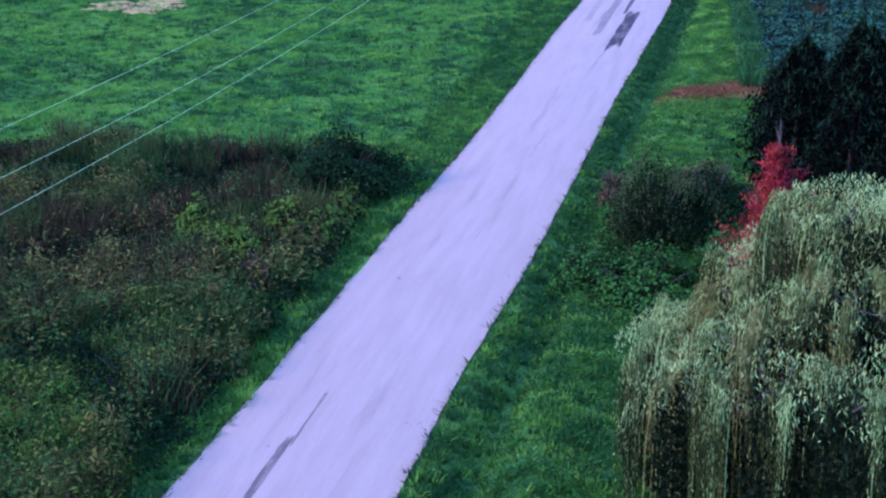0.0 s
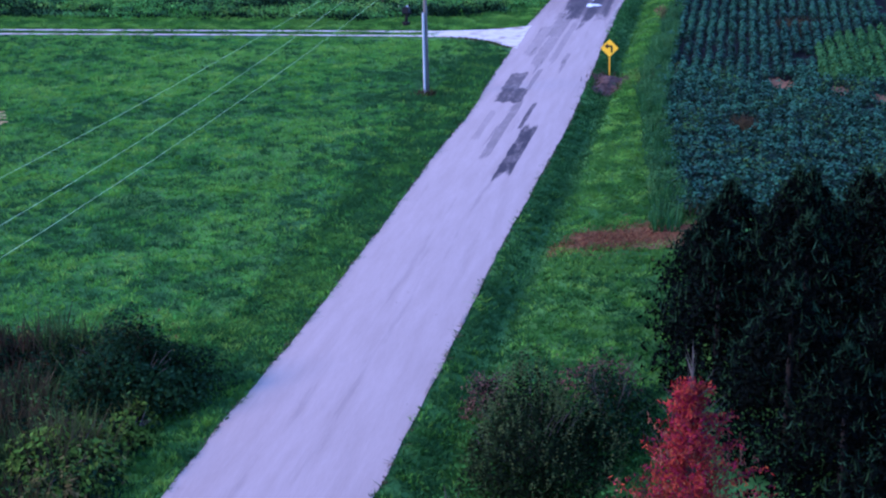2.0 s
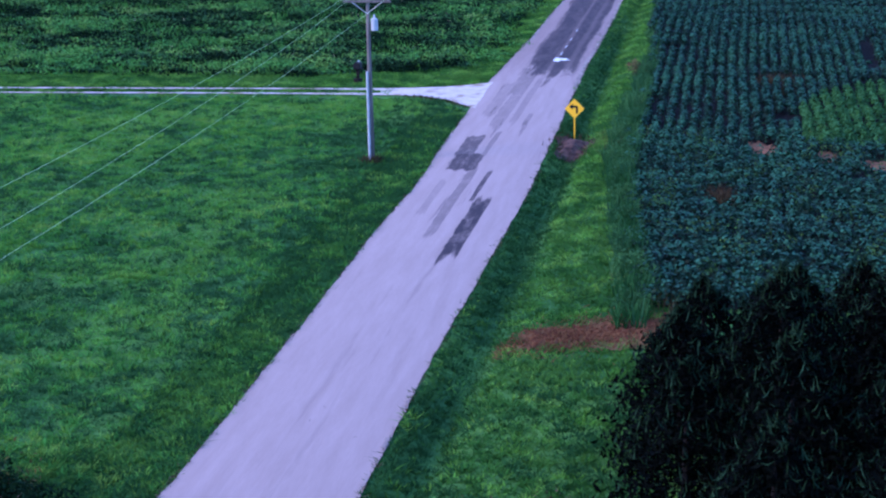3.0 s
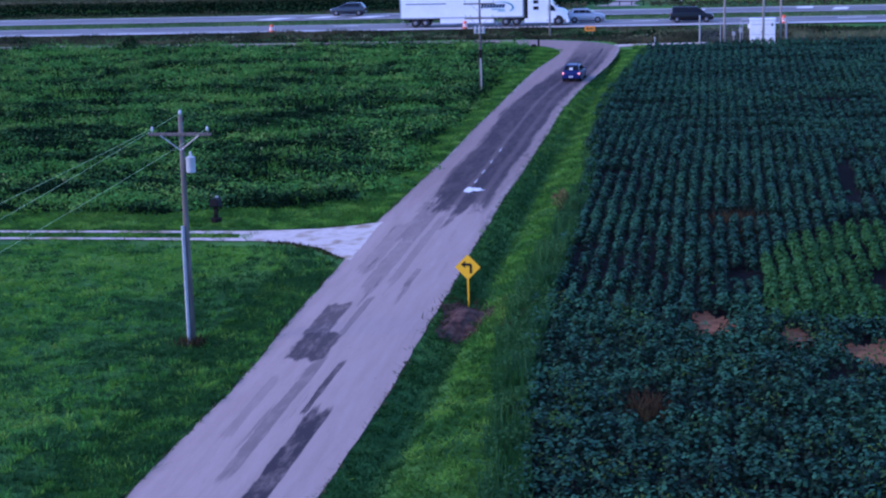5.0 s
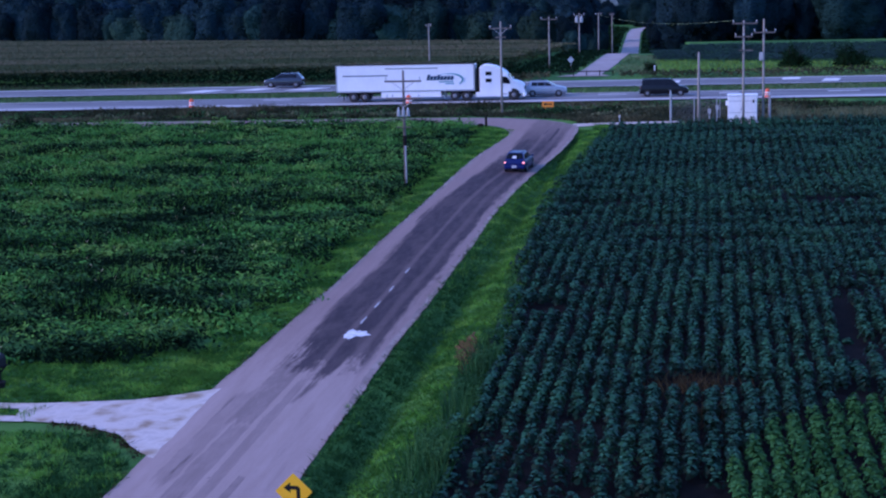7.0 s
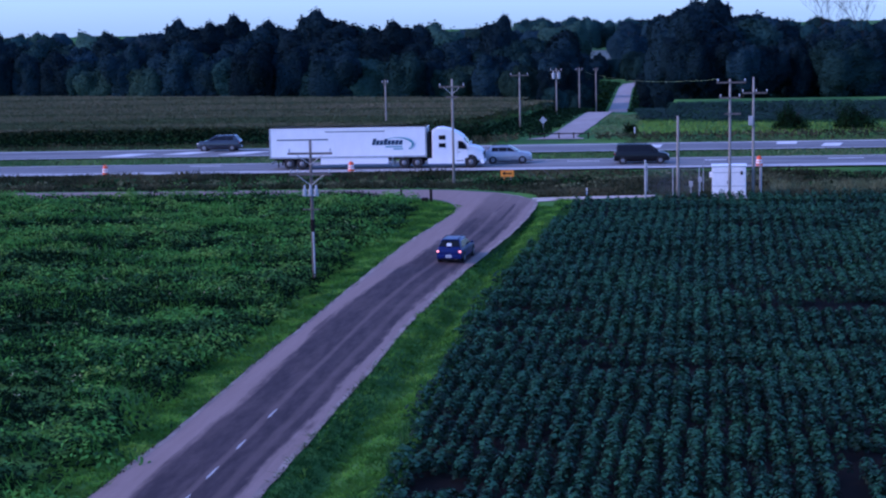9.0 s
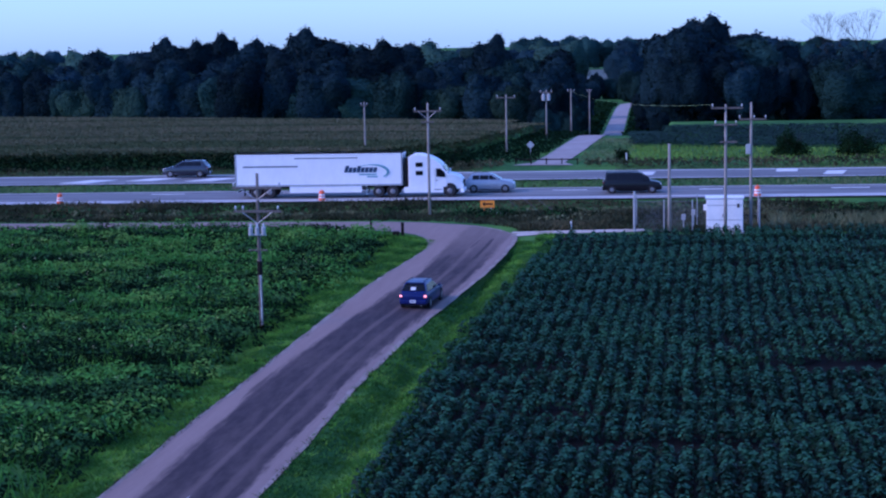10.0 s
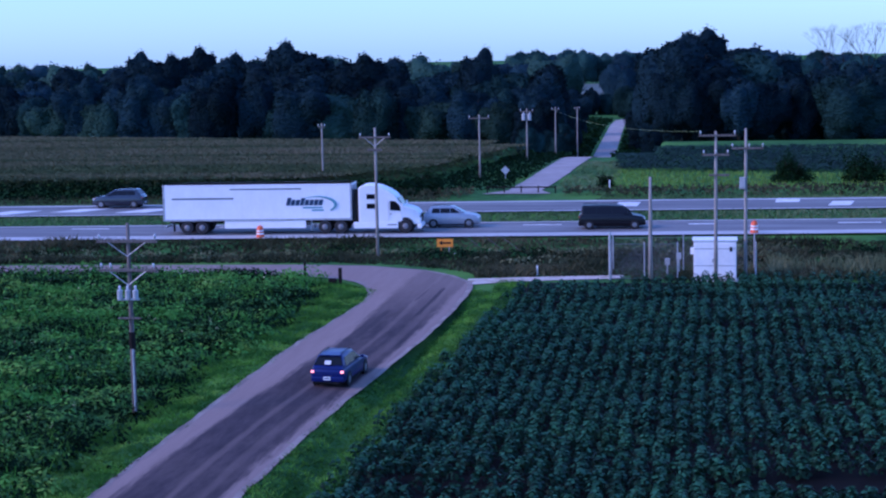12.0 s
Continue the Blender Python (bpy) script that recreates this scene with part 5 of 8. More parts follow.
    add_stuff("gully_scrub", leaves(c, 0.5, 0.28, rng, 0.4), M_DARKBUSH, "dark scrub in the gully beside the far lane", "weeds")


crops_far()


# ---------------------------------------------------------------- solids
class Solid:
    """Collects boxes, tubes and lofts into one mesh."""

    def __init__(self):
        self.v, self.f = [], []

    def box(self, c, s, m=None, bevel=0.0):
        bm = bmesh.new()
        bmesh.ops.create_cube(bm, size=1.0)
        for q in bm.verts:
            q.co = Vector((q.co.x * s[0], q.co.y * s[1], q.co.z * s[2]))
        if bevel:
            bmesh.ops.bevel(bm, geom=bm.edges[:], offset=bevel, segments=2, profile=0.6, affect="EDGES")
        self.take(bm, Matrix.Translation(c) @ (m or Matrix()))
        return self

    def take(self, bm, m):
        o = len(self.v)
        bm.verts.index_update()
        self.v += [tuple(m @ q.co) for q in bm.verts]
        self.f += [tuple(o + q.index for q in face.verts) for face in bm.faces]
        bm.free()

    def tube(self, pts, radii, n=10, caps=True):
        o = len(self.v)
        pts = [Vector(p) for p in pts]
        for i, p in enumerate(pts):
            d = (pts[min(i + 1, len(pts) - 1)] - pts[max(i - 1, 0)]).normalized()
            a = d.orthogonal().normalized() if i == 0 else (a - d * a.dot(d)).normalized()
            b = d.cross(a)
            r = radii[i] if isinstance(radii, (list, tuple)) else radii
            for k in range(n):
                t = 2 * math.pi * k / n
                self.v.append(tuple(p + (a * math.cos(t) + b * math.sin(t)) * r))
        for i in range(len(pts) - 1):
            for k in range(n):
                self.f.append((o + i * n + k, o + i * n + (k + 1) % n, o + (i + 1) * n + (k + 1) % n, o + (i + 1) * n + k))
        if caps:
            self.f.append(tuple(o + k for k in reversed(range(n))))
            self.f.append(tuple(o + (len(pts) - 1) * n + k for k in range(n)))
        return self

    def mesh(self, name, smooth_it=False):
        me = mesh_from(name, self.v, self.f, None, smooth_it)
        return me


def thing(name, at, label, category, group="", turn=0.0):
    ob = new(name)
    ob.empty_display_size = 0.2
    ob.matrix_basis = pose(*at, 0, 0, turn)
    return tagged(ob, label, category, group)


def base(x, y, sink=0.02):
    return (x, y, float(height(x, y)) - sink)


def crossarm(parent, z, half, dx=0.0, insulators=(), brace=True):
    arm = part("crossarm", Solid().box((dx, -0.16, z), (half * 2, 0.1, 0.12), bevel=0.012).mesh("crossarm"), M_POLE, parent)
    for u in insulators:
        s = Solid()
        s.tube([(dx + u, -0.16, z + 0.06), (dx + u, -0.16, z + 0.12), (dx + u, -0.16, z + 0.13), (dx + u, -0.16, z + 0.26), (dx + u, -0.16, z + 0.30)], [0.02, 0.02, 0.055, 0.045, 0.02], 10)
        part("insulator", s.mesh("insulator", True), M_PORC, arm, "grey porcelain insulator")
    if brace:
        for sgn in (-1, 1):
            part("brace", Solid().tube([(dx + sgn * half * 0.62, -0.2, z - 0.04), (dx, -0.17, z - 0.62)], 0.022, 6).mesh("brace"), M_GALV, parent)
    return arm


def transformer(parent, dx, dy, z, h=0.85, r=0.24):
    s = Solid().tube([(dx, dy, z), (dx, dy, z + 0.03), (dx, dy, z + h), (dx, dy, z + h + 0.03), (dx, dy, z + h + 0.09)], [r * 0.93, r, r, r * 1.06, r * 0.4], 18)
    can = part("transformer", s.mesh("transformer"), M_TRAFO, parent, "pale grey transformer can")
    part("bushing", Solid().tube([(dx, dy, z + h + 0.08), (dx, dy, z + h + 0.2), (dx, dy, z + h + 0.26)], [0.05, 0.06, 0.02], 8).mesh("bushing"), M_PORC, can)


def pole(x, y, h, label, lean=0.0, r=0.15, wood=None):
    p = thing("utility_pole", base(x, y, 0.1), label, "utility pole", "utility poles")
    part("shaft", Solid().tube([(0, 0, 0), (0, 0, h * 0.35), (lean, 0, h * 0.7), (lean * 1.5, 0, h)], [r, r * 0.9, r * 0.78, r * 0.62], 12).mesh("shaft", True), wood or M_PALEPOLE, p)
    return p


p1 = pole(-8.55, -7.5, 9.2, "weathered wooden utility pole with one crossarm and transformer", r=0.135, wood=M_POLE)
crossarm(p1, 8.5, 1.25, 0, (-1.1, 1.1))
part("top_insulator", Solid().tube([(0, 0, 9.15), (0, 0, 9.25), (0, 0, 9.27), (0, 0, 9.42)], [0.03, 0.03, 0.09, 0.03], 10).mesh("top_insulator", True), M_PORC, p1)
transformer(p1, 0.34, -0.05, 7.0, 0.56, 0.18)
part("conduit", Solid().tube([(-0.1, -0.16, 0.1), (-0.1, -0.15, 4.9)], 0.07, 8).mesh("conduit"), M_TRAFO, p1, "grey steel conduit on the shaft")
p2 = pole(-7.9, 69.0, 8.2, "weathered wooden utility pole with two crossarms and three transformers", r=0.115, wood=M_POLE)
crossarm(p2, 7.45, 1.3, 0, (-1.2, 1.2))
crossarm(p2, 6.25, 1.25, 0, (-1.15, -0.75, 1.1))
for d in (-0.42, 0.0, 0.42):
    transformer(p2, d * 0.8, -0.30, 5.05, 0.34, 0.115)
part("bracket", Solid().box((0, -0.24, 5.05), (0.95, 0.08, 0.08)).mesh("bracket"), M_GALV, p2)
part("lower_arm", Solid().box((0, -0.17, 4.25), (1.0, 0.06, 0.07), bevel=0.01).mesh("lower_arm"), M_POLE, p2)
part("shaft_wrap", Solid().tube([(0, 0, 2.95), (0, 0, 3.65)], 0.135, 12).mesh("shaft_wrap"), M_DARKWOOD, p2, "dark band round the shaft")
part("conduit", Solid().tube([(0.06, -0.13, 0.05), (0.05, -0.12, 2.95)], 0.045, 8).mesh("conduit"), M_GALV, p2, "pale conduit on the lower shaft")
p3 = pole(-6.7, 114.7, 9.0, "wooden utility pole standing in the highway ditch", r=0.12)
crossarm(p3, 8.35, 1.1, 0, (-1.0, 1.0))
crossarm(p3, 7.5, 0.5, 0, (), False)
pole(12.25, 104.3, 6.45, "plain grey utility pole without crossarm beside the compound", r=0.14)
p5 = pole(16.15, 103.6, 9.2, "wooden utility pole with crossarms beside the white cabinet", r=0.12)
crossarm(p5, 8.95, 1.1, 0.1, (-1.0, 1.0), False)
crossarm(p5, 7.8, 0.8, 0, (-0.7, 0.0, 0.7), False)
crossarm(p5, 6.6, 0.6, 0.2, (), False)
p6 = pole(17.95, 105.9, 9.2, "wooden utility pole with crossarm and a grey box", r=0.12)
crossarm(p6, 8.0, 0.95, 0.1, (-0.9, 0.1, 0.9), False)
part("switch_box", Solid().box((-0.2, -0.2, 5.9), (0.35, 0.3, 0.7), bevel=0.03).mesh("switch_box"), M_TRAFO, p6, "pale grey switch box")
for x, y, h, arms, tr in ((-22, 163.7, 6.6, 0.35, 0), (-7.6, 173, 6.9, 1.1, 0), (-5.95, 203, 6.5, 0.8, 1), (-4.6, 226, 6.9, 0.5, 0), (-4.5, 262, 9.0, 0.4, 0)):
    q = pole(x, y, h, "distant wooden utility pole beside the far lane" if x > -10 else "lone wooden pole at the edge of the corn", r=0.11)
    crossarm(q, h - 0.35, arms, 0, (-arms * 0.9, arms * 0.9), False)
    if tr:
        transformer(q, -0.35, -0.2, h - 1.4, 0.75, 0.22)
        transformer(q, 0.35, -0.2, h - 1.4, 0.75, 0.22)


def wire(a, b, sag, name="power_line"):
    pts = []
    for i in range(33):
        u = i / 32
        p = Vector(a).lerp(Vector(b), u)
        pts.append((p.x, p.y, p.z - sag * 4 * u * (1 - u)))
    ob = new(name, Solid().tube(pts, 0.0046, 5).mesh(name, True))
    ob.data.materials.append(M_WIRE)
    tagged(ob, "thin sagging power line strung between utility poles", "power line", "power lines")


p0 = pole(-8.6, -108, 11.2, "weathered wooden utility pole with one crossarm", r=0.17)
crossarm(p0, 10.45, 1.25, 0, (-1.1, 1.1))
z1, z0 = float(height(-8.55, -7.5)), float(height(-8.6, -108)) - 0.1
for d, dz in ((-1.1, 8.72), (0.0, 9.3), (1.1, 8.72)):
    wire((-8.6 + d, -108.1, z0 + dz + (2.9 if d < 0 else 1.95)), (-8.55 + d, -7.6, z1 + dz - 0.1), (1.2 if d < 0 else 1.45) if d else 1.9)
zc, zf = float(height(16, 103.6)), float(height(-5, 226))
wire((15.2, 103.4, zc + 9.1), (-4.95, 225.8, zf + 6.6), 0.8)


def warning_sign():
    s = thing("turn_warning_sign", base(1.34, 0.0), "yellow diamond road sign with a black left-turn arrow", "road sign")
    part("post", Solid().box((0, 0.03, 0.75), (0.075, 0.045, 1.56), bevel=0.008).mesh("post"), M_YELLOW, s, "yellow sign post")
    h = 0.535
    z = 1.86
    v, f = [], []
    ring = []
    for cx, cz in ((0, -h), (h, 0), (0, h), (-h, 0)):
        for k in (-1, 0, 1):
            a = math.atan2(cz, cx) + k * 0.6
            ring.append((cx * 0.92 + math.cos(a) * 0.045, cz * 0.92 + math.sin(a) * 0.045))
    for yy in (-0.012, 0.0):
        v += [(a, yy, z + b) for a, b in ring]
    n = len(ring)
    f = [tuple(range(n)), tuple(reversed(range(n, 2 * n)))] + [(i, i + n, (i + 1) % n + n, (i + 1) % n) for i in range(n)]
    part("panel", mesh_from("panel", v, f), M_YELLOW, s)
    shape = [(0.19, -0.27), (0.19, 0.10), (0.12, 0.17), (-0.10, 0.17), (-0.10, 0.27), (-0.30, 0.11), (-0.10, -0.04), (-0.10, 0.06), (0.06, 0.06), (0.08, 0.04), (0.08, -0.27)]
    v = [(a, y, z + b) for y in (-0.018, -0.013) for a, b in shape]
    n = len(shape)
    part("arrow", mesh_from("arrow", v, [tuple(range(n)), tuple(reversed(range(n, 2 * n)))] + [(i, i + n, (i + 1) % n + n, (i + 1) % n) for i in range(n)]), M_BLACK, s, "black left-turn arrow")


warning_sign()
for (nm, x, y, al, wi, mt, lb) in (("dead_grass_strip", 5.5, -34.6, 3.2, 5.4, M_DEADGRASS, "strip of scorched brown grass"),
                                   ("straw_patch", -33.3, -17.5, 4.5, 6.0, M_STRAW, "pale dry straw on the pasture"), ("dry_grass_patch", 3.2, 21.8, 5.0, 0.9, M_DEADGRASS, "yellowed grass on the bank")):
    me = draped(x, y, wi, al, 0.40 if nm.startswith('dead') else 0.12, 77, 0.07)
    ob = new(nm, me)
    me.materials.append(mt)
    tagged(ob, lb, "ground patch", kind="structure")


def mound(x, y, wx, wy, h):
    """A low heap of earth with clods and dead stalks on it."""
    rng = np.random.RandomState(81)
    n = 30
    u, v = np.meshgrid(np.linspace(-1.25, 1.25, n), np.linspace(-1.25, 1.25, n))
    a = np.arctan2(v, u)
    r = np.hypot(u, v) / (1 + 0.13 * np.sin(3 * a + 1) + 0.09 * np.sin(5 * a) + 0.06 * np.sin(9 * a + 2))
    X, Y = x + u * wx / 2, y + v * wy / 2
    low = 1 - smooth(0.2, 1.0, r)
    Z = height(X, Y) * (1 - low) + (height(X, Y, False) - 0.12) * low - 0.03 + h * (1 - smooth(0.0, 1.02, r)) + 0.05 + rng.uniform(0, 0.09, X.shape) * (r < 1)
    i = np.arange(n * n).reshape(n, n)
    q = np.stack([i[:-1, :-1], i[:-1, 1:], i[1:, 1:], i[1:, :-1]], -1)[r[:-1, :-1] < 1.0].reshape(-1, 4)
    ob = new("earth_mound", mesh_from("earth_mound", np.stack([X, Y, Z], -1).reshape(-1, 3).tolist(), q.tolist(), M_HEAP, True))
    tagged(ob, "low heap of bare reddish earth round the sign post", "ground patch", kind="structure")
    xs, ys = x + rng.normal(0, wx * 0.27, 420), y + rng.normal(0, wy * 0.27, 420)
    b = blades(xs, ys, height(xs, ys) + 0.12, 0.28, 0.025, rng, 1.2)
    add_stuff("dead_stalks", b, M_DRYWEED, "dead brown stalks on the earth heap", "weeds")


mound(1.5, -2.5, 2.1, 5.4, 0.16)
rng_s = np.random.RandomState(91)
xs = rng_s.uniform(2.0, 8.4, 5200)
ys = -34.6 + rng_s.normal(0, 1, 5200) * np.interp(xs, [2, 3.4, 5, 8], [0.45, 0.8, 0.9, 1.0]) + 0.42 * (xs - 5.2)
k = rng_s.uniform(0, 1, 5200) < np.interp(xs, [2, 3.2, 4.2], [0.25, 0.6, 1.0])
xs, ys = xs[k], ys[k]
add_stuff("scorched_grass", blades(xs, ys, height(xs, ys) + 0.05, 0.1, 0.035, rng_s, 1.5), M_SCORCH, "scorched reddish-brown grass", "grass")


# ---------------------------------------------------------------- trees and shrubs
def limb_points(a, b, bend, rnd):
    a, b = Vector(a), Vector(b)
    m = (a + b) / 2 + Vector((rnd.uniform(-bend, bend), rnd.uniform(-bend, bend), rnd.uniform(0, bend)))
    return [a, a.lerp(m, 0.6), m.lerp(b, 0.5), b]


def broad_tree(seed, h, r, material, n_leaves=3600, leaf=0.62, fine=4):
    """A tapered trunk with limbs inside a billowing crown with loose leaf sprays all over it. Meshes stand at the origin."""
    rnd, rng = random.Random(seed), np.random.RandomState(seed)
    s = Solid()
    s.tube([(0, 0, -0.3), (0.1, 0, h * 0.2), (rnd.uniform(-0.3, 0.3), rnd.uniform(-0.3, 0.3), h * 0.55), (0, 0, h * 0.82)], [h * 0.022, h * 0.017, h * 0.011, h * 0.004], 8)
    for i in range(7):
        a, zz = i * 2.4, rnd.uniform(0.35, 0.85)
        s.tube(limb_points((0, 0, h * (zz - 0.22)), (r * 0.7 * math.cos(a), r * 0.7 * math.sin(a), h * zz), 0.3, rnd), [h * 0.006, h * 0.004, h * 0.003, h * 0.0015], 5, False)
    # billows of two sizes swell out of an egg-shaped crown
    swell = []
    for count, wide, rise in ((16, 0.62, 0.40), (80, 0.30, 0.20)):
        d = rng.normal(0, 1, (count, 3))
        d /= np.linalg.norm(d, axis=1, keepdims=True)
        swell.append((d, wide * rng.uniform(0.7, 1.3, count), rise * rng.uniform(0.4, 1.2, count)))

    def surface(d):
        out = np.full(len(d), 0.62)
        for b, wide, rise in swell:
            ang = np.arccos(np.clip(d @ b.T, -1, 1))
            out = out + (rise * np.clip(1 - (ang / wide) ** 2, 0, 1)).max(1)
        out = out * (1 - 0.16 * np.clip(d[:, 2], 0, 1) ** 3)
        full = np.stack([d[:, 0], d[:, 1], np.sign(d[:, 2]) * np.abs(d[:, 2]) ** 0.72], -1)
        return full * out[:, None] * np.array([r, r, h * 0.51]) + np.array([0, 0, h * 0.47])

    bm = bmesh.new()
    bmesh.ops.create_icosphere(bm, subdivisions=fine, radius=1.0)
    ball = np.array([v.co[:] for v in bm.verts])
    tri = [[v.index for v in f.verts] for f in bm.faces]
    bm.free()
    ball = ball + rng.normal(0, 0.02, ball.shape)
    ball /= np.linalg.norm(ball, axis=1, keepdims=True)
    mid = np.array([0, 0, h * 0.47])
    solid = (surface(ball) - mid) * 0.96 + mid
    d = rng.normal(0, 1, (n_leaves, 3)) + np.array([0, 0, 0.25])
    d /= np.linalg.norm(d, axis=1, keepdims=True)
    off = (surface(d) - mid) * (0.94 + 0.08 * rng.uniform(0, 1, n_leaves) ** 1.5)[:, None] + mid
    loose = leaves(off, leaf, leaf * 0.72, rng, 0.42, None, d * 0.7 + np.array([0, 0, 0.3]), 0.45)
    o = len(solid)
    crown = bpy.data.meshes.new("crown")
    crown.from_pydata(np.concatenate([solid, loose.reshape(-1, 3)]).tolist(), [], tri + [[o + 4 * i, o + 4 * i + 1, o + 4 * i + 2, o + 4 * i + 3] for i in range(len(loose))])
    crown.materials.append(material)
    crown.shade_smooth()
    return s.mesh("trunk", True), crown


def plant_tree(name, trunk, crown, x, y, label, category, group, turn=0.0, scale=1.0):
    t = thing(name, (x, y, float(height(x, y)) - 0.1), label, category, group, turn)
    t.scale = (scale, scale, scale)
    part("trunk", trunk, M_BARK, t)
    part("crown", crown, None, t)
    return t


TREE_KINDS = []
for k, (seed, h, r, mi, label) in enumerate(((1, 21, 5.6, 0, "tall dark green broadleaf tree in the far wood"), (2, 19, 6.2, 1, "broad mid-green tree with a round crown in the far wood"),
                                             (3, 22, 5.0, 3, "slender tree in the far wood, tinted blue as by haze"), (4, 18, 6.6, 2, "olive-green spreading tree in the far wood"),
                                             (5, 23, 6.0, 0, "very tall dark tree with an open crown in the far wood"))):
    tr, cr = broad_tree(seed, h, r * 1.25, M_TREE[mi])
    TREE_KINDS.append((tr, cr, label))
for k, label in ((2, "slender tree on the far skyline, tinted blue as by haze"), (3, "olive-green tree on the far skyline"), (1, "broad mid-green tree on the far skyline")):
    tr, cr = broad_tree(20 + k, 21, 7.5, M_TREE[(0, 1, 3, 2)[k]], 900, 0.8, 3)
    TREE_KINDS.append((tr, cr, label))


def woods():
    rnd = random.Random(8)
    firsts = {}

    def put(x, y, k, sc):
        tr, cr, label = TREE_KINDS[k]
        if k not in firsts:
            firsts[k] = plant_tree("woodland_tree", tr, cr, x, y, label, "tree", "woodland trees", rnd.uniform(0, 360), sc)
        else:
            z = float(height(x, y)) - 0.1
            firsts_k = firsts[k]
            c = copy_thing(firsts_k, pose(x, y, z, 0, 0, rnd.uniform(0, 360)))
            w = sc * rnd.uniform(1.0, 1.3)
            c.scale = (w, w, sc * rnd.uniform(0.94, 1.04))

    # west wood, three rows deep along the valley edge
    for row, (y0, sc) in enumerate(((320, 0.78), (338, 0.90), (362, 0.98))):
        x = -16.5 - row * 2.2
        while x > -205:
            y = y0 + np.clip(-12 - x, 0, 220) * 0.36 + rnd.uniform(-4, 4)
            put(x, y, rnd.choice((0, 1, 1, 2, 3, 4, 0)), sc * rnd.uniform(0.88, 1.04) * float(np.interp(-x, [14, 40, 70, 95, 130, 200], [0.95, 1.0, 1.16, 1.12, 1.02, 1.0])))
            x -= rnd.uniform(5.6, 9.0)
    # far skyline rows
    for y0, x0, x1, st in ((600, -310, 150, 9.5), (900, -420, 220, 14)):
        x = x0
        while x < x1:
            if not -0.088 < (x - 15.5) / y0 < -0.050:
                put(x, y0 + rnd.uniform(-20, 20), rnd.choice((5, 5, 6, 7)), rnd.uniform(0.92, 1.12))
            x += rnd.uniform(0.7, 1.2) * st
    x = -110
    while x < -8:
        put(x, 1120 + rnd.uniform(-20, 20), rnd.choice((5, 7)), rnd.uniform(1.05, 1.3))
        x += rnd.uniform(8, 15)
    x = -34
    while x < 26:
        if not -31 < x < -13:
            put(x, 540 + rnd.uniform(-12, 12), rnd.choice((0, 2, 1)), rnd.uniform(0.55, 0.72))
        x += rnd.uniform(6, 9)
    for x, y, sc in ((-10.5, 246, 0.30), (-12, 258, 0.36), (-9.6, 268, 0.34), (-12.5, 282, 0.45), (-11, 296, 0.48), (-14, 306, 0.55), (7.4, 258, 0.26), (8.2, 284, 0.34),
                     (-14.5, 352, 0.5), (-17.5, 390, 0.55), (-19, 430, 0.6), (2.0, 360, 0.5), (2.0, 400, 0.55), (0.5, 440, 0.55), (36.4, 259, 0.60), (40.4, 258, 0.56), (38.4, 262.5, 0.44)):
        put(x, y, rnd.choice((0, 1)), sc)
    for x, y, sc in ((-40, 572, 0.46), (-34, 566, 0.44), (-28.5, 570, 0.42), (-24, 566, 0.40), (-19, 570, 0.43), (-14, 566, 0.40), (-9, 571, 0.44), (-3, 568, 0.46), (3, 572, 0.5)):
        put(x, y, rnd.choice((0, 1, 4)), sc)
    # east wood, standing nearer and taller beside the lane
    for row, (y0, sc) in enumerate(((264, 0.63), (282, 0.82), (304, 0.86))):
        x = (11.5, 10.0, 9.6)[row]
        while x < 62:
            if row == 0 and 35.5 < x < 40.5:
                x = 41.5
            tall = 1.16 if 3 < x < 23 and row else (0.84 if x > 24 else 0.95)
            put(x, y0 + rnd.uniform(-4, 4), rnd.choice((0, 4, 0, 2, 1)), sc * tall * rnd.uniform(0.88, 1.02))
            x += rnd.uniform(4.0, 5.8)


woods()
# the field's pale, bluish colour stands for haze over far ground
far_field = new("far_field", grid_sheet("far_field", np.linspace(-260, 40, 9), np.linspace(650, 1100, 8), 0.25, M_FARFIELD, False))
tagged(far_field, "field far beyond the woods, haze put into its pale colour", "field", kind="structure")


def farmhouse(x, y):
    t = thing("farmhouse", base(x, y, 0.2), "white clapboard farmhouse half hidden among the trees", "house")
    w, d, h = 5.6, 6.0, 7.4
    wall = part("wall", Solid().box((0, 0, h / 2), (w, d, h), bevel=0.03).mesh("wall"), M_WHITE, t)
    gable = [(-w / 2, h), (w / 2, h), (0, h + 2.2)]
    v = [(a, yy, b) for yy in (-d / 2, d / 2) for a, b in gable]
    part("gable", mesh_from("gable", v, [(0, 1, 2), (5, 4, 3), (0, 3, 4, 1), (1, 4, 5, 2), (2, 5, 3, 0)]), M_WHITE, t)
    for sx in (-1, 1):
        slope = Matrix.Rotation(sx * math.atan2(2.2, w / 2), 4, "Y")
        part("roof", Solid().box((sx * (w / 4 + 0.1), 0, h + 1.16), (w / 2 + 0.95, d + 0.6, 0.14), slope, bevel=0.02).mesh("roof"), M_TRAFO, t, "pale grey roof slope")
    for xx in (-1.4, 1.4):
        for zz in (1.9, 5.2):
            win = part("window", Solid().box((xx, -d / 2 - 0.02, zz), (1.0, 0.06, 1.5), bevel=0.01).mesh("window"), M_WHITE, t)
            part("pane", Solid().box((xx, -d / 2 - 0.05, zz), (0.82, 0.02, 1.3)).mesh("pane"), M_GLASS, win)


farmhouse(38.6, 272)


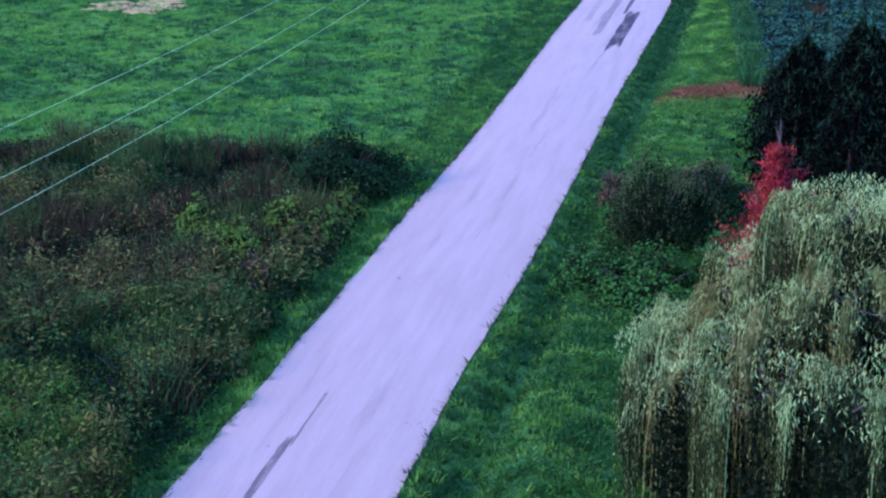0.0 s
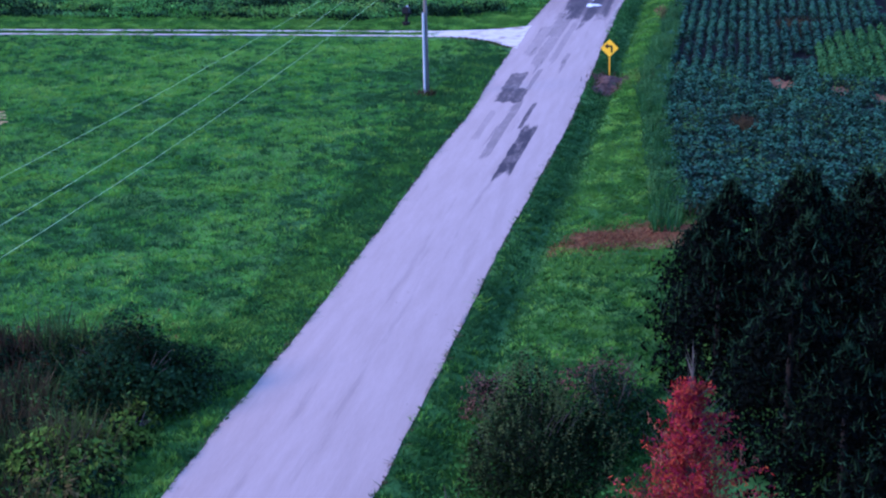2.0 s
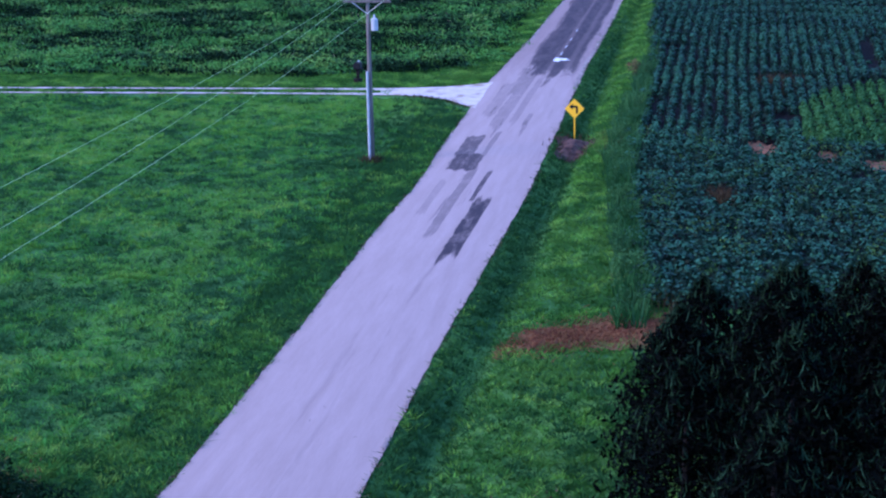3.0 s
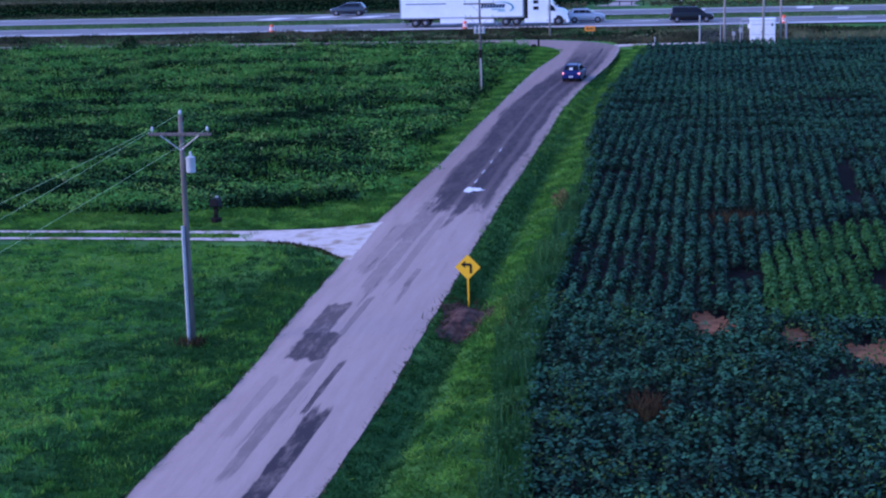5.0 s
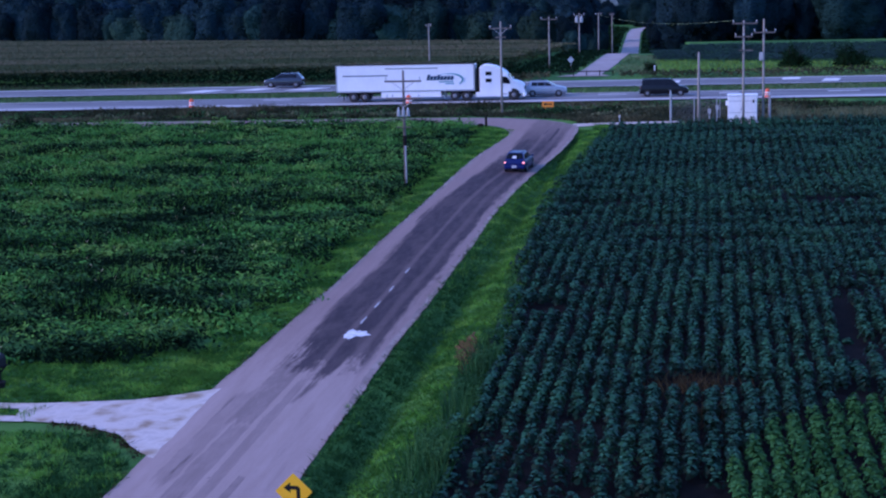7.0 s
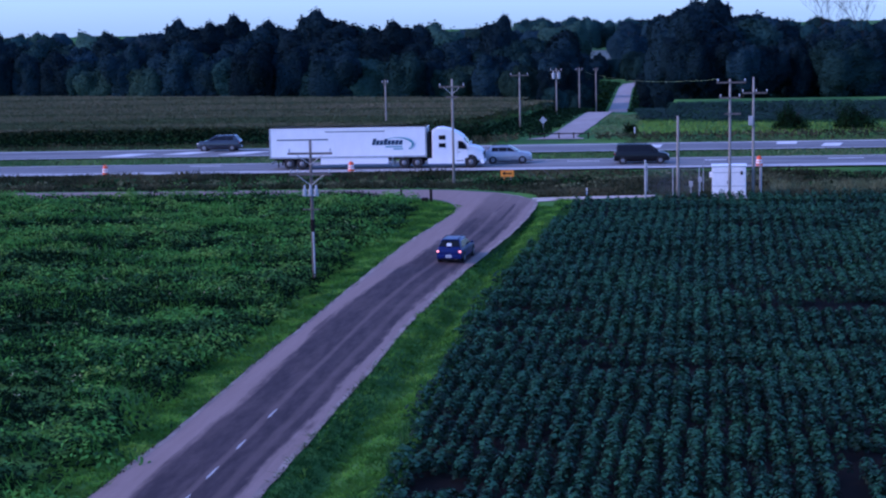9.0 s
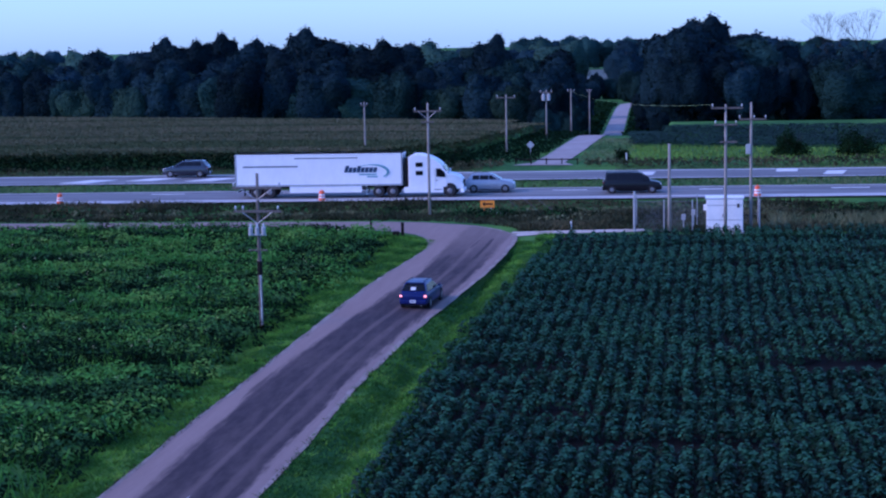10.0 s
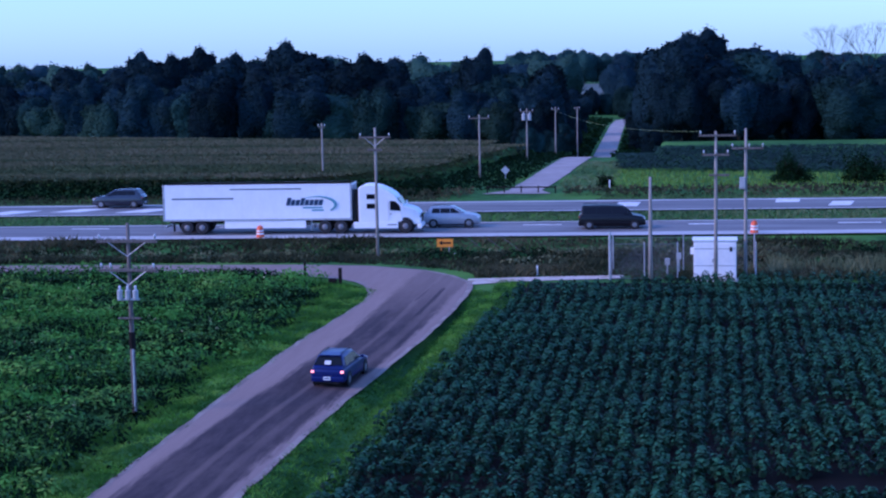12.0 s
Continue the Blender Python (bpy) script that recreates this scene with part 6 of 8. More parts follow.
def bare_tree(x, y, h, seed):
    rnd = random.Random(seed)
    t = thing("bare_tree", base(x, y, 0.1), "leafless grey tree with fine bare branches in the wood", "tree", "bare trees")
    s = Solid()
    s.tube([(0, 0, 0), (0, 0, h * 0.5)], [0.22, 0.14], 8)

    def fork(p, d, ln, r, depth):
        q = p + d * ln
        s.tube([p, p.lerp(q, 0.5) + Vector((rnd.uniform(-0.1, 0.1), rnd.uniform(-0.1, 0.1), 0.1)) * ln * 0.5, q], [r, r * 0.8, r * 0.6], 5, False)
        if depth:
            for _ in range(3):
                nd = (d + Vector((rnd.uniform(-0.8, 0.8), rnd.uniform(-0.8, 0.8), rnd.uniform(-0.1, 0.6)))).normalized()
                fork(q, nd, ln * 0.68, r * 0.55, depth - 1)
    for _ in range(4):
        fork(Vector((0, 0, h * 0.48)), Vector((rnd.uniform(-0.7, 0.7), rnd.uniform(-0.7, 0.7), 1)).normalized(), h * 0.17, 0.07, 4)
    part("branch_crown", s.mesh("branch_crown", True), M_DARKWOOD, t)


bare_tree(36, 280, 21.5, 3)
bare_tree(41.5, 282, 22.0, 4)


def shrub(name, x, y, rx, ry, h, material, label, seed, n=1500, leaf=0.14, group="roadside shrubs", twigs=14, tip=None):
    """A multi-stemmed bush: forked stems inside an uneven dome of leaves."""
    rnd, rng = random.Random(seed), np.random.RandomState(seed)
    t = thing(name, base(x, y, 0.05), label, "shrub", group)
    for i in range(twigs):
        a = rnd.uniform(0, 6.28)
        u = rnd.uniform(0.3, 0.9)
        stem = Solid().tube(limb_points((rnd.uniform(-0.2, 0.2), rnd.uniform(-0.2, 0.2), 0), (rx * u * math.cos(a), ry * u * math.sin(a), h * rnd.uniform(0.6, 0.98)), 0.2, rnd), [0.03, 0.022, 0.014, 0.004], 5, False)
        part("stem", stem.mesh("stem", True), M_BARK, t)
    d = rng.normal(0, 1, (n, 3))
    d /= np.linalg.norm(d, axis=1, keepdims=True)
    d[:, 2] = np.abs(d[:, 2])
    lump = 1 + 0.16 * np.sin(5 * d[:, 0] + seed) + 0.14 * np.sin(6 * d[:, 1] + 2 * seed) + 0.10 * np.sin(9 * d[:, 2] + d[:, 0] * 7)
    # the deeper leaves get a near-black colour as painted inner shade
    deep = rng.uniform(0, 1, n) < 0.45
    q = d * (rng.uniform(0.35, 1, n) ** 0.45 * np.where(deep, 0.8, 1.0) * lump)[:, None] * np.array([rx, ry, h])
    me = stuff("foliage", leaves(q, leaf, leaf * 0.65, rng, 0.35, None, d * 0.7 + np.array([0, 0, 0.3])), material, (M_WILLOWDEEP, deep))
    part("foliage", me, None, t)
    if tip is not None:
        m = n // 26
        e = rng.normal(0, 1, (m, 3)) + np.array([0, 0, 0.7])
        e /= np.linalg.norm(e, axis=1, keepdims=True)
        e[:, 2] = np.abs(e[:, 2])
        foot = e * (1 + 0.16 * np.sin(5 * e[:, :1] + seed)) * np.array([rx, ry, h]) * 0.93
        shoot = e * 0.5 + np.array([0, 0, 0.7]) + rng.normal(0, 0.18, (m, 3))
        far = np.linspace(0, 1, 9)[None, :, None]
        c = (foot[:, None] + shoot[:, None] * far * rng.uniform(0.2, 0.75, (m, 1, 1))).reshape(-1, 3) + rng.normal(0, 0.02, (m * 9, 3))
        part("shoot_spray", stuff("shoot_spray", leaves(c, leaf * 0.8, leaf * 0.28, rng, 0.2), tip), None, t, "upright olive-green shoot tips")
    return t


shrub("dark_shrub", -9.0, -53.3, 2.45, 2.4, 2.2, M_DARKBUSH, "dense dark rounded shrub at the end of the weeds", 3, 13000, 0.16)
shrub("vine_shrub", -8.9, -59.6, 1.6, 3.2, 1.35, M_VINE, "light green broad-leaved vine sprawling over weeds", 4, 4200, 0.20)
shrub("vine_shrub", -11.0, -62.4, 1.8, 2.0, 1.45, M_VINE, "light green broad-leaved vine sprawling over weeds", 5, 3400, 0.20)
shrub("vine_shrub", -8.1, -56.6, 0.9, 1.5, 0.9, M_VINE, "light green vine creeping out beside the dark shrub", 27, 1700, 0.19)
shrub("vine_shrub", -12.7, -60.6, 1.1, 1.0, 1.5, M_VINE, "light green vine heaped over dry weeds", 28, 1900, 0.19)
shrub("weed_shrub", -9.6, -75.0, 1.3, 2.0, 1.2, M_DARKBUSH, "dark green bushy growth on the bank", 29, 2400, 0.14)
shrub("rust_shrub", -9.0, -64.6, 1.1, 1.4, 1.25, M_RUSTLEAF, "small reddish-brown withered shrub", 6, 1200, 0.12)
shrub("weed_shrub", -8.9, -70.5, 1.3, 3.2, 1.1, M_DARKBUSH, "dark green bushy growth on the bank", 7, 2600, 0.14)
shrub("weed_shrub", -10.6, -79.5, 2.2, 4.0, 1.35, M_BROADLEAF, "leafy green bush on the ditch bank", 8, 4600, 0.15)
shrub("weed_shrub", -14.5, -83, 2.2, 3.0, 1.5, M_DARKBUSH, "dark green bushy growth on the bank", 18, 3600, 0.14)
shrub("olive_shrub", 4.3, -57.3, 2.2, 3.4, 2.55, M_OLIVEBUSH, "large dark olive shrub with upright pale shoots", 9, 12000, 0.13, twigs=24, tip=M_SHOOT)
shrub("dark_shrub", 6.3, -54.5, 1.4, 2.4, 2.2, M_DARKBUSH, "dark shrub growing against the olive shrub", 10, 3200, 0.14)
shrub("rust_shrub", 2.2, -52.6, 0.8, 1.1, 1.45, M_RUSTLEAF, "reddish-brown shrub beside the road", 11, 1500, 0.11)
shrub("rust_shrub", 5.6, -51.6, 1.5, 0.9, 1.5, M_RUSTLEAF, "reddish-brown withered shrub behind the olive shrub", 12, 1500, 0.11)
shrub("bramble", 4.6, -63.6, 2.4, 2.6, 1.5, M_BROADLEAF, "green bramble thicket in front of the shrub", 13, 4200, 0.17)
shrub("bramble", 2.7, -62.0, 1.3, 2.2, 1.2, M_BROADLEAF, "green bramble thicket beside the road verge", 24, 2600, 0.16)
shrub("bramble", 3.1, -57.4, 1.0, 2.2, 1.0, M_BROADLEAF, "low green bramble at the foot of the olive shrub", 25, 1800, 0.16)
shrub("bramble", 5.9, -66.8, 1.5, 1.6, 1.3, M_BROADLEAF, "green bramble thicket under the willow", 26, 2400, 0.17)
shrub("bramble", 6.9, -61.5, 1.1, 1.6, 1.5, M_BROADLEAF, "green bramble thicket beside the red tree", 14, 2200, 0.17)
shrub("hedge_bush", 23.6, 168.5, 2.1, 1.8, 2.7, M_DARKBUSH, "round dark bush beyond the highway", 15, 3800, 0.24, "far bushes")
shrub("hedge_bush", 30.6, 168.5, 2.5, 2.0, 2.8, M_DARKBUSH, "round dark bush beyond the highway", 16, 4600, 0.24, "far bushes")
shrub("hedge_bush", 5.9, 163.5, 0.9, 0.9, 1.5, M_DARKBUSH, "small dark bush beside the far lane", 17, 700, 0.25, "far bushes")
shrub("hedge_bush", -12.0, 166, 1.6, 1.2, 1.6, M_DARKBUSH, "dark scrub at the corner of the corn", 19, 1000, 0.25, "far bushes")
shrub("meadow_bush", -51.8, 105.4, 1.7, 1.0, 1.5, M_DARKBUSH, "low dark bush at the meadow edge", 20, 1600, 0.18)


def cedar(x, y, h, r, seed):
    """Dense evergreen: ragged tiers of drooping dark sprays round a straight trunk."""
    rng = np.random.RandomState(seed)
    t = thing("evergreen_tree", base(x, y, 0.05), "very dark dense evergreen tree in a close row", "tree", "evergreen row")
    part("trunk", Solid().tube([(0, 0, 0), (0, 0, h * 0.5), (0, 0, h * 0.97)], [0.16, 0.10, 0.015], 8).mesh("trunk", True), M_DARKWOOD, t)
    n = int(6500 * h / 6)
    u = rng.uniform(0, 1, n) ** 1.25
    a = rng.uniform(0, 6.28, n)
    tier = 1 + 0.20 * np.sin(u * 46 + 3 * a) + 0.16 * np.sin(5 * a + seed) + 0.12 * np.sin(u * 17 + 2 * a + seed)
    rad = r * np.minimum(1, (1 - u) * 1.75) ** 0.9 * tier * rng.uniform(0.6, 1.08, n)
    c = np.stack([rad * np.cos(a), rad * np.sin(a), 0.05 + u * h], -1)
    # sprays are near black for the row's shade, outer tips greener as if lit
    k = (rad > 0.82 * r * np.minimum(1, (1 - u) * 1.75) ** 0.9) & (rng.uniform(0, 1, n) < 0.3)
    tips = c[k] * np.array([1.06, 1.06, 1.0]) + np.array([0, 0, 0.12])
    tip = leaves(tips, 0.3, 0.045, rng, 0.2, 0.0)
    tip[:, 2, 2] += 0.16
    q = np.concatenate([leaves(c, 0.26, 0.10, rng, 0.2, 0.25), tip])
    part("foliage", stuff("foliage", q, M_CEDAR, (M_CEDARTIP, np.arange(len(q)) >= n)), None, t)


for i, (x, y, h, r) in enumerate(((8.9, -46.0, 5.0, 1.75), (9.4, -41.5, 4.6, 1.7), (11.6, -46.6, 6.6, 2.0), (12.2, -42.2, 5.4, 2.0), (14.6, -46.4, 6.9, 2.0), (15.4, -42.0, 6.0, 2.0),
                                  (9.2, -50.3, 5.0, 1.7), (11.8, -51.0, 6.2, 2.0), (14.9, -51.2, 6.6, 2.0), (18, -45, 7.2, 2.2), (18.2, -50, 7.2, 2.2), (8.7, -38.2, 2.5, 1.1), (11.4, -37.8, 3.4, 1.6), (14.4, -37.8, 4.2, 1.8), (17.5, -39.0, 5.0, 2.0), (11.3, -55.5, 5.6, 2.0), (14.4, -56.0, 6.2, 2.2), (17.6, -55.5, 6.6, 2.2), (12.6, -60.0, 5.4, 2.0), (15.6, -60.5, 6.0, 2.2), (13.4, -64.5, 5.0, 2.0), (16.4, -65.5, 5.6, 2.2))):
    cedar(x, y, h * 0.93, r * 0.97, 100 + i)


def red_tree(x, y, h, r):
    rng, rnd = np.random.RandomState(55), random.Random(55)
    t = thing("red_maple", base(x, y, 0.05), "slim conical young tree in full red autumn leaf", "tree")
    s = Solid().tube([(0, 0, 0), (0.05, 0, h * 0.5), (0, 0, h * 1.02)], [0.09, 0.06, 0.01], 8)
    part("trunk", s.mesh("trunk", True), M_BARK, t)
    for i in range(26):
        u = rnd.uniform(0.15, 0.95)
        a = rnd.uniform(0, 6.28)
        q = r * (1 - u) ** 0.6
        twig = Solid().tube([(0, 0, h * u), (q * 0.5 * math.cos(a), q * 0.5 * math.sin(a), h * u + q * 0.4), (q * math.cos(a), q * math.sin(a), h * u + q * 0.9)], [0.02, 0.012, 0.004], 5, False)
        part("branch", twig.mesh("branch", True), M_BARK, t)
    for i in range(9):
        a, u = rnd.uniform(0, 6.28), rnd.uniform(0.86, 0.98)
        twig = Solid().tube([(0, 0, h * u), (0.10 * math.cos(a), 0.10 * math.sin(a), h * u + 0.2), (0.2 * math.cos(a), 0.2 * math.sin(a), h * u + rnd.uniform(0.3, 0.6))], [0.009, 0.006, 0.002], 5, False)
        part("branch", twig.mesh("branch", True), M_BARK, t)
    # feathery sprays that rise outwards from the stem
    m, per = 620, 26
    u = rng.uniform(0.04, 0.93, m) ** 1.3
    a = rng.uniform(0, 6.28, m)
    reach = r * 1.2 * (1 - u) ** 0.8 * rng.uniform(0.4, 1.2, m) * (1 + 0.3 * np.sin(3 * a + 1.0))
    U, A, Q = (np.repeat(v, per) for v in (u, a, reach))
    f = rng.uniform(0.25, 1.0, m * per)
    c = np.stack([Q * f * np.cos(A), Q * f * np.sin(A), U * h * 0.96 + Q * f * 0.55 - 0.25 * f * f], -1) + rng.normal(0, 0.055, (m * per, 3))
    q = leaves(c, 0.15, 0.04, rng, 0.2, 0.35)
    part("crown", stuff("crown", q, M_RED, (M_ORANGELEAF, (np.repeat(rng.uniform(0, 1, m) + 0.5 * (u < 0.2), per) > 0.92))), None, t)


red_tree(8.85, -63.3, 6.2, 1.75)
shrub("rust_shrub", 7.7, -65.2, 0.9, 1.2, 2.0, M_RUSTLEAF, "dry rust-coloured shrub at the foot of the red tree", 23, 1700, 0.11)


def willow(x, y):
    """Weeping willow: forked limbs, a lumpy dome, and hanging strands of narrow leaves."""
    rng, rnd = np.random.RandomState(66), random.Random(66)
    t = thing("weeping_willow", base(x, y, 0.05), "weeping willow with silvery green curtains of hanging strands", "tree")
    domes = [(-4.75, 5.5, 4.9, 1.15), (-4.2, 5.8, 5.25, 1.4), (-3.3, 5.4, 5.6, 1.4), (-2.6, 5.4, 6.4, 1.4), (-1.8, 5.2, 7.4, 1.6), (-0.9, 3.8, 8.6, 1.9), (-0.3, 3.2, 9.5, 2.0), (0.7, 1.4, 9.75, 2.3), (-2.5, 1.4, 6.6, 1.5),
             (-1.1, 0.4, 7.9, 1.6), (-0.2, -0.6, 8.6, 1.8), (-1.6, -2.6, 7.4, 1.4), (-0.2, -3.6, 7.6, 1.5), (-3.8, 1.6, 5.4, 1.3), (2.3, 2.0, 10.0, 2.5), (3.2, -1.5, 9.5, 2.5), (1.6, -3.4, 8.4, 1.9), (-3.4, 3.6, 5.2, 1.3)]
    s = Solid().tube([(1.2, 0.2, -0.1), (1.0, 0.1, 1.6), (0.7, 0, 3.2)], [0.5, 0.38, 0.3], 10)
    for dx, dy, dz, r in domes:
        s.tube(limb_points((0.7, 0, 2.8), (dx, dy, dz - 0.5), 0.5, rnd), [0.16, 0.10, 0.06, 0.02], 7, False)
        for _ in range(2):
            a = rnd.uniform(0, 6.28)
            e = (dx + r * 0.8 * math.cos(a), dy + r * 0.8 * math.sin(a), dz - 0.5 * r * rnd.uniform(0.4, 0.9))
            s.tube(limb_points((dx, dy, dz - 0.9), e, 0.3, rnd), [0.026, 0.02, 0.014, 0.005], 5, False)
    part("trunk", s.mesh("trunk", True), M_BARK, t)
    quads, strands = ([], [], []), ([], [], [])

    def ribbon(c, w):
        """A thin continuous withe along the points c."""
        d = c[1:] - c[:-1]
        side = np.cross(d, rng.normal(0, 1, 3))
        side *= w / (np.linalg.norm(side, axis=1, keepdims=True) + 1e-9)
        return np.stack([c[:-1] - side, c[:-1] + side, c[1:] + side, c[1:] - side], 1)

    def hang(c, share):
        """Sort leaves into silvery, shade-coloured and yellowing ones; share gives the odds of each."""
        pick = rng.uniform(0, 1, len(c))
        kind = (pick[:, None] > np.cumsum(share, 1)).sum(1)
        for k in range(3):
            if (kind == k).any():
                quads[k].append(leaves(c[kind == k], 0.13, 0.015, rng, 0.1, 0.80))

    for dx, dy, dz, r in domes:
        m = int((120 * r * r / 4 + 150) * (0.9 if dy < 0.5 else 1.0))
        bundles = [(rnd.uniform(0, 6.28), math.sqrt(rnd.uniform(0.02, 1)), rnd.uniform(0, 0.6), rnd.random()) for _ in range(int(4 + 2 * r))]
        for _ in range(m):
            a, q, drop, kind = rnd.choice(bundles)
            px, py = dx + r * q * math.cos(a) + rnd.gauss(0, 0.10), dy + r * q * math.sin(a) + rnd.gauss(0, 0.10)
            pz = dz - 0.42 * r * q ** 2.2 - drop + rnd.uniform(-0.2, 0.2)
            ln = (rnd.uniform(0.8, 2.4) if rnd.random() < 0.78 else rnd.uniform(2.4, 5.0)) * (0.5 + 0.7 * q)
            ln = min(ln * (0.8 if dy < 0.5 else 1.0), pz - 0.4)
            out = rnd.uniform(0.05, 0.22) if rnd.random() < 0.6 else rnd.uniform(0.22, 0.55)
            k = max(5, int(ln / 0.058))
            v = np.linspace(0, 1, k)
            # up and over the dome first, then straight down
            spread = out * (1 - np.exp(-v * 4.5))
            sway = 0.06 * v
            c = np.stack([px + math.cos(a) * spread + sway * math.sin(a * 5 + q * 9), py + math.sin(a) * spread + sway * math.cos(a * 4), pz + 0.30 * out * np.sin(np.clip(v * 9, 0, 3.14)) - ln * v ** (1 + 0.5 * out)], -1)
            strands[2 if kind > 0.80 else (0 if rnd.random() < 0.15 else 1)].append(ribbon(c[::4], 0.008))
            c = np.repeat(c, 2, 0) + rng.normal(0, 0.022, (2 * k, 3))
            # light on the dome tops and shade below are put into leaf colour
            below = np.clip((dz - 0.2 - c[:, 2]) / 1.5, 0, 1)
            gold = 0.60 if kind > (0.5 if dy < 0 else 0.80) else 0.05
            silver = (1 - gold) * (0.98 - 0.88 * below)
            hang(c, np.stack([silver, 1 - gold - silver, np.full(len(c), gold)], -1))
    for dx, dy, dz, r in domes:
        n = int((600 if dy > 5 else 330 if dy > 0 else 190) * r * r)
        a2, q2 = rng.uniform(0, 6.28, n), np.sqrt(rng.uniform(0, 1, n))
        c = np.stack([dx + r * q2 * np.cos(a2), dy + r * q2 * np.sin(a2), dz - 0.42 * r * q2 ** 2.2 - rng.uniform(0, 0.35, n)], -1)
        quads[0].append(leaves(c, 0.14, 0.018, rng, 0.2, 0.55))
    # dark leaves fill the inside and carry its shade in their colour
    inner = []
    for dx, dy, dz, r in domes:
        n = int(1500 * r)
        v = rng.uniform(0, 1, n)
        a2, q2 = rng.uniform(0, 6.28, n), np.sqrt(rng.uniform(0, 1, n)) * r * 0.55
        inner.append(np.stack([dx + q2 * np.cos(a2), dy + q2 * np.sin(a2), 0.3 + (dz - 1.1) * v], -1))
    part("inner_foliage", stuff("inner_foliage", leaves(np.concatenate(inner), 0.2, 0.09, rng, 0.1, 0.5), M_WILLOWDEEP), None, t, "inner leaves with the crown's shade put into their colour")
    for q, w, mt, lb in zip(quads, strands, (M_WILLOW, M_WILLOWDARK, M_WILLOWGOLD), ("silvery green hanging leaves", "hanging leaves with shade put into their dull green", "yellowing hanging leaves")):
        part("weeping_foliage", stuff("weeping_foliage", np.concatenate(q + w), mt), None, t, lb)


willow(11.2, -83.4)


# ---------------------------------------------------------------- roadside things
def drum(x, y):
    t = thing("traffic_barrel", base(x, y, -0.02), "orange traffic barrel with white reflective bands on the highway shoulder", "traffic barrel", "traffic barrels")
    part("base_ring", Solid().tube([(0, 0, 0), (0, 0, 0.09)], [0.36, 0.33], 18).mesh("base_ring"), M_RUBBER, t, "black rubber base ring")
    zs = [0.08, 0.30, 0.31, 0.52, 0.53, 0.72, 0.73, 0.92, 0.98]
    rs = [0.30, 0.285, 0.275, 0.265, 0.255, 0.245, 0.235, 0.225, 0.12]
    part("drum", Solid().tube([(0, 0, z) for z in zs], rs, 20).mesh("drum", True), M_BARREL, t)
    for z, r in ((0.41, 0.272), (0.62, 0.252)):
        part("band", Solid().tube([(0, 0, z - 0.06), (0, 0, z + 0.06)], r + 0.006, 20, False).mesh("band"), M_WHITE, t, "white reflective band")
    part("handle", Solid().tube([(-0.07, 0, 0.97), (-0.05, 0, 1.05), (0.05, 0, 1.05), (0.07, 0, 0.97)], 0.018, 6).mesh("handle"), M_BARREL, t)


for x, y in ((-17.6, 124.1), (19.0, 126.1), (-40.5, 122.6)):
    drum(x, y)


def orange_sign(x, y):
    t = thing("arrow_sign", base(x, y), "orange rectangular road-work sign with a black arrow", "road sign")
    for d in (-0.28, 0.28):
        part("post", Solid().box((d, 0.03, 0.45), (0.06, 0.04, 0.95)).mesh("post"), M_ORANGE if d < 0 else M_GALV, t)
    part("panel", Solid().box((0, 0, 1.12), (1.15, 0.02, 0.58), bevel=0.006).mesh("panel"), M_ORANGE, t)
    sh = [(-0.44, 0), (-0.2, 0.17), (-0.2, 0.06), (0.42, 0.06), (0.42, -0.06), (-0.2, -0.06), (-0.2, -0.17)]
    v = [(a, yy, 1.12 + b) for yy in (-0.018, -0.012) for a, b in sh]
    n = len(sh)
    part("arrow", mesh_from("arrow", v, [tuple(range(n)), tuple(reversed(range(n, 2 * n)))] + [(i, i + n, (i + 1) % n + n, (i + 1) % n) for i in range(n)]), M_BLACK, t, "black arrow")


orange_sign(-2.55, 118.0)


def mailbox(x, y):
    t = thing("mailbox", base(x, y), "large black mailbox on a stout dark wooden post beside the drive", "mailbox")
    part("post", Solid().box((0, 0, 0.5), (0.2, 0.2, 1.0), bevel=0.015).mesh("post"), M_DARKWOOD, t)
    part("shelf", Solid().box((0.06, 0, 0.98), (0.62, 0.5, 0.05), bevel=0.01).mesh("shelf"), M_DARKWOOD, t)
    prof = [(-0.24, 0), (0.24, 0), (0.24, 0.24)] + [(0.24 * math.cos(a), 0.24 + 0.2 * math.sin(a)) for a in np.linspace(0.3, math.pi - 0.3, 8)] + [(-0.24, 0.24)]
    v = [(a, yy, 1.005 + b) for yy in (-0.32, 0.32) for a, b in prof]
    n = len(prof)
    part("box", mesh_from("box", v, [tuple(range(n)), tuple(reversed(range(n, 2 * n)))] + [(i, i + n, (i + 1) % n + n, (i + 1) % n) for i in range(n)]), M_BLACK, t)
    part("door", Solid().box((0, -0.33, 1.2), (0.42, 0.02, 0.36), bevel=0.01).mesh("door"), M_BLACK, t)
    part("flag", Solid().box((0.12, -0.1, 1.5), (0.16, 0.02, 0.1), bevel=0.008).mesh("flag"), M_GALV, t, "small pale flag")
    part("brace", Solid().tube([(0.0, 0, 0.55), (0.34, 0, 0.97)], 0.04, 6).mesh("brace"), M_DARKWOOD, t)
    part("planter", Solid().tube([(0, 0, 0), (0, 0, 0.06), (0, 0, 0.34)], [0.22, 0.25, 0.3], 14).mesh("planter"), M_DARKWOOD, t, "dark round planter at the foot")


mailbox(-14.45, 15.0)


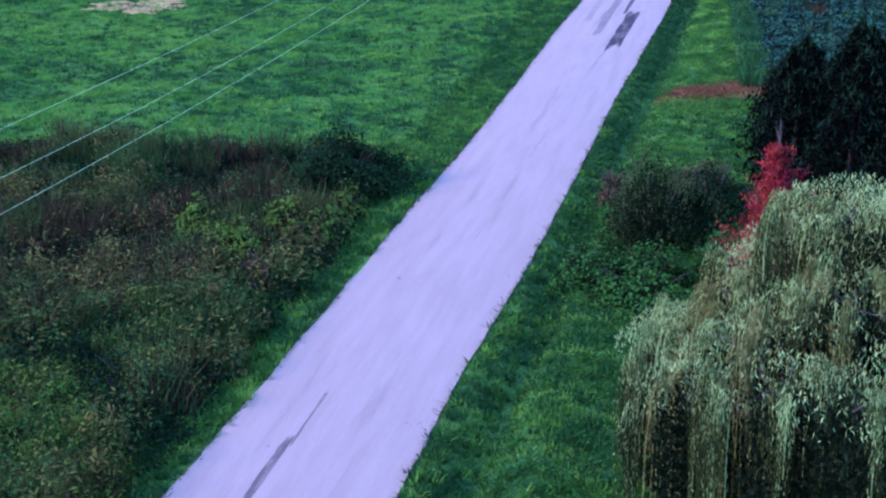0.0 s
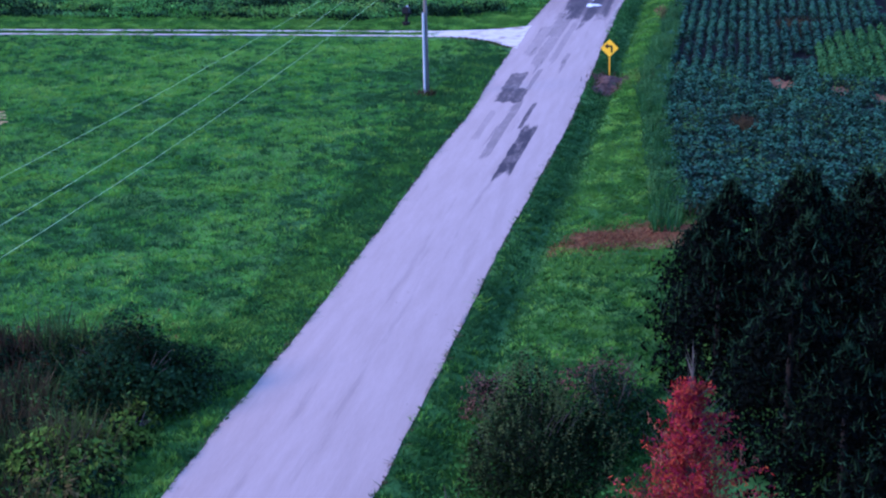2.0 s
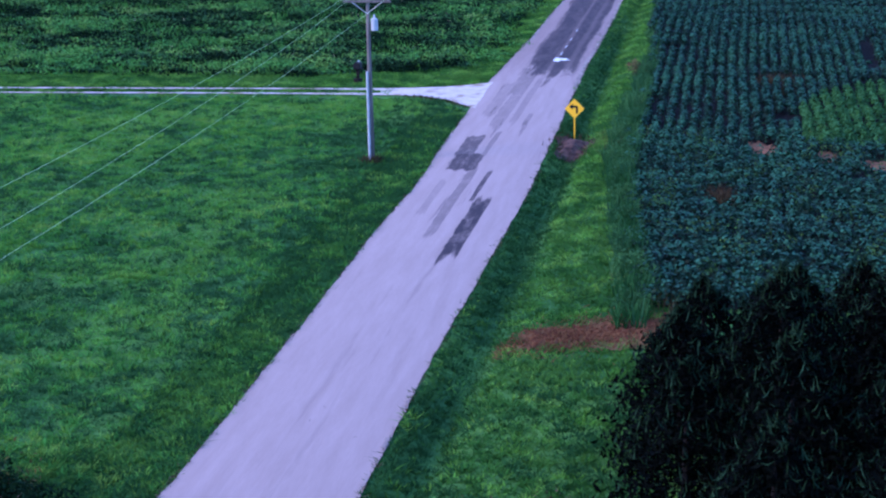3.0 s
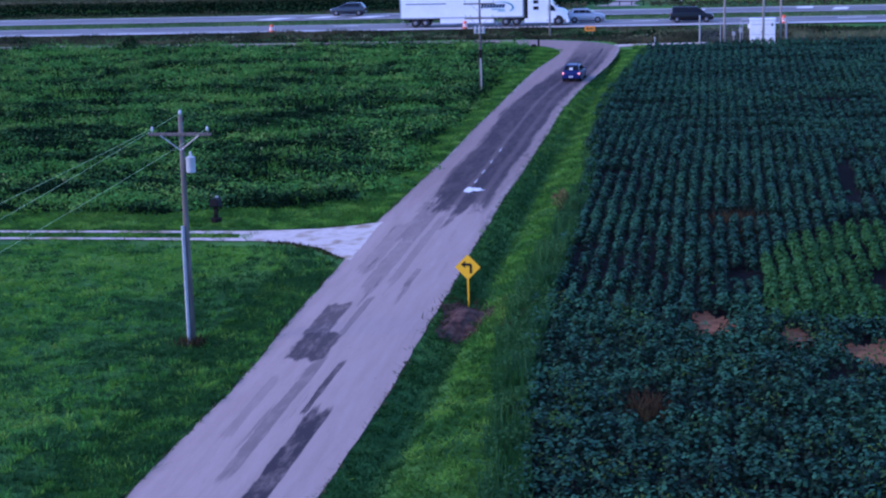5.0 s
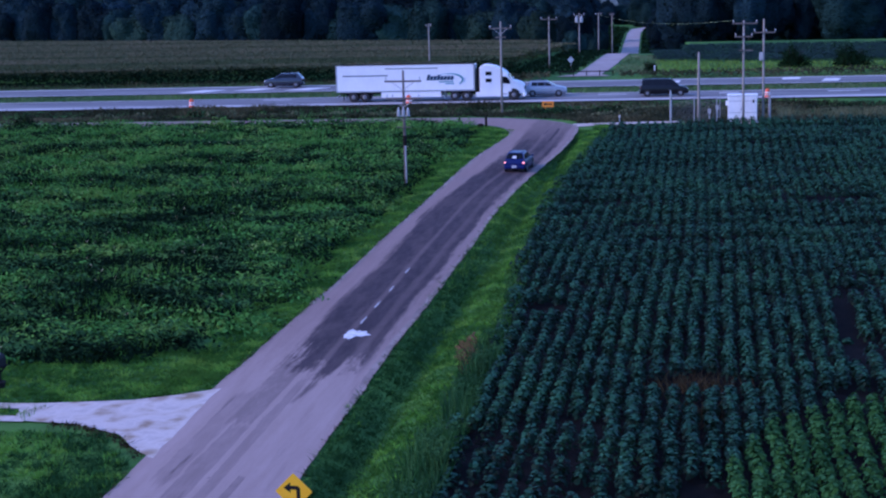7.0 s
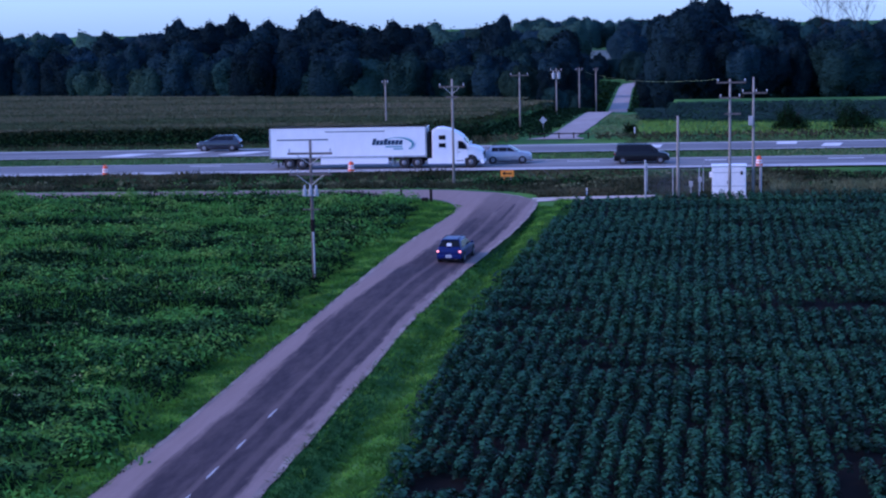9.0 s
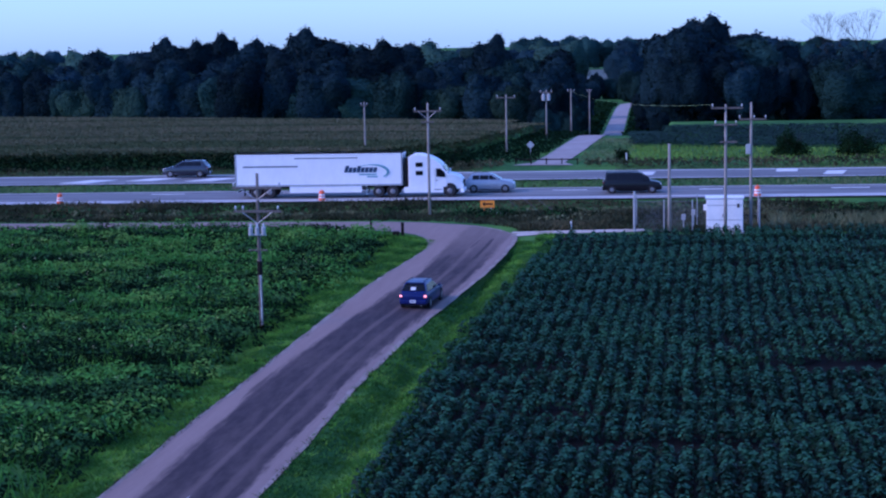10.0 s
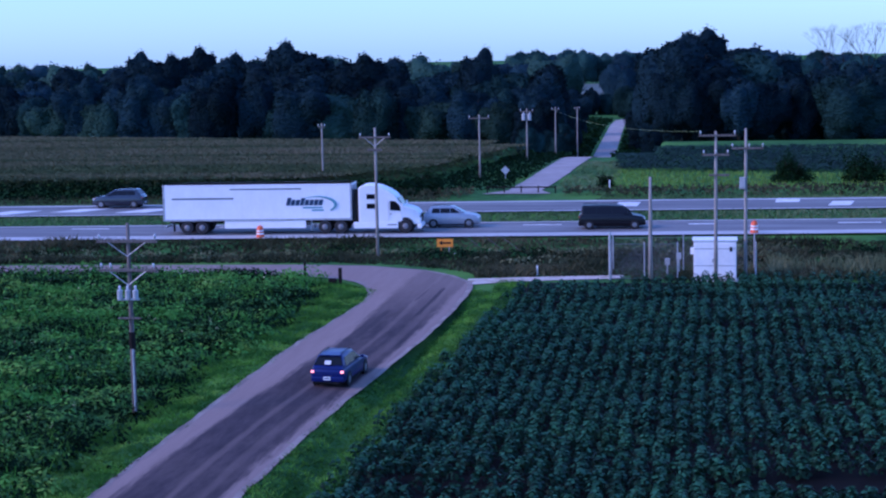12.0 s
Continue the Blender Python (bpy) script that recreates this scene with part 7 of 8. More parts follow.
def short_post(x, y, h, w):
    t = thing("wooden_post", base(x, y), "short dark wooden post at the inside of the bend", "post", "bend posts")
    part("shaft", Solid().box((0, 0, h / 2), (w, w, h), bevel=0.02).mesh("shaft"), M_DARKWOOD, t)
    part("cap", Solid().box((0, 0, h + 0.015), (w * 1.12, w * 1.12, 0.03), bevel=0.008).mesh("cap"), M_DARKWOOD, t)


short_post(-6.68, 102.8, 1.0, 0.2)
short_post(-9.4, 104.8, 1.05, 0.13)
b = new("ground_box", Solid().box((-7.2, 103.0, float(height(-7.2, 103.0)) + 0.15), (0.5, 0.35, 0.4), bevel=0.05).mesh("ground_box"))
b.data.materials.append(M_DARKWOOD)
tagged(b, "small dark utility box beside the bend post", "utility box")


def white_post(x, y, h=1.1):
    t = thing("marker_post", base(x, y), "small white plastic marker post in the grass", "marker post", "marker posts")
    part("shaft", Solid().box((0, 0, h / 2), (0.11, 0.05, h), bevel=0.01).mesh("shaft"), M_WHITE, t)
    part("cap", Solid().box((0, 0, h + 0.02), (0.125, 0.065, 0.05), bevel=0.01).mesh("cap"), M_WHITE, t)


white_post(5.1, 106.7, 0.55)
white_post(6.6, 158.4)
cul = new("culvert_end", Solid().box((-1.0, 116.6, float(height(-1.0, 116.6)) + 0.1), (1.5, 0.5, 0.22), bevel=0.05).mesh("culvert_end"))
cul.data.materials.append(M_CONCRETE)
tagged(cul, "pale concrete culvert end lying in the ditch", "culvert")


def compound():
    c = thing("utility_cabinet", base(16.1, 105.2), "white steel utility cabinet with double doors", "cabinet")
    w, d, h = 2.55, 1.6, 2.4
    part("body", Solid().box((0, 0, 0.06 + h / 2), (w, d, h), bevel=0.03).mesh("body"), M_CABINET, c)
    part("plinth", Solid().box((0, 0, 0.05), (w + 0.2, d + 0.2, 0.12), bevel=0.02).mesh("plinth"), M_CONCRETE, c)
    part("roof", Solid().box((0, 0, h + 0.09), (w + 0.14, d + 0.14, 0.09), bevel=0.03).mesh("roof"), M_WHITE, c)
    for sx in (-1, 1):
        dr = part("door", Solid().box((sx * w / 4, -d / 2 - 0.015, 1.22), (w / 2 - 0.06, 0.03, h - 0.25), bevel=0.008).mesh("door"), M_CABINET, c)
        part("handle", Solid().box((sx * 0.12, -d / 2 - 0.05, 1.25), (0.04, 0.04, 0.24), bevel=0.008).mesh("handle"), M_BLACK, dr, "dark handle")
        for rz in (0.95, 1.98):
            part("rail", Solid().box((sx * w / 4, -d / 2 - 0.034, rz), (w / 2 - 0.07, 0.012, 0.05)).mesh("rail"), M_GALV, dr)
    part("vent", Solid().box((0.95, -d / 2 - 0.038, 1.95), (0.16, 0.02, 0.28)).mesh("vent"), M_BLACK, c)
    part("side_box", Solid().box((-w / 2 - 0.1, 0.1, 1.75), (0.2, 0.4, 0.4), bevel=0.02).mesh("side_box"), M_CABINET, c)
    f = thing("chain_link_fence", base(9.75, 104.9), "grey chain-link fence round the utility compound", "fence")
    zf = float(height(9.75, 104.9)) - 0.02
    posts = [(0, 0), (2.1, 0.1), (4.1, 0.2), (0.0, 3.6), (8.8, 0.3), (8.8, 3.9), (4.4, 3.8)]
    for px, py in posts:
        z = float(height(9.75 + px, 104.9 + py)) - zf
        big = (px, py) == (0, 0)
        part("post", Solid().tube([(px, py, z - 0.05), (px, py, z + (2.95 if big else 2.3))], 0.075 if big else 0.04, 8).mesh("post"), M_GALV, f)
    for a, b2 in (((0, 0), (4.1, 0.2)), ((0, 0), (0, 3.6)), ((0, 3.6), (8.8, 3.9)), ((8.8, 0.3), (8.8, 3.9))):
        s = Solid()
        A, B = Vector((*a, 0)), Vector((*b2, 0))
        ln = (B - A).length
        n = int(ln / 0.13)
        for i in range(n + 1):
            for sgn in (-1, 1):
                p0, p1 = i / n, i / n + sgn * 2.1 / ln
                h0, h1 = 0.12, 2.2
                if p1 > 1:
                    h1 = h0 + (h1 - h0) * (1 - p0) / (p1 - p0); p1 = 1
                if p1 < 0:
                    h1 = h0 + (h1 - h0) * p0 / (p0 - p1); p1 = 0
                if h1 - h0 > 0.05:
                    s.tube([A.lerp(B, p0) + Vector((0, 0, h0)), A.lerp(B, p1) + Vector((0, 0, h1))], 0.0035, 3, False)
        for h0 in (0.1, 2.22):
            s.tube([A + Vector((0, 0, h0)), B + Vector((0, 0, h0))], 0.02, 6)
        part("mesh_panel", s.mesh("mesh_panel"), M_LINK, f)
    for px, py, h in ((13.2, 106.6, 0.9), (13.9, 106.9, 1.2)):
        g = thing("meter_pedestal", base(px, py), "small grey utility pedestal inside the fence", "pedestal", "meter pedestals")
        part("stand", Solid().tube([(0, 0, 0), (0, 0, h)], 0.05, 8).mesh("stand"), M_GALV, g)
        part("box", Solid().box((0, 0, h), (0.3, 0.22, 0.4), bevel=0.02).mesh("box"), M_TRAFO, g)


compound()


def far_sign(x, y, h, label):
    t = thing("road_sign", base(x, y), label, "road sign", "far road signs")
    part("post", Solid().box((0, 0.02, h / 2), (0.06, 0.04, h)).mesh("post"), M_GALV, t)
    part("panel", Solid().box((0, 0, h - 0.3), (0.62, 0.015, 0.62), Matrix.Rotation(radians(45), 4, "Y"), bevel=0.004).mesh("panel"), M_GALV, t)


far_sign(-4.4, 168.5, 1.7, "small road sign at the mouth of the far lane")
gate = thing("field_rail", base(-1.6, 157.6), "low dark rail across the mouth of the far lane", "rail")
for u in (-3.2, -1.6, 0, 1.6, 3.2):
    part("post", Solid().box((u, 0, 0.35), (0.12, 0.12, 0.75), bevel=0.01).mesh("post"), M_DARKWOOD, gate)
part("rail", Solid().box((0, -0.07, 0.6), (6.6, 0.04, 0.12)).mesh("rail"), M_DARKWOOD, gate)


# A slender guyed support in the highway ditch
guy = thing("guy_wires", base(-0.2, 118.2), "slanting yellow-sleeved guy wires in the ditch", "guy wire")
for a, b2 in (((1.0, 0.6, 0), (-0.6, 0.2, 1.3)), ((2.4, 0.2, 0), (0.6, 0.4, 1.4)), ((3.6, 0.2, 0), (1.7, 0.4, 1.4))):
    part("wire", Solid().tube([a, b2], 0.025, 6).mesh("wire"), M_POLE, guy)


# ---------------------------------------------------------------- vehicles
def wheel(parent, x, y, r=0.31, w=0.2, side=1, rim=M_DULLRIM):
    ty = part("tyre", Solid().tube([(x - w / 2, y, r), (x - w / 2 + 0.03, y, r), (x + w / 2 - 0.03, y, r), (x + w / 2, y, r)], [r * 0.9, r, r, r * 0.9], 22).mesh("tyre", False), M_RUBBER, parent)
    o = x + side * (w / 2 + 0.004)
    part("rim", Solid().tube([(o - side * 0.05, y, r), (o, y, r), (o + side * 0.008, y, r)], [r * 0.58, r * 0.56, r * 0.3], 14).mesh("rim"), rim, ty, "silver rim")


def shell(stations):
    """A closed body from rings of (y, [(x, z), ...]) half sections, mirrored left and right."""
    v, f = [], []
    n = len(stations[0][1])
    for y, half in stations:
        for x, z in half:
            v.append((x, y, z))
        for x, z in reversed(half):
            v.append((-x, y, z))
    m = 2 * n
    for i in range(len(stations) - 1):
        for k in range(m):
            f.append((i * m + k, i * m + (k + 1) % m, (i + 1) * m + (k + 1) % m, (i + 1) * m + k))
    f.append(tuple(reversed(range(m))))
    f.append(tuple((len(stations) - 1) * m + k for k in range(m)))
    return v, f


def smooth_shell(name, stations, width_bevel=0.03):
    v, f = shell(stations)
    bm = bmesh.new()
    vs = [bm.verts.new(p) for p in v]
    for q in f:
        bm.faces.new([vs[i] for i in q])
    bmesh.ops.recalc_face_normals(bm, faces=bm.faces[:])
    sharp = [e for e in bm.edges if len(e.link_faces) == 2 and e.calc_face_angle(0) > 0.5]
    bmesh.ops.bevel(bm, geom=sharp, offset=width_bevel, segments=2, profile=0.6, affect="EDGES")
    me = bpy.data.meshes.new(name)
    bm.to_mesh(me)
    bm.free()
    me.shade_smooth()
    return me


def pane(name, pts, material, parent, label=""):
    """A thin window pane from its corner points, given thickness along its normal."""
    p = [Vector(q) for q in pts]
    nrm = (p[1] - p[0]).cross(p[2] - p[0]).normalized() * 0.012
    v = [tuple(q + nrm) for q in p] + [tuple(q - nrm) for q in p]
    n = len(p)
    me = mesh_from(name, v, [tuple(range(n)), tuple(reversed(range(n, 2 * n)))] + [(i, i + n, (i + 1) % n + n, (i + 1) % n) for i in range(n)])
    return part(name, me, material, parent, label)


def car(name, x, y, z, turn, paint, label, L=4.35, W=1.7, H=1.46, kind="wagon", rails=False, lit=False):
    """A car with its nose towards +y: body, glasshouse, panes, wheels, lamps and trim."""
    t = new(name)
    t.empty_display_size = 0.3
    t.matrix_basis = pose(x, y, z, 0, 0, turn)
    tagged(t, label, "car", "traffic on the roads")
    a, b = -L / 2, L / 2
    hw = W / 2
    belt = (0.66 if kind == "suv" else 0.62) * H
    hood = {"wagon": 0.60, "van": 0.60, "suv": 0.66}[kind] * H
    sec = lambda w, zb, zt: [(w * q, zb + (zt - zb) * k) for q, k in ((0.80, 0), (0.97, 0.14), (1.0, 0.38), (0.995, 0.66), (0.95, 0.94), (0.86, 1.0))]
    st = [(a, sec(hw * 0.88, 0.34, belt * 0.86)), (a + 0.10, sec(hw * 0.97, 0.24, belt * 0.98)), (a + 0.6, sec(hw, 0.20, belt)), (0.0, sec(hw, 0.18, belt)), (b - 1.25, sec(hw, 0.18, belt * 0.99)),
          (b - 0.95, sec(hw * 0.99, 0.19, hood)), (b - 0.35, sec(hw * 0.96, 0.22, hood * 0.90)), (b - 0.08, sec(hw * 0.88, 0.26, hood * 0.78)), (b, sec(hw * 0.78, 0.32, hood * 0.68))]
    part("body", smooth_shell("body", st, 0.025), paint, t)
    slope = {"wagon": 0.50, "van": 0.22, "suv": 0.55}[kind]
    ra, rb = a + slope + 0.05, b - {"wagon": 2.15, "van": 1.85, "suv": 2.05}[kind]
    base_b = b - {"wagon": 1.2, "van": 0.95, "suv": 1.1}[kind]
    tw, bw = hw * 0.70, hw * 0.93
    low = belt - 0.05
    gh = [(a + 0.08, [(bw * 0.9, low), (bw * 0.89, low + 0.05), (bw * 0.86, low + 0.07)]), (a + 0.22, [(bw * 0.96, low), (bw * 0.94, low + 0.1), (bw * 0.9, low + 0.14)]),
          (ra, [(bw, low), (tw * 1.02, H - 0.07), (tw * 0.9, H)]), ((ra + rb) / 2, [(bw, low), (tw * 1.03, H - 0.05), (tw * 0.92, H + 0.015)]), (rb, [(bw, low), (tw * 1.02, H - 0.07), (tw * 0.9, H - 0.01)]),
          (base_b, [(bw * 0.94, low), (bw * 0.93, low + 0.03), (bw * 0.88, low + 0.05)])]
    part("cabin", smooth_shell("cabin", gh, 0.02), paint, t)
    e = 0.022
    # rear glass and windscreen follow the slope of the cabin ends
    y0, z0, y1, z1 = a + 0.22, low + 0.12, ra, H - 0.02
    lerp = lambda u: (y0 + (y1 - y0) * u - e, z0 + (z1 - z0) * u + e * 0.5)
    (ya, za), (yb, zb) = lerp(0.10), lerp(0.84)
    pane("rear_window", [(-bw * 0.88, ya, za), (bw * 0.88, ya, za), (tw * 0.93, yb, zb), (-tw * 0.93, yb, zb)], M_GLASS, t, "dark tinted glass")
    y0, z0, y1, z1 = base_b, low + 0.04, rb, H - 0.02
    lerp2 = lambda u: (y0 + (y1 - y0) * u + e, z0 + (z1 - z0) * u + e * 0.5)
    (ya, za), (yb, zb) = lerp2(0.12), lerp2(0.9)
    pane("windscreen", [(bw * 0.84, ya, za), (-bw * 0.84, ya, za), (-tw * 0.88, yb, zb), (tw * 0.88, yb, zb)], M_GLASS, t, "dark tinted glass")
    for sx in (-1, 1):
        sidex = lambda zz: sx * (bw + (tw * 1.02 - bw) * (zz - low) / (H - 0.07 - low) + 0.008)
        zb_, zt_ = low + 0.10, H - 0.14
        span = (ra + 0.02, base_b - 0.32)
        cuts = [span[0], span[0] + (span[1] - span[0]) * 0.30, span[0] + (span[1] - span[0]) * 0.64, span[1]]
        for i in range(3):
            ya, yb = cuts[i] + 0.02, cuts[i + 1] - 0.02
            ta = ya + (0.10 if i == 0 else 0)
            tb = yb - (0.62 if i == 2 else 0)
            if i == 2:
                tb = max(tb, ya + 0.2)
            pane("side_window", [(sidex(zb_), ya, zb_), (sidex(zb_), yb, zb_), (sidex(zt_), tb, zt_), (sidex(zt_), ta, zt_)], M_GLASS, t, "dark tinted glass")
        mir = part("mirror", Solid().box((sx * (hw + 0.09), base_b - 0.42, belt + 0.09), (0.17, 0.1, 0.13), bevel=0.03).mesh("mirror"), paint, t)
        part("mirror_arm", Solid().box((sx * (hw - 0.02), base_b - 0.40, belt + 0.05), (0.12, 0.06, 0.05)).mesh("mirror_arm"), M_BLACK, mir)
        for wy in (a + 0.78, b - 0.82):
            part("wheel_arch", Solid().tube([(sx * (hw - 0.10), wy, 0.32), (sx * (hw + 0.006), wy, 0.32)], [0.37, 0.37], 22).mesh("wheel_arch"), M_BLACK, t)
            wheel(t, sx * (hw - 0.085), wy, 0.31 if kind != "suv" else 0.35, 0.21, sx)
        part("tail_lamp", Solid().box((sx * hw * 0.84, a + 0.045, belt * 0.84), (0.15, 0.1, 0.11), bevel=0.025).mesh("tail_lamp"), M_TAIL if lit else plain_red, t, "red tail lamp")
        part("headlamp", Solid().box((sx * hw * 0.70, b - 0.10, hood * 0.72), (0.3, 0.12, 0.12), bevel=0.03).mesh("headlamp"), M_HEAD, t, "clear headlamp")
        part("sill", Solid().box((sx * (hw - 0.03), 0, 0.22), (0.06, L * 0.45, 0.08), bevel=0.02).mesh("sill"), M_BLACK, t)
        if rails:
            part("roof_rail", Solid().tube([(sx * tw * 0.86, ra + 0.05, H), (sx * tw * 0.86, ra + 0.12, H + 0.06), (sx * tw * 0.86, rb - 0.25, H + 0.06), (sx * tw * 0.86, rb - 0.16, H)], 0.018, 8).mesh("roof_rail"), M_BLACK, t, "black roof rail")
    part("rear_bumper", Solid().box((0, a + 0.03, 0.42), (W * 0.92, 0.16, 0.22), bevel=0.05).mesh("rear_bumper"), paint, t)
    part("bumper_valance", Solid().box((0, a + 0.05, 0.28), (W * 0.80, 0.12, 0.10), bevel=0.02).mesh("bumper_valance"), M_BLACK, t)
    part("front_bumper", Solid().box((0, b - 0.06, 0.40), (W * 0.84, 0.16, 0.22), bevel=0.05).mesh("front_bumper"), paint, t)
    part("number_plate", Solid().box((0, a - 0.055, 0.47), (0.34, 0.012, 0.16)).mesh("number_plate"), M_PLATE, t, "white plate with a plain bar")
    part("plate_bar", Solid().box((0, a - 0.064, 0.47), (0.24, 0.006, 0.05)).mesh("plate_bar"), M_NAVY, t)
    part("tailgate_seam", Solid().box((0, a + 0.052, belt * 0.80), (W * 0.55, 0.02, 0.018)).mesh("tailgate_seam"), M_BLACK, t)
    if kind == "wagon":
        part("wiper", Solid().tube([(0.0, a + 0.26, low + 0.24), (-0.32, a + 0.27, low + 0.26)], 0.012, 5).mesh("wiper"), M_BLACK, t)
        part("spoiler", Solid().box((0, ra - 0.04, H + 0.0), (tw * 1.75, 0.22, 0.04), bevel=0.015).mesh("spoiler"), paint, t)
        part("load", Solid().box((-0.02, a + 0.24, low + 0.30), (0.30, 0.02, 0.2), Matrix.Rotation(radians(-38), 4, "X"), bevel=0.008).mesh("load"), M_PAPER, t, "white patch behind the rear window")
        part("exhaust", Solid().tube([(0.45, a - 0.02, 0.24), (0.45, a + 0.2, 0.24)], 0.035, 10).mesh("exhaust"), M_CHROME, t)
    return t


plain_red = plain("red_lamp_lens", (0.45, 0.03, 0.03), 0.2)


def on_road(x, y, lift=0.09):
    return float(height(x, y, False)) + lift


blue = car("blue_wagon", -0.62, 75.75, on_road(-0.62, 75.75, 0.075), 0.0, M_BLUE, "blue station wagon with roof rails driving on the country road", rails=True, lit=True)
blue.rotation_euler = (math.atan(0.0195), 0, radians(-4))
blue.scale = (0.94, 0.94, 0.96)
HW_TURN = math.degrees(math.atan(0.055))
car("silver_crossover", -3.9, 130.2, on_road(-3.9, 130.2, 0.15), HW_TURN - 90, M_SILVER, "silver crossover on the near highway carriageway", 4.35, 1.8, 1.62, "suv", True)
car("black_minivan", 8.5, 129.2, on_road(8.5, 129.2, 0.15), HW_TURN - 90, M_VAN, "black minivan on the near highway carriageway", 5.0, 1.9, 1.75, "van", True)
car("dark_crossover", -36.2, 144.9, on_road(-36.2, 144.9, 0.15), HW_TURN + 90, M_DARKSUV, "dark blue crossover on the far highway carriageway", 4.6, 1.82, 1.65, "suv", True)


def side_profile(name, pts, half, nose=1.0, bevel=0.06):
    """A solid from a side outline (x, z), as wide as 2 * half, drawn in towards its front by the factor nose."""
    x0, x1 = min(p[0] for p in pts), max(p[0] for p in pts)
    bm = bmesh.new()
    sides = []
    for sy in (-1, 1):
        sides.append([bm.verts.new((x, sy * half * (1 + (nose - 1) * max(0, (x - x0) / (x1 - x0)) ** 2), z)) for x, z in pts])
    n = len(pts)
    bm.faces.new(sides[0])
    bm.faces.new(list(reversed(sides[1])))
    for i in range(n):
        bm.faces.new((sides[0][i], sides[1][i], sides[1][(i + 1) % n], sides[0][(i + 1) % n]))
    bmesh.ops.recalc_face_normals(bm, faces=bm.faces[:])
    rims = [e for e in bm.edges if e.calc_face_angle(0) > 0.6]
    bmesh.ops.bevel(bm, geom=rims, offset=bevel, segments=3, profile=0.55, affect="EDGES")
    me = bpy.data.meshes.new(name)
    bm.to_mesh(me)
    bm.free()
    return me


def semi_truck(x, y, z, turn):
    """Sleeper tractor with a box trailer; nose towards +x before turning."""
    t = new("semi_truck")
    t.empty_display_size = 0.4
    t.matrix_basis = pose(x, y, z, 0, 0, turn)
    tagged(t, "white sleeper tractor pulling a long white box trailer", "truck")
    # trailer: 14.6 m box, floor at 1.02 m, roof at 3.78 m
    L, W, zb, zt = 14.6, 2.5, 1.02, 3.78
    x0 = -16.6
    side = -W / 2
    trailer = part("trailer", Solid().box((x0 + L / 2, 0, (zb + zt) / 2), (L, W, zt - zb), bevel=0.04).mesh("trailer"), M_TRAILER, t, "white box trailer")
    for zz, hgt in ((zt - 0.06, 0.12), (zb + 0.06, 0.14)):
        part("edge_rail", Solid().box((x0 + L / 2, 0, zz), (L + 0.03, W + 0.03, hgt), bevel=0.01).mesh("edge_rail"), M_WHITE if zz > 2 else M_GALV, trailer)
    for xx in (x0 + 0.06, x0 + L - 0.06):
        part("corner_post", Solid().box((xx, 0, (zb + zt) / 2), (0.14, W + 0.035, zt - zb), bevel=0.015).mesh("corner_post"), M_GALV, trailer)
    for i in range(23):
        part("side_rivet_seam", Solid().box((x0 + 0.35 + i * 0.63, side - 0.002, (zb + zt) / 2), (0.03, 0.008, zt - zb - 0.3)).mesh("side_rivet_seam"), M_TRAILER, trailer)
    part("top_stripe", Solid().box((x0 + 8.0, side - 0.017, zt - 0.36), (5.5, 0.008, 0.07)).mesh("top_stripe"), M_NAVY, trailer, "thin dark stripe")
    part("text_bar", Solid().box((x0 + 3.1, side - 0.017, 2.72), (4.8, 0.008, 0.10)).mesh("text_bar"), M_NAVY, trailer, "thin bar of unreadable lettering")
    for i, hgt in enumerate((0.58, 0.42, 0.42, 0.56, 0.42, 0.42, 0.42, 0.42)):
        xa, w = x0 + 9.55 + i * 0.355, 0.30
        pts = [(xa, side - 0.014, 2.16), (xa + w, side - 0.014, 2.16), (xa + w + 0.26 * hgt, side - 0.014, 2.16 + hgt), (xa + 0.26 * hgt, side - 0.014, 2.16 + hgt)]
        pane("emblem_bar", pts, M_NAVY, trailer, "dark slanted emblem bar" if i == 0 else "")
    for xx, w, zz in ((11.6, 1.5, 1.98), (12.0, 0.9, 1.78)):
        part("emblem_line", Solid().box((x0 + xx, side - 0.017, zz), (w, 0.008, 0.11)).mesh("emblem_line"), M_TEAL, trailer)
    arc = Solid()
    pts = [(x0 + 11.9 + 1.45 * math.cos(q), side - 0.012, 2.20 + 0.62 * math.sin(q)) for q in np.linspace(-0.75, 2.3, 20)]
    arc.tube(pts, [0.02 + 0.09 * math.sin(math.pi * min(1, (i + 6) / 25)) ** 3 for i in range(20)], 6)
    part("emblem_arc", arc.mesh("emblem_arc"), M_TEAL, trailer, "teal swoosh emblem")
    for sy in (-1, 1):
        part("skirt", Solid().box((x0 + 7.9, sy * (W / 2 - 0.05), 0.72), (6.3, 0.03, 0.58), bevel=0.01).mesh("skirt"), M_WHITE, trailer, "white aerodynamic skirt")
        part("mud_flap", Solid().box((x0 + 0.75, sy * 0.95, 0.5), (0.02, 0.55, 0.6)).mesh("mud_flap"), M_BLACK, trailer)
        part("landing_gear", Solid().box((x0 + 11.4, sy * 0.75, 0.62), (0.14, 0.14, 0.8)).mesh("landing_gear"), M_GALV, trailer)
    part("underframe", Solid().box((x0 + 6.6, 0, 0.88), (12.6, 1.0, 0.2), bevel=0.02).mesh("underframe"), M_BLACK, trailer)
    part("bogie", Solid().box((x0 + 2.35, 0, 0.66), (2.7, 1.1, 0.26), bevel=0.03).mesh("bogie"), M_BLACK, trailer)
    part("rear_guard", Solid().box((x0 + 0.1, 0, 0.55), (0.1, 2.2, 0.12), bevel=0.01).mesh("rear_guard"), M_GALV, trailer)
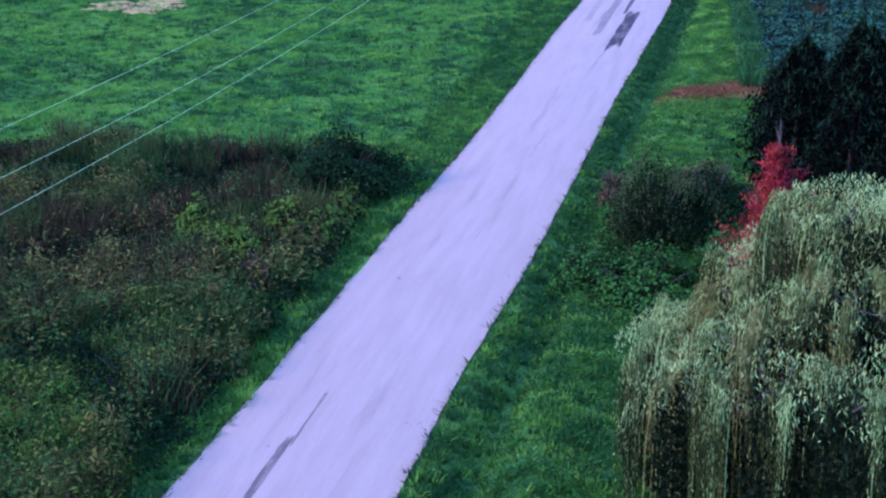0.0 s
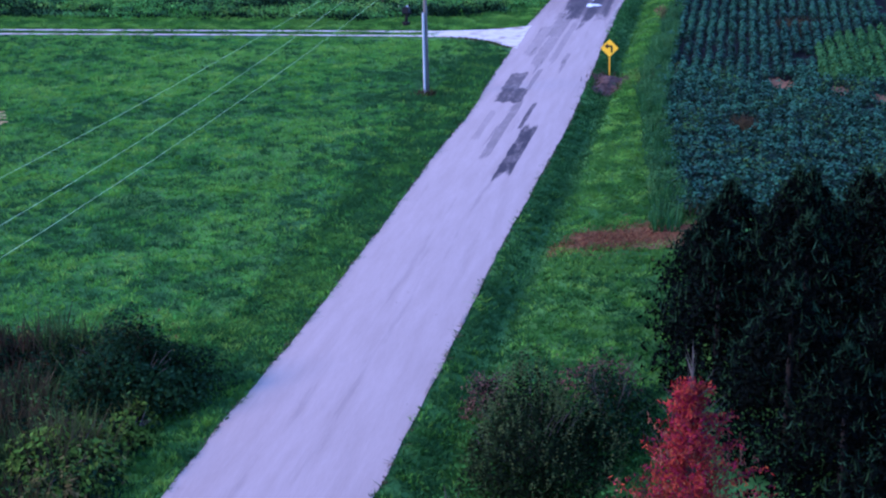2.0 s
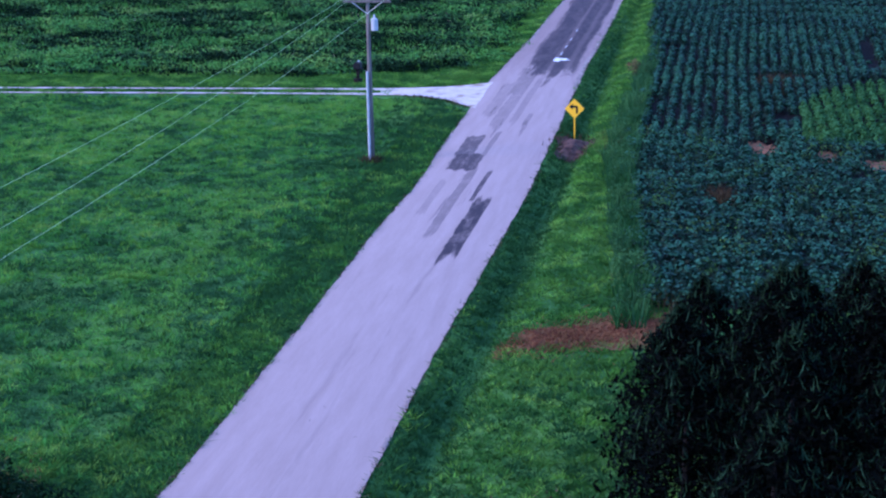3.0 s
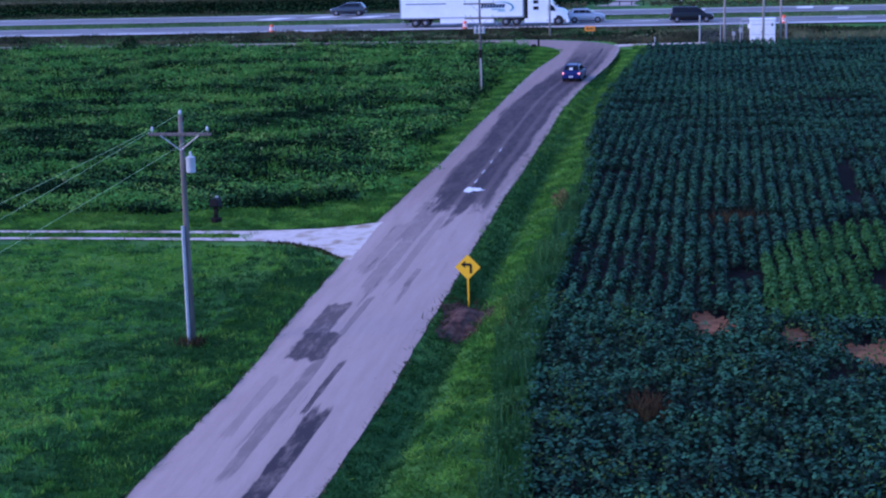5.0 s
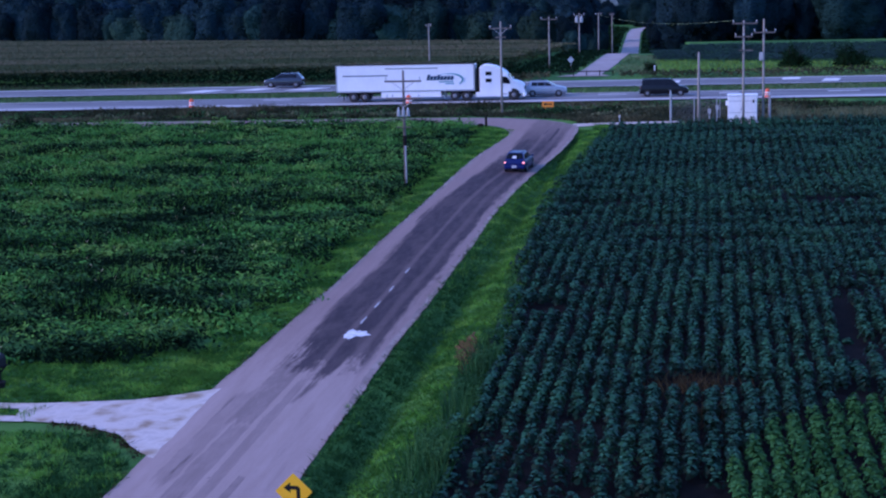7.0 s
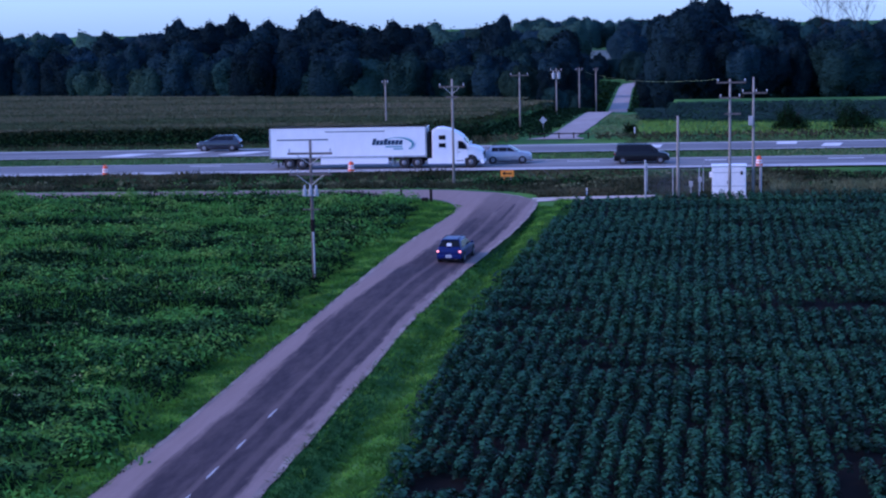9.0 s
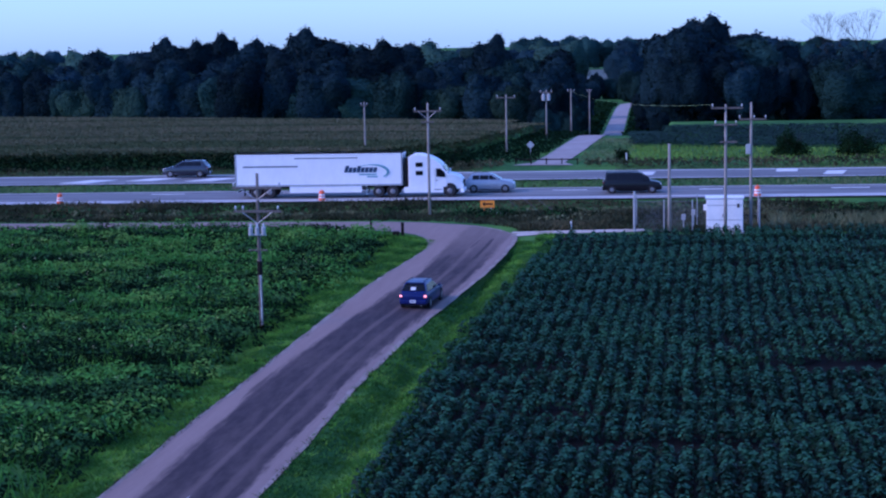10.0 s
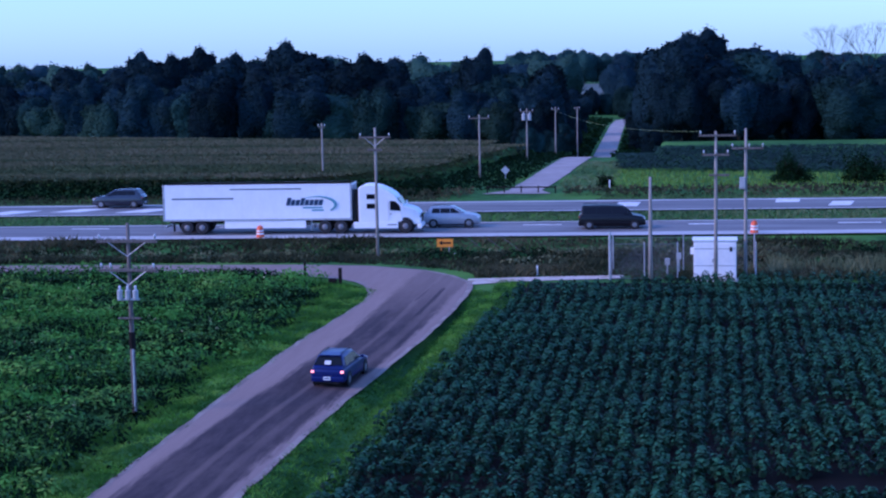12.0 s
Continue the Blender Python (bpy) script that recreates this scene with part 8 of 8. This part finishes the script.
    # tractor
    part("chassis", Solid().box((-1.2, 0, 0.78), (6.6, 0.95, 0.28), bevel=0.03).mesh("chassis"), M_BLACK, t)
    roof = [(-1.5, 0.82), (-1.5, 3.42), (-1.15, 3.62), (-0.6, 3.64), (0.1, 3.50), (0.75, 3.22), (1.25, 2.88), (1.42, 2.66), (1.86, 1.96), (1.86, 0.82)]
    cab = part("cab", side_profile("cab", roof, 1.22, 0.95, 0.09), M_WHITE, t, "white sleeper cab with a sloping roof")
    nose = [(1.80, 0.62), (1.80, 2.02), (2.35, 1.92), (2.85, 1.74), (3.12, 1.48), (3.22, 1.05), (3.22, 0.62)]
    part("hood", side_profile("hood", nose, 1.14, 0.84, 0.10), M_WHITE, t, "white sloping hood")
    part("bumper", Solid().box((3.14, 0, 0.48), (0.34, 2.25, 0.34), bevel=0.08).mesh("bumper"), M_WHITE, t)
    part("bumper_trim", Solid().box((3.2, 0, 0.33), (0.26, 2.1, 0.12), bevel=0.03).mesh("bumper_trim"), M_BLACK, t)
    part("grille", Solid().box((3.21, 0, 1.08), (0.06, 1.15, 0.62), bevel=0.02).mesh("grille"), M_BLACK, t)
    # back wall and rear fairings are black to paint the shade behind the cab
    part("cab_back", Solid().box((-1.56, 0, 2.1), (0.1, 2.1, 2.5), bevel=0.03).mesh("cab_back"), M_BLACK, t, "back wall of the sleeper, black for the shaded gap")
    for sy in (-1, 1):
        pane("door_window", [(0.92, sy * 1.213, 1.72), (1.72, sy * 1.185, 1.66), (1.60, sy * 1.188, 2.10), (1.28, sy * 1.2, 2.40), (0.92, sy * 1.213, 2.42)], M_GLASS, cab)
        part("door_seam", Solid().box((0.80, sy * 1.212, 1.65), (0.02, 0.02, 1.6)).mesh("door_seam"), M_GALV, cab)
        part("door_handle", Solid().box((0.95, sy * 1.225, 1.42), (0.16, 0.03, 0.05), bevel=0.01).mesh("door_handle"), M_BLACK, cab)
        for zz in (2.04, 2.76):
            part("sleeper_window", Solid().box((-0.55, sy * 1.219, zz), (0.62, 0.03, 0.38), bevel=0.012).mesh("sleeper_window"), M_GLASS, cab)
        part("sleeper_fairing", Solid().box((-1.68, sy * 1.14, 2.1), (0.3, 0.05, 2.5), bevel=0.02).mesh("sleeper_fairing"), M_BLACK, t)
        part("fairing", Solid().box((-0.2, sy * 1.16, 0.60), (3.4, 0.1, 0.5), bevel=0.04).mesh("fairing"), M_WHITE, t, "white side fairing over the fuel tank")
        part("step_plate", Solid().box((1.05, sy * 1.2, 0.62), (0.7, 0.06, 0.06)).mesh("step_plate"), M_BLACK, t)
        mir = part("mirror", Solid().box((1.86, sy * 1.42, 2.0), (0.12, 0.2, 0.5), bevel=0.03).mesh("mirror"), M_WHITE, t)
        part("mirror_arm", Solid().tube([(1.7, sy * 1.15, 1.95), (1.86, sy * 1.4, 1.95)], 0.025, 6).mesh("mirror_arm"), M_BLACK, mir)
        part("headlamp", Solid().box((2.98, sy * 0.86, 1.18), (0.42, 0.22, 0.26), bevel=0.06).mesh("headlamp"), M_BLACK, t, "dark headlamp housing")
        part("wheel_arch", Solid().tube([(2.05, sy * 0.9, 0.56), (2.05, sy * 1.13, 0.56)], [0.62, 0.60], 22).mesh("wheel_arch"), M_BLACK, t)
    pane("windscreen", [(1.83, 1.0, 2.05), (1.83, -1.0, 2.05), (1.46, -1.02, 2.64), (1.46, 1.02, 2.64)], M_GLASS, t, "dark cab windscreen").location = (0.03, 0, 0.02)
    part("exhaust_stack", Solid().tube([(-1.72, -0.85, 0.9), (-1.72, -0.85, 3.3)], 0.08, 12).mesh("exhaust_stack"), M_CHROME, t)

    def truck_wheel(wx, wy, side):
        r, w = 0.5, 0.34
        ty = part("tyre", Solid().tube([(wx, wy - w / 2, r), (wx, wy - w / 2 + 0.04, r), (wx, wy + w / 2 - 0.04, r), (wx, wy + w / 2, r)], [r * 0.9, r, r, r * 0.9], 24).mesh("tyre"), M_RUBBER, t)
        o = wy + side * (w / 2 + 0.004)
        part("rim", Solid().tube([(wx, o - side * 0.05, r), (wx, o, r), (wx, o + side * 0.05, r)], [r * 0.46, r * 0.44, r * 0.2], 16).mesh("rim"), M_DULLRIM, ty, "dull steel rim")

    for sy in (-1, 1):
        for wx in (x0 + 1.8, x0 + 2.98, -4.1, -2.87, 2.05):
            truck_wheel(wx, sy * 1.04, sy)


semi_truck(-9.0, 127.4, on_road(-9.0, 127.4, 0.15), HW_TURN)
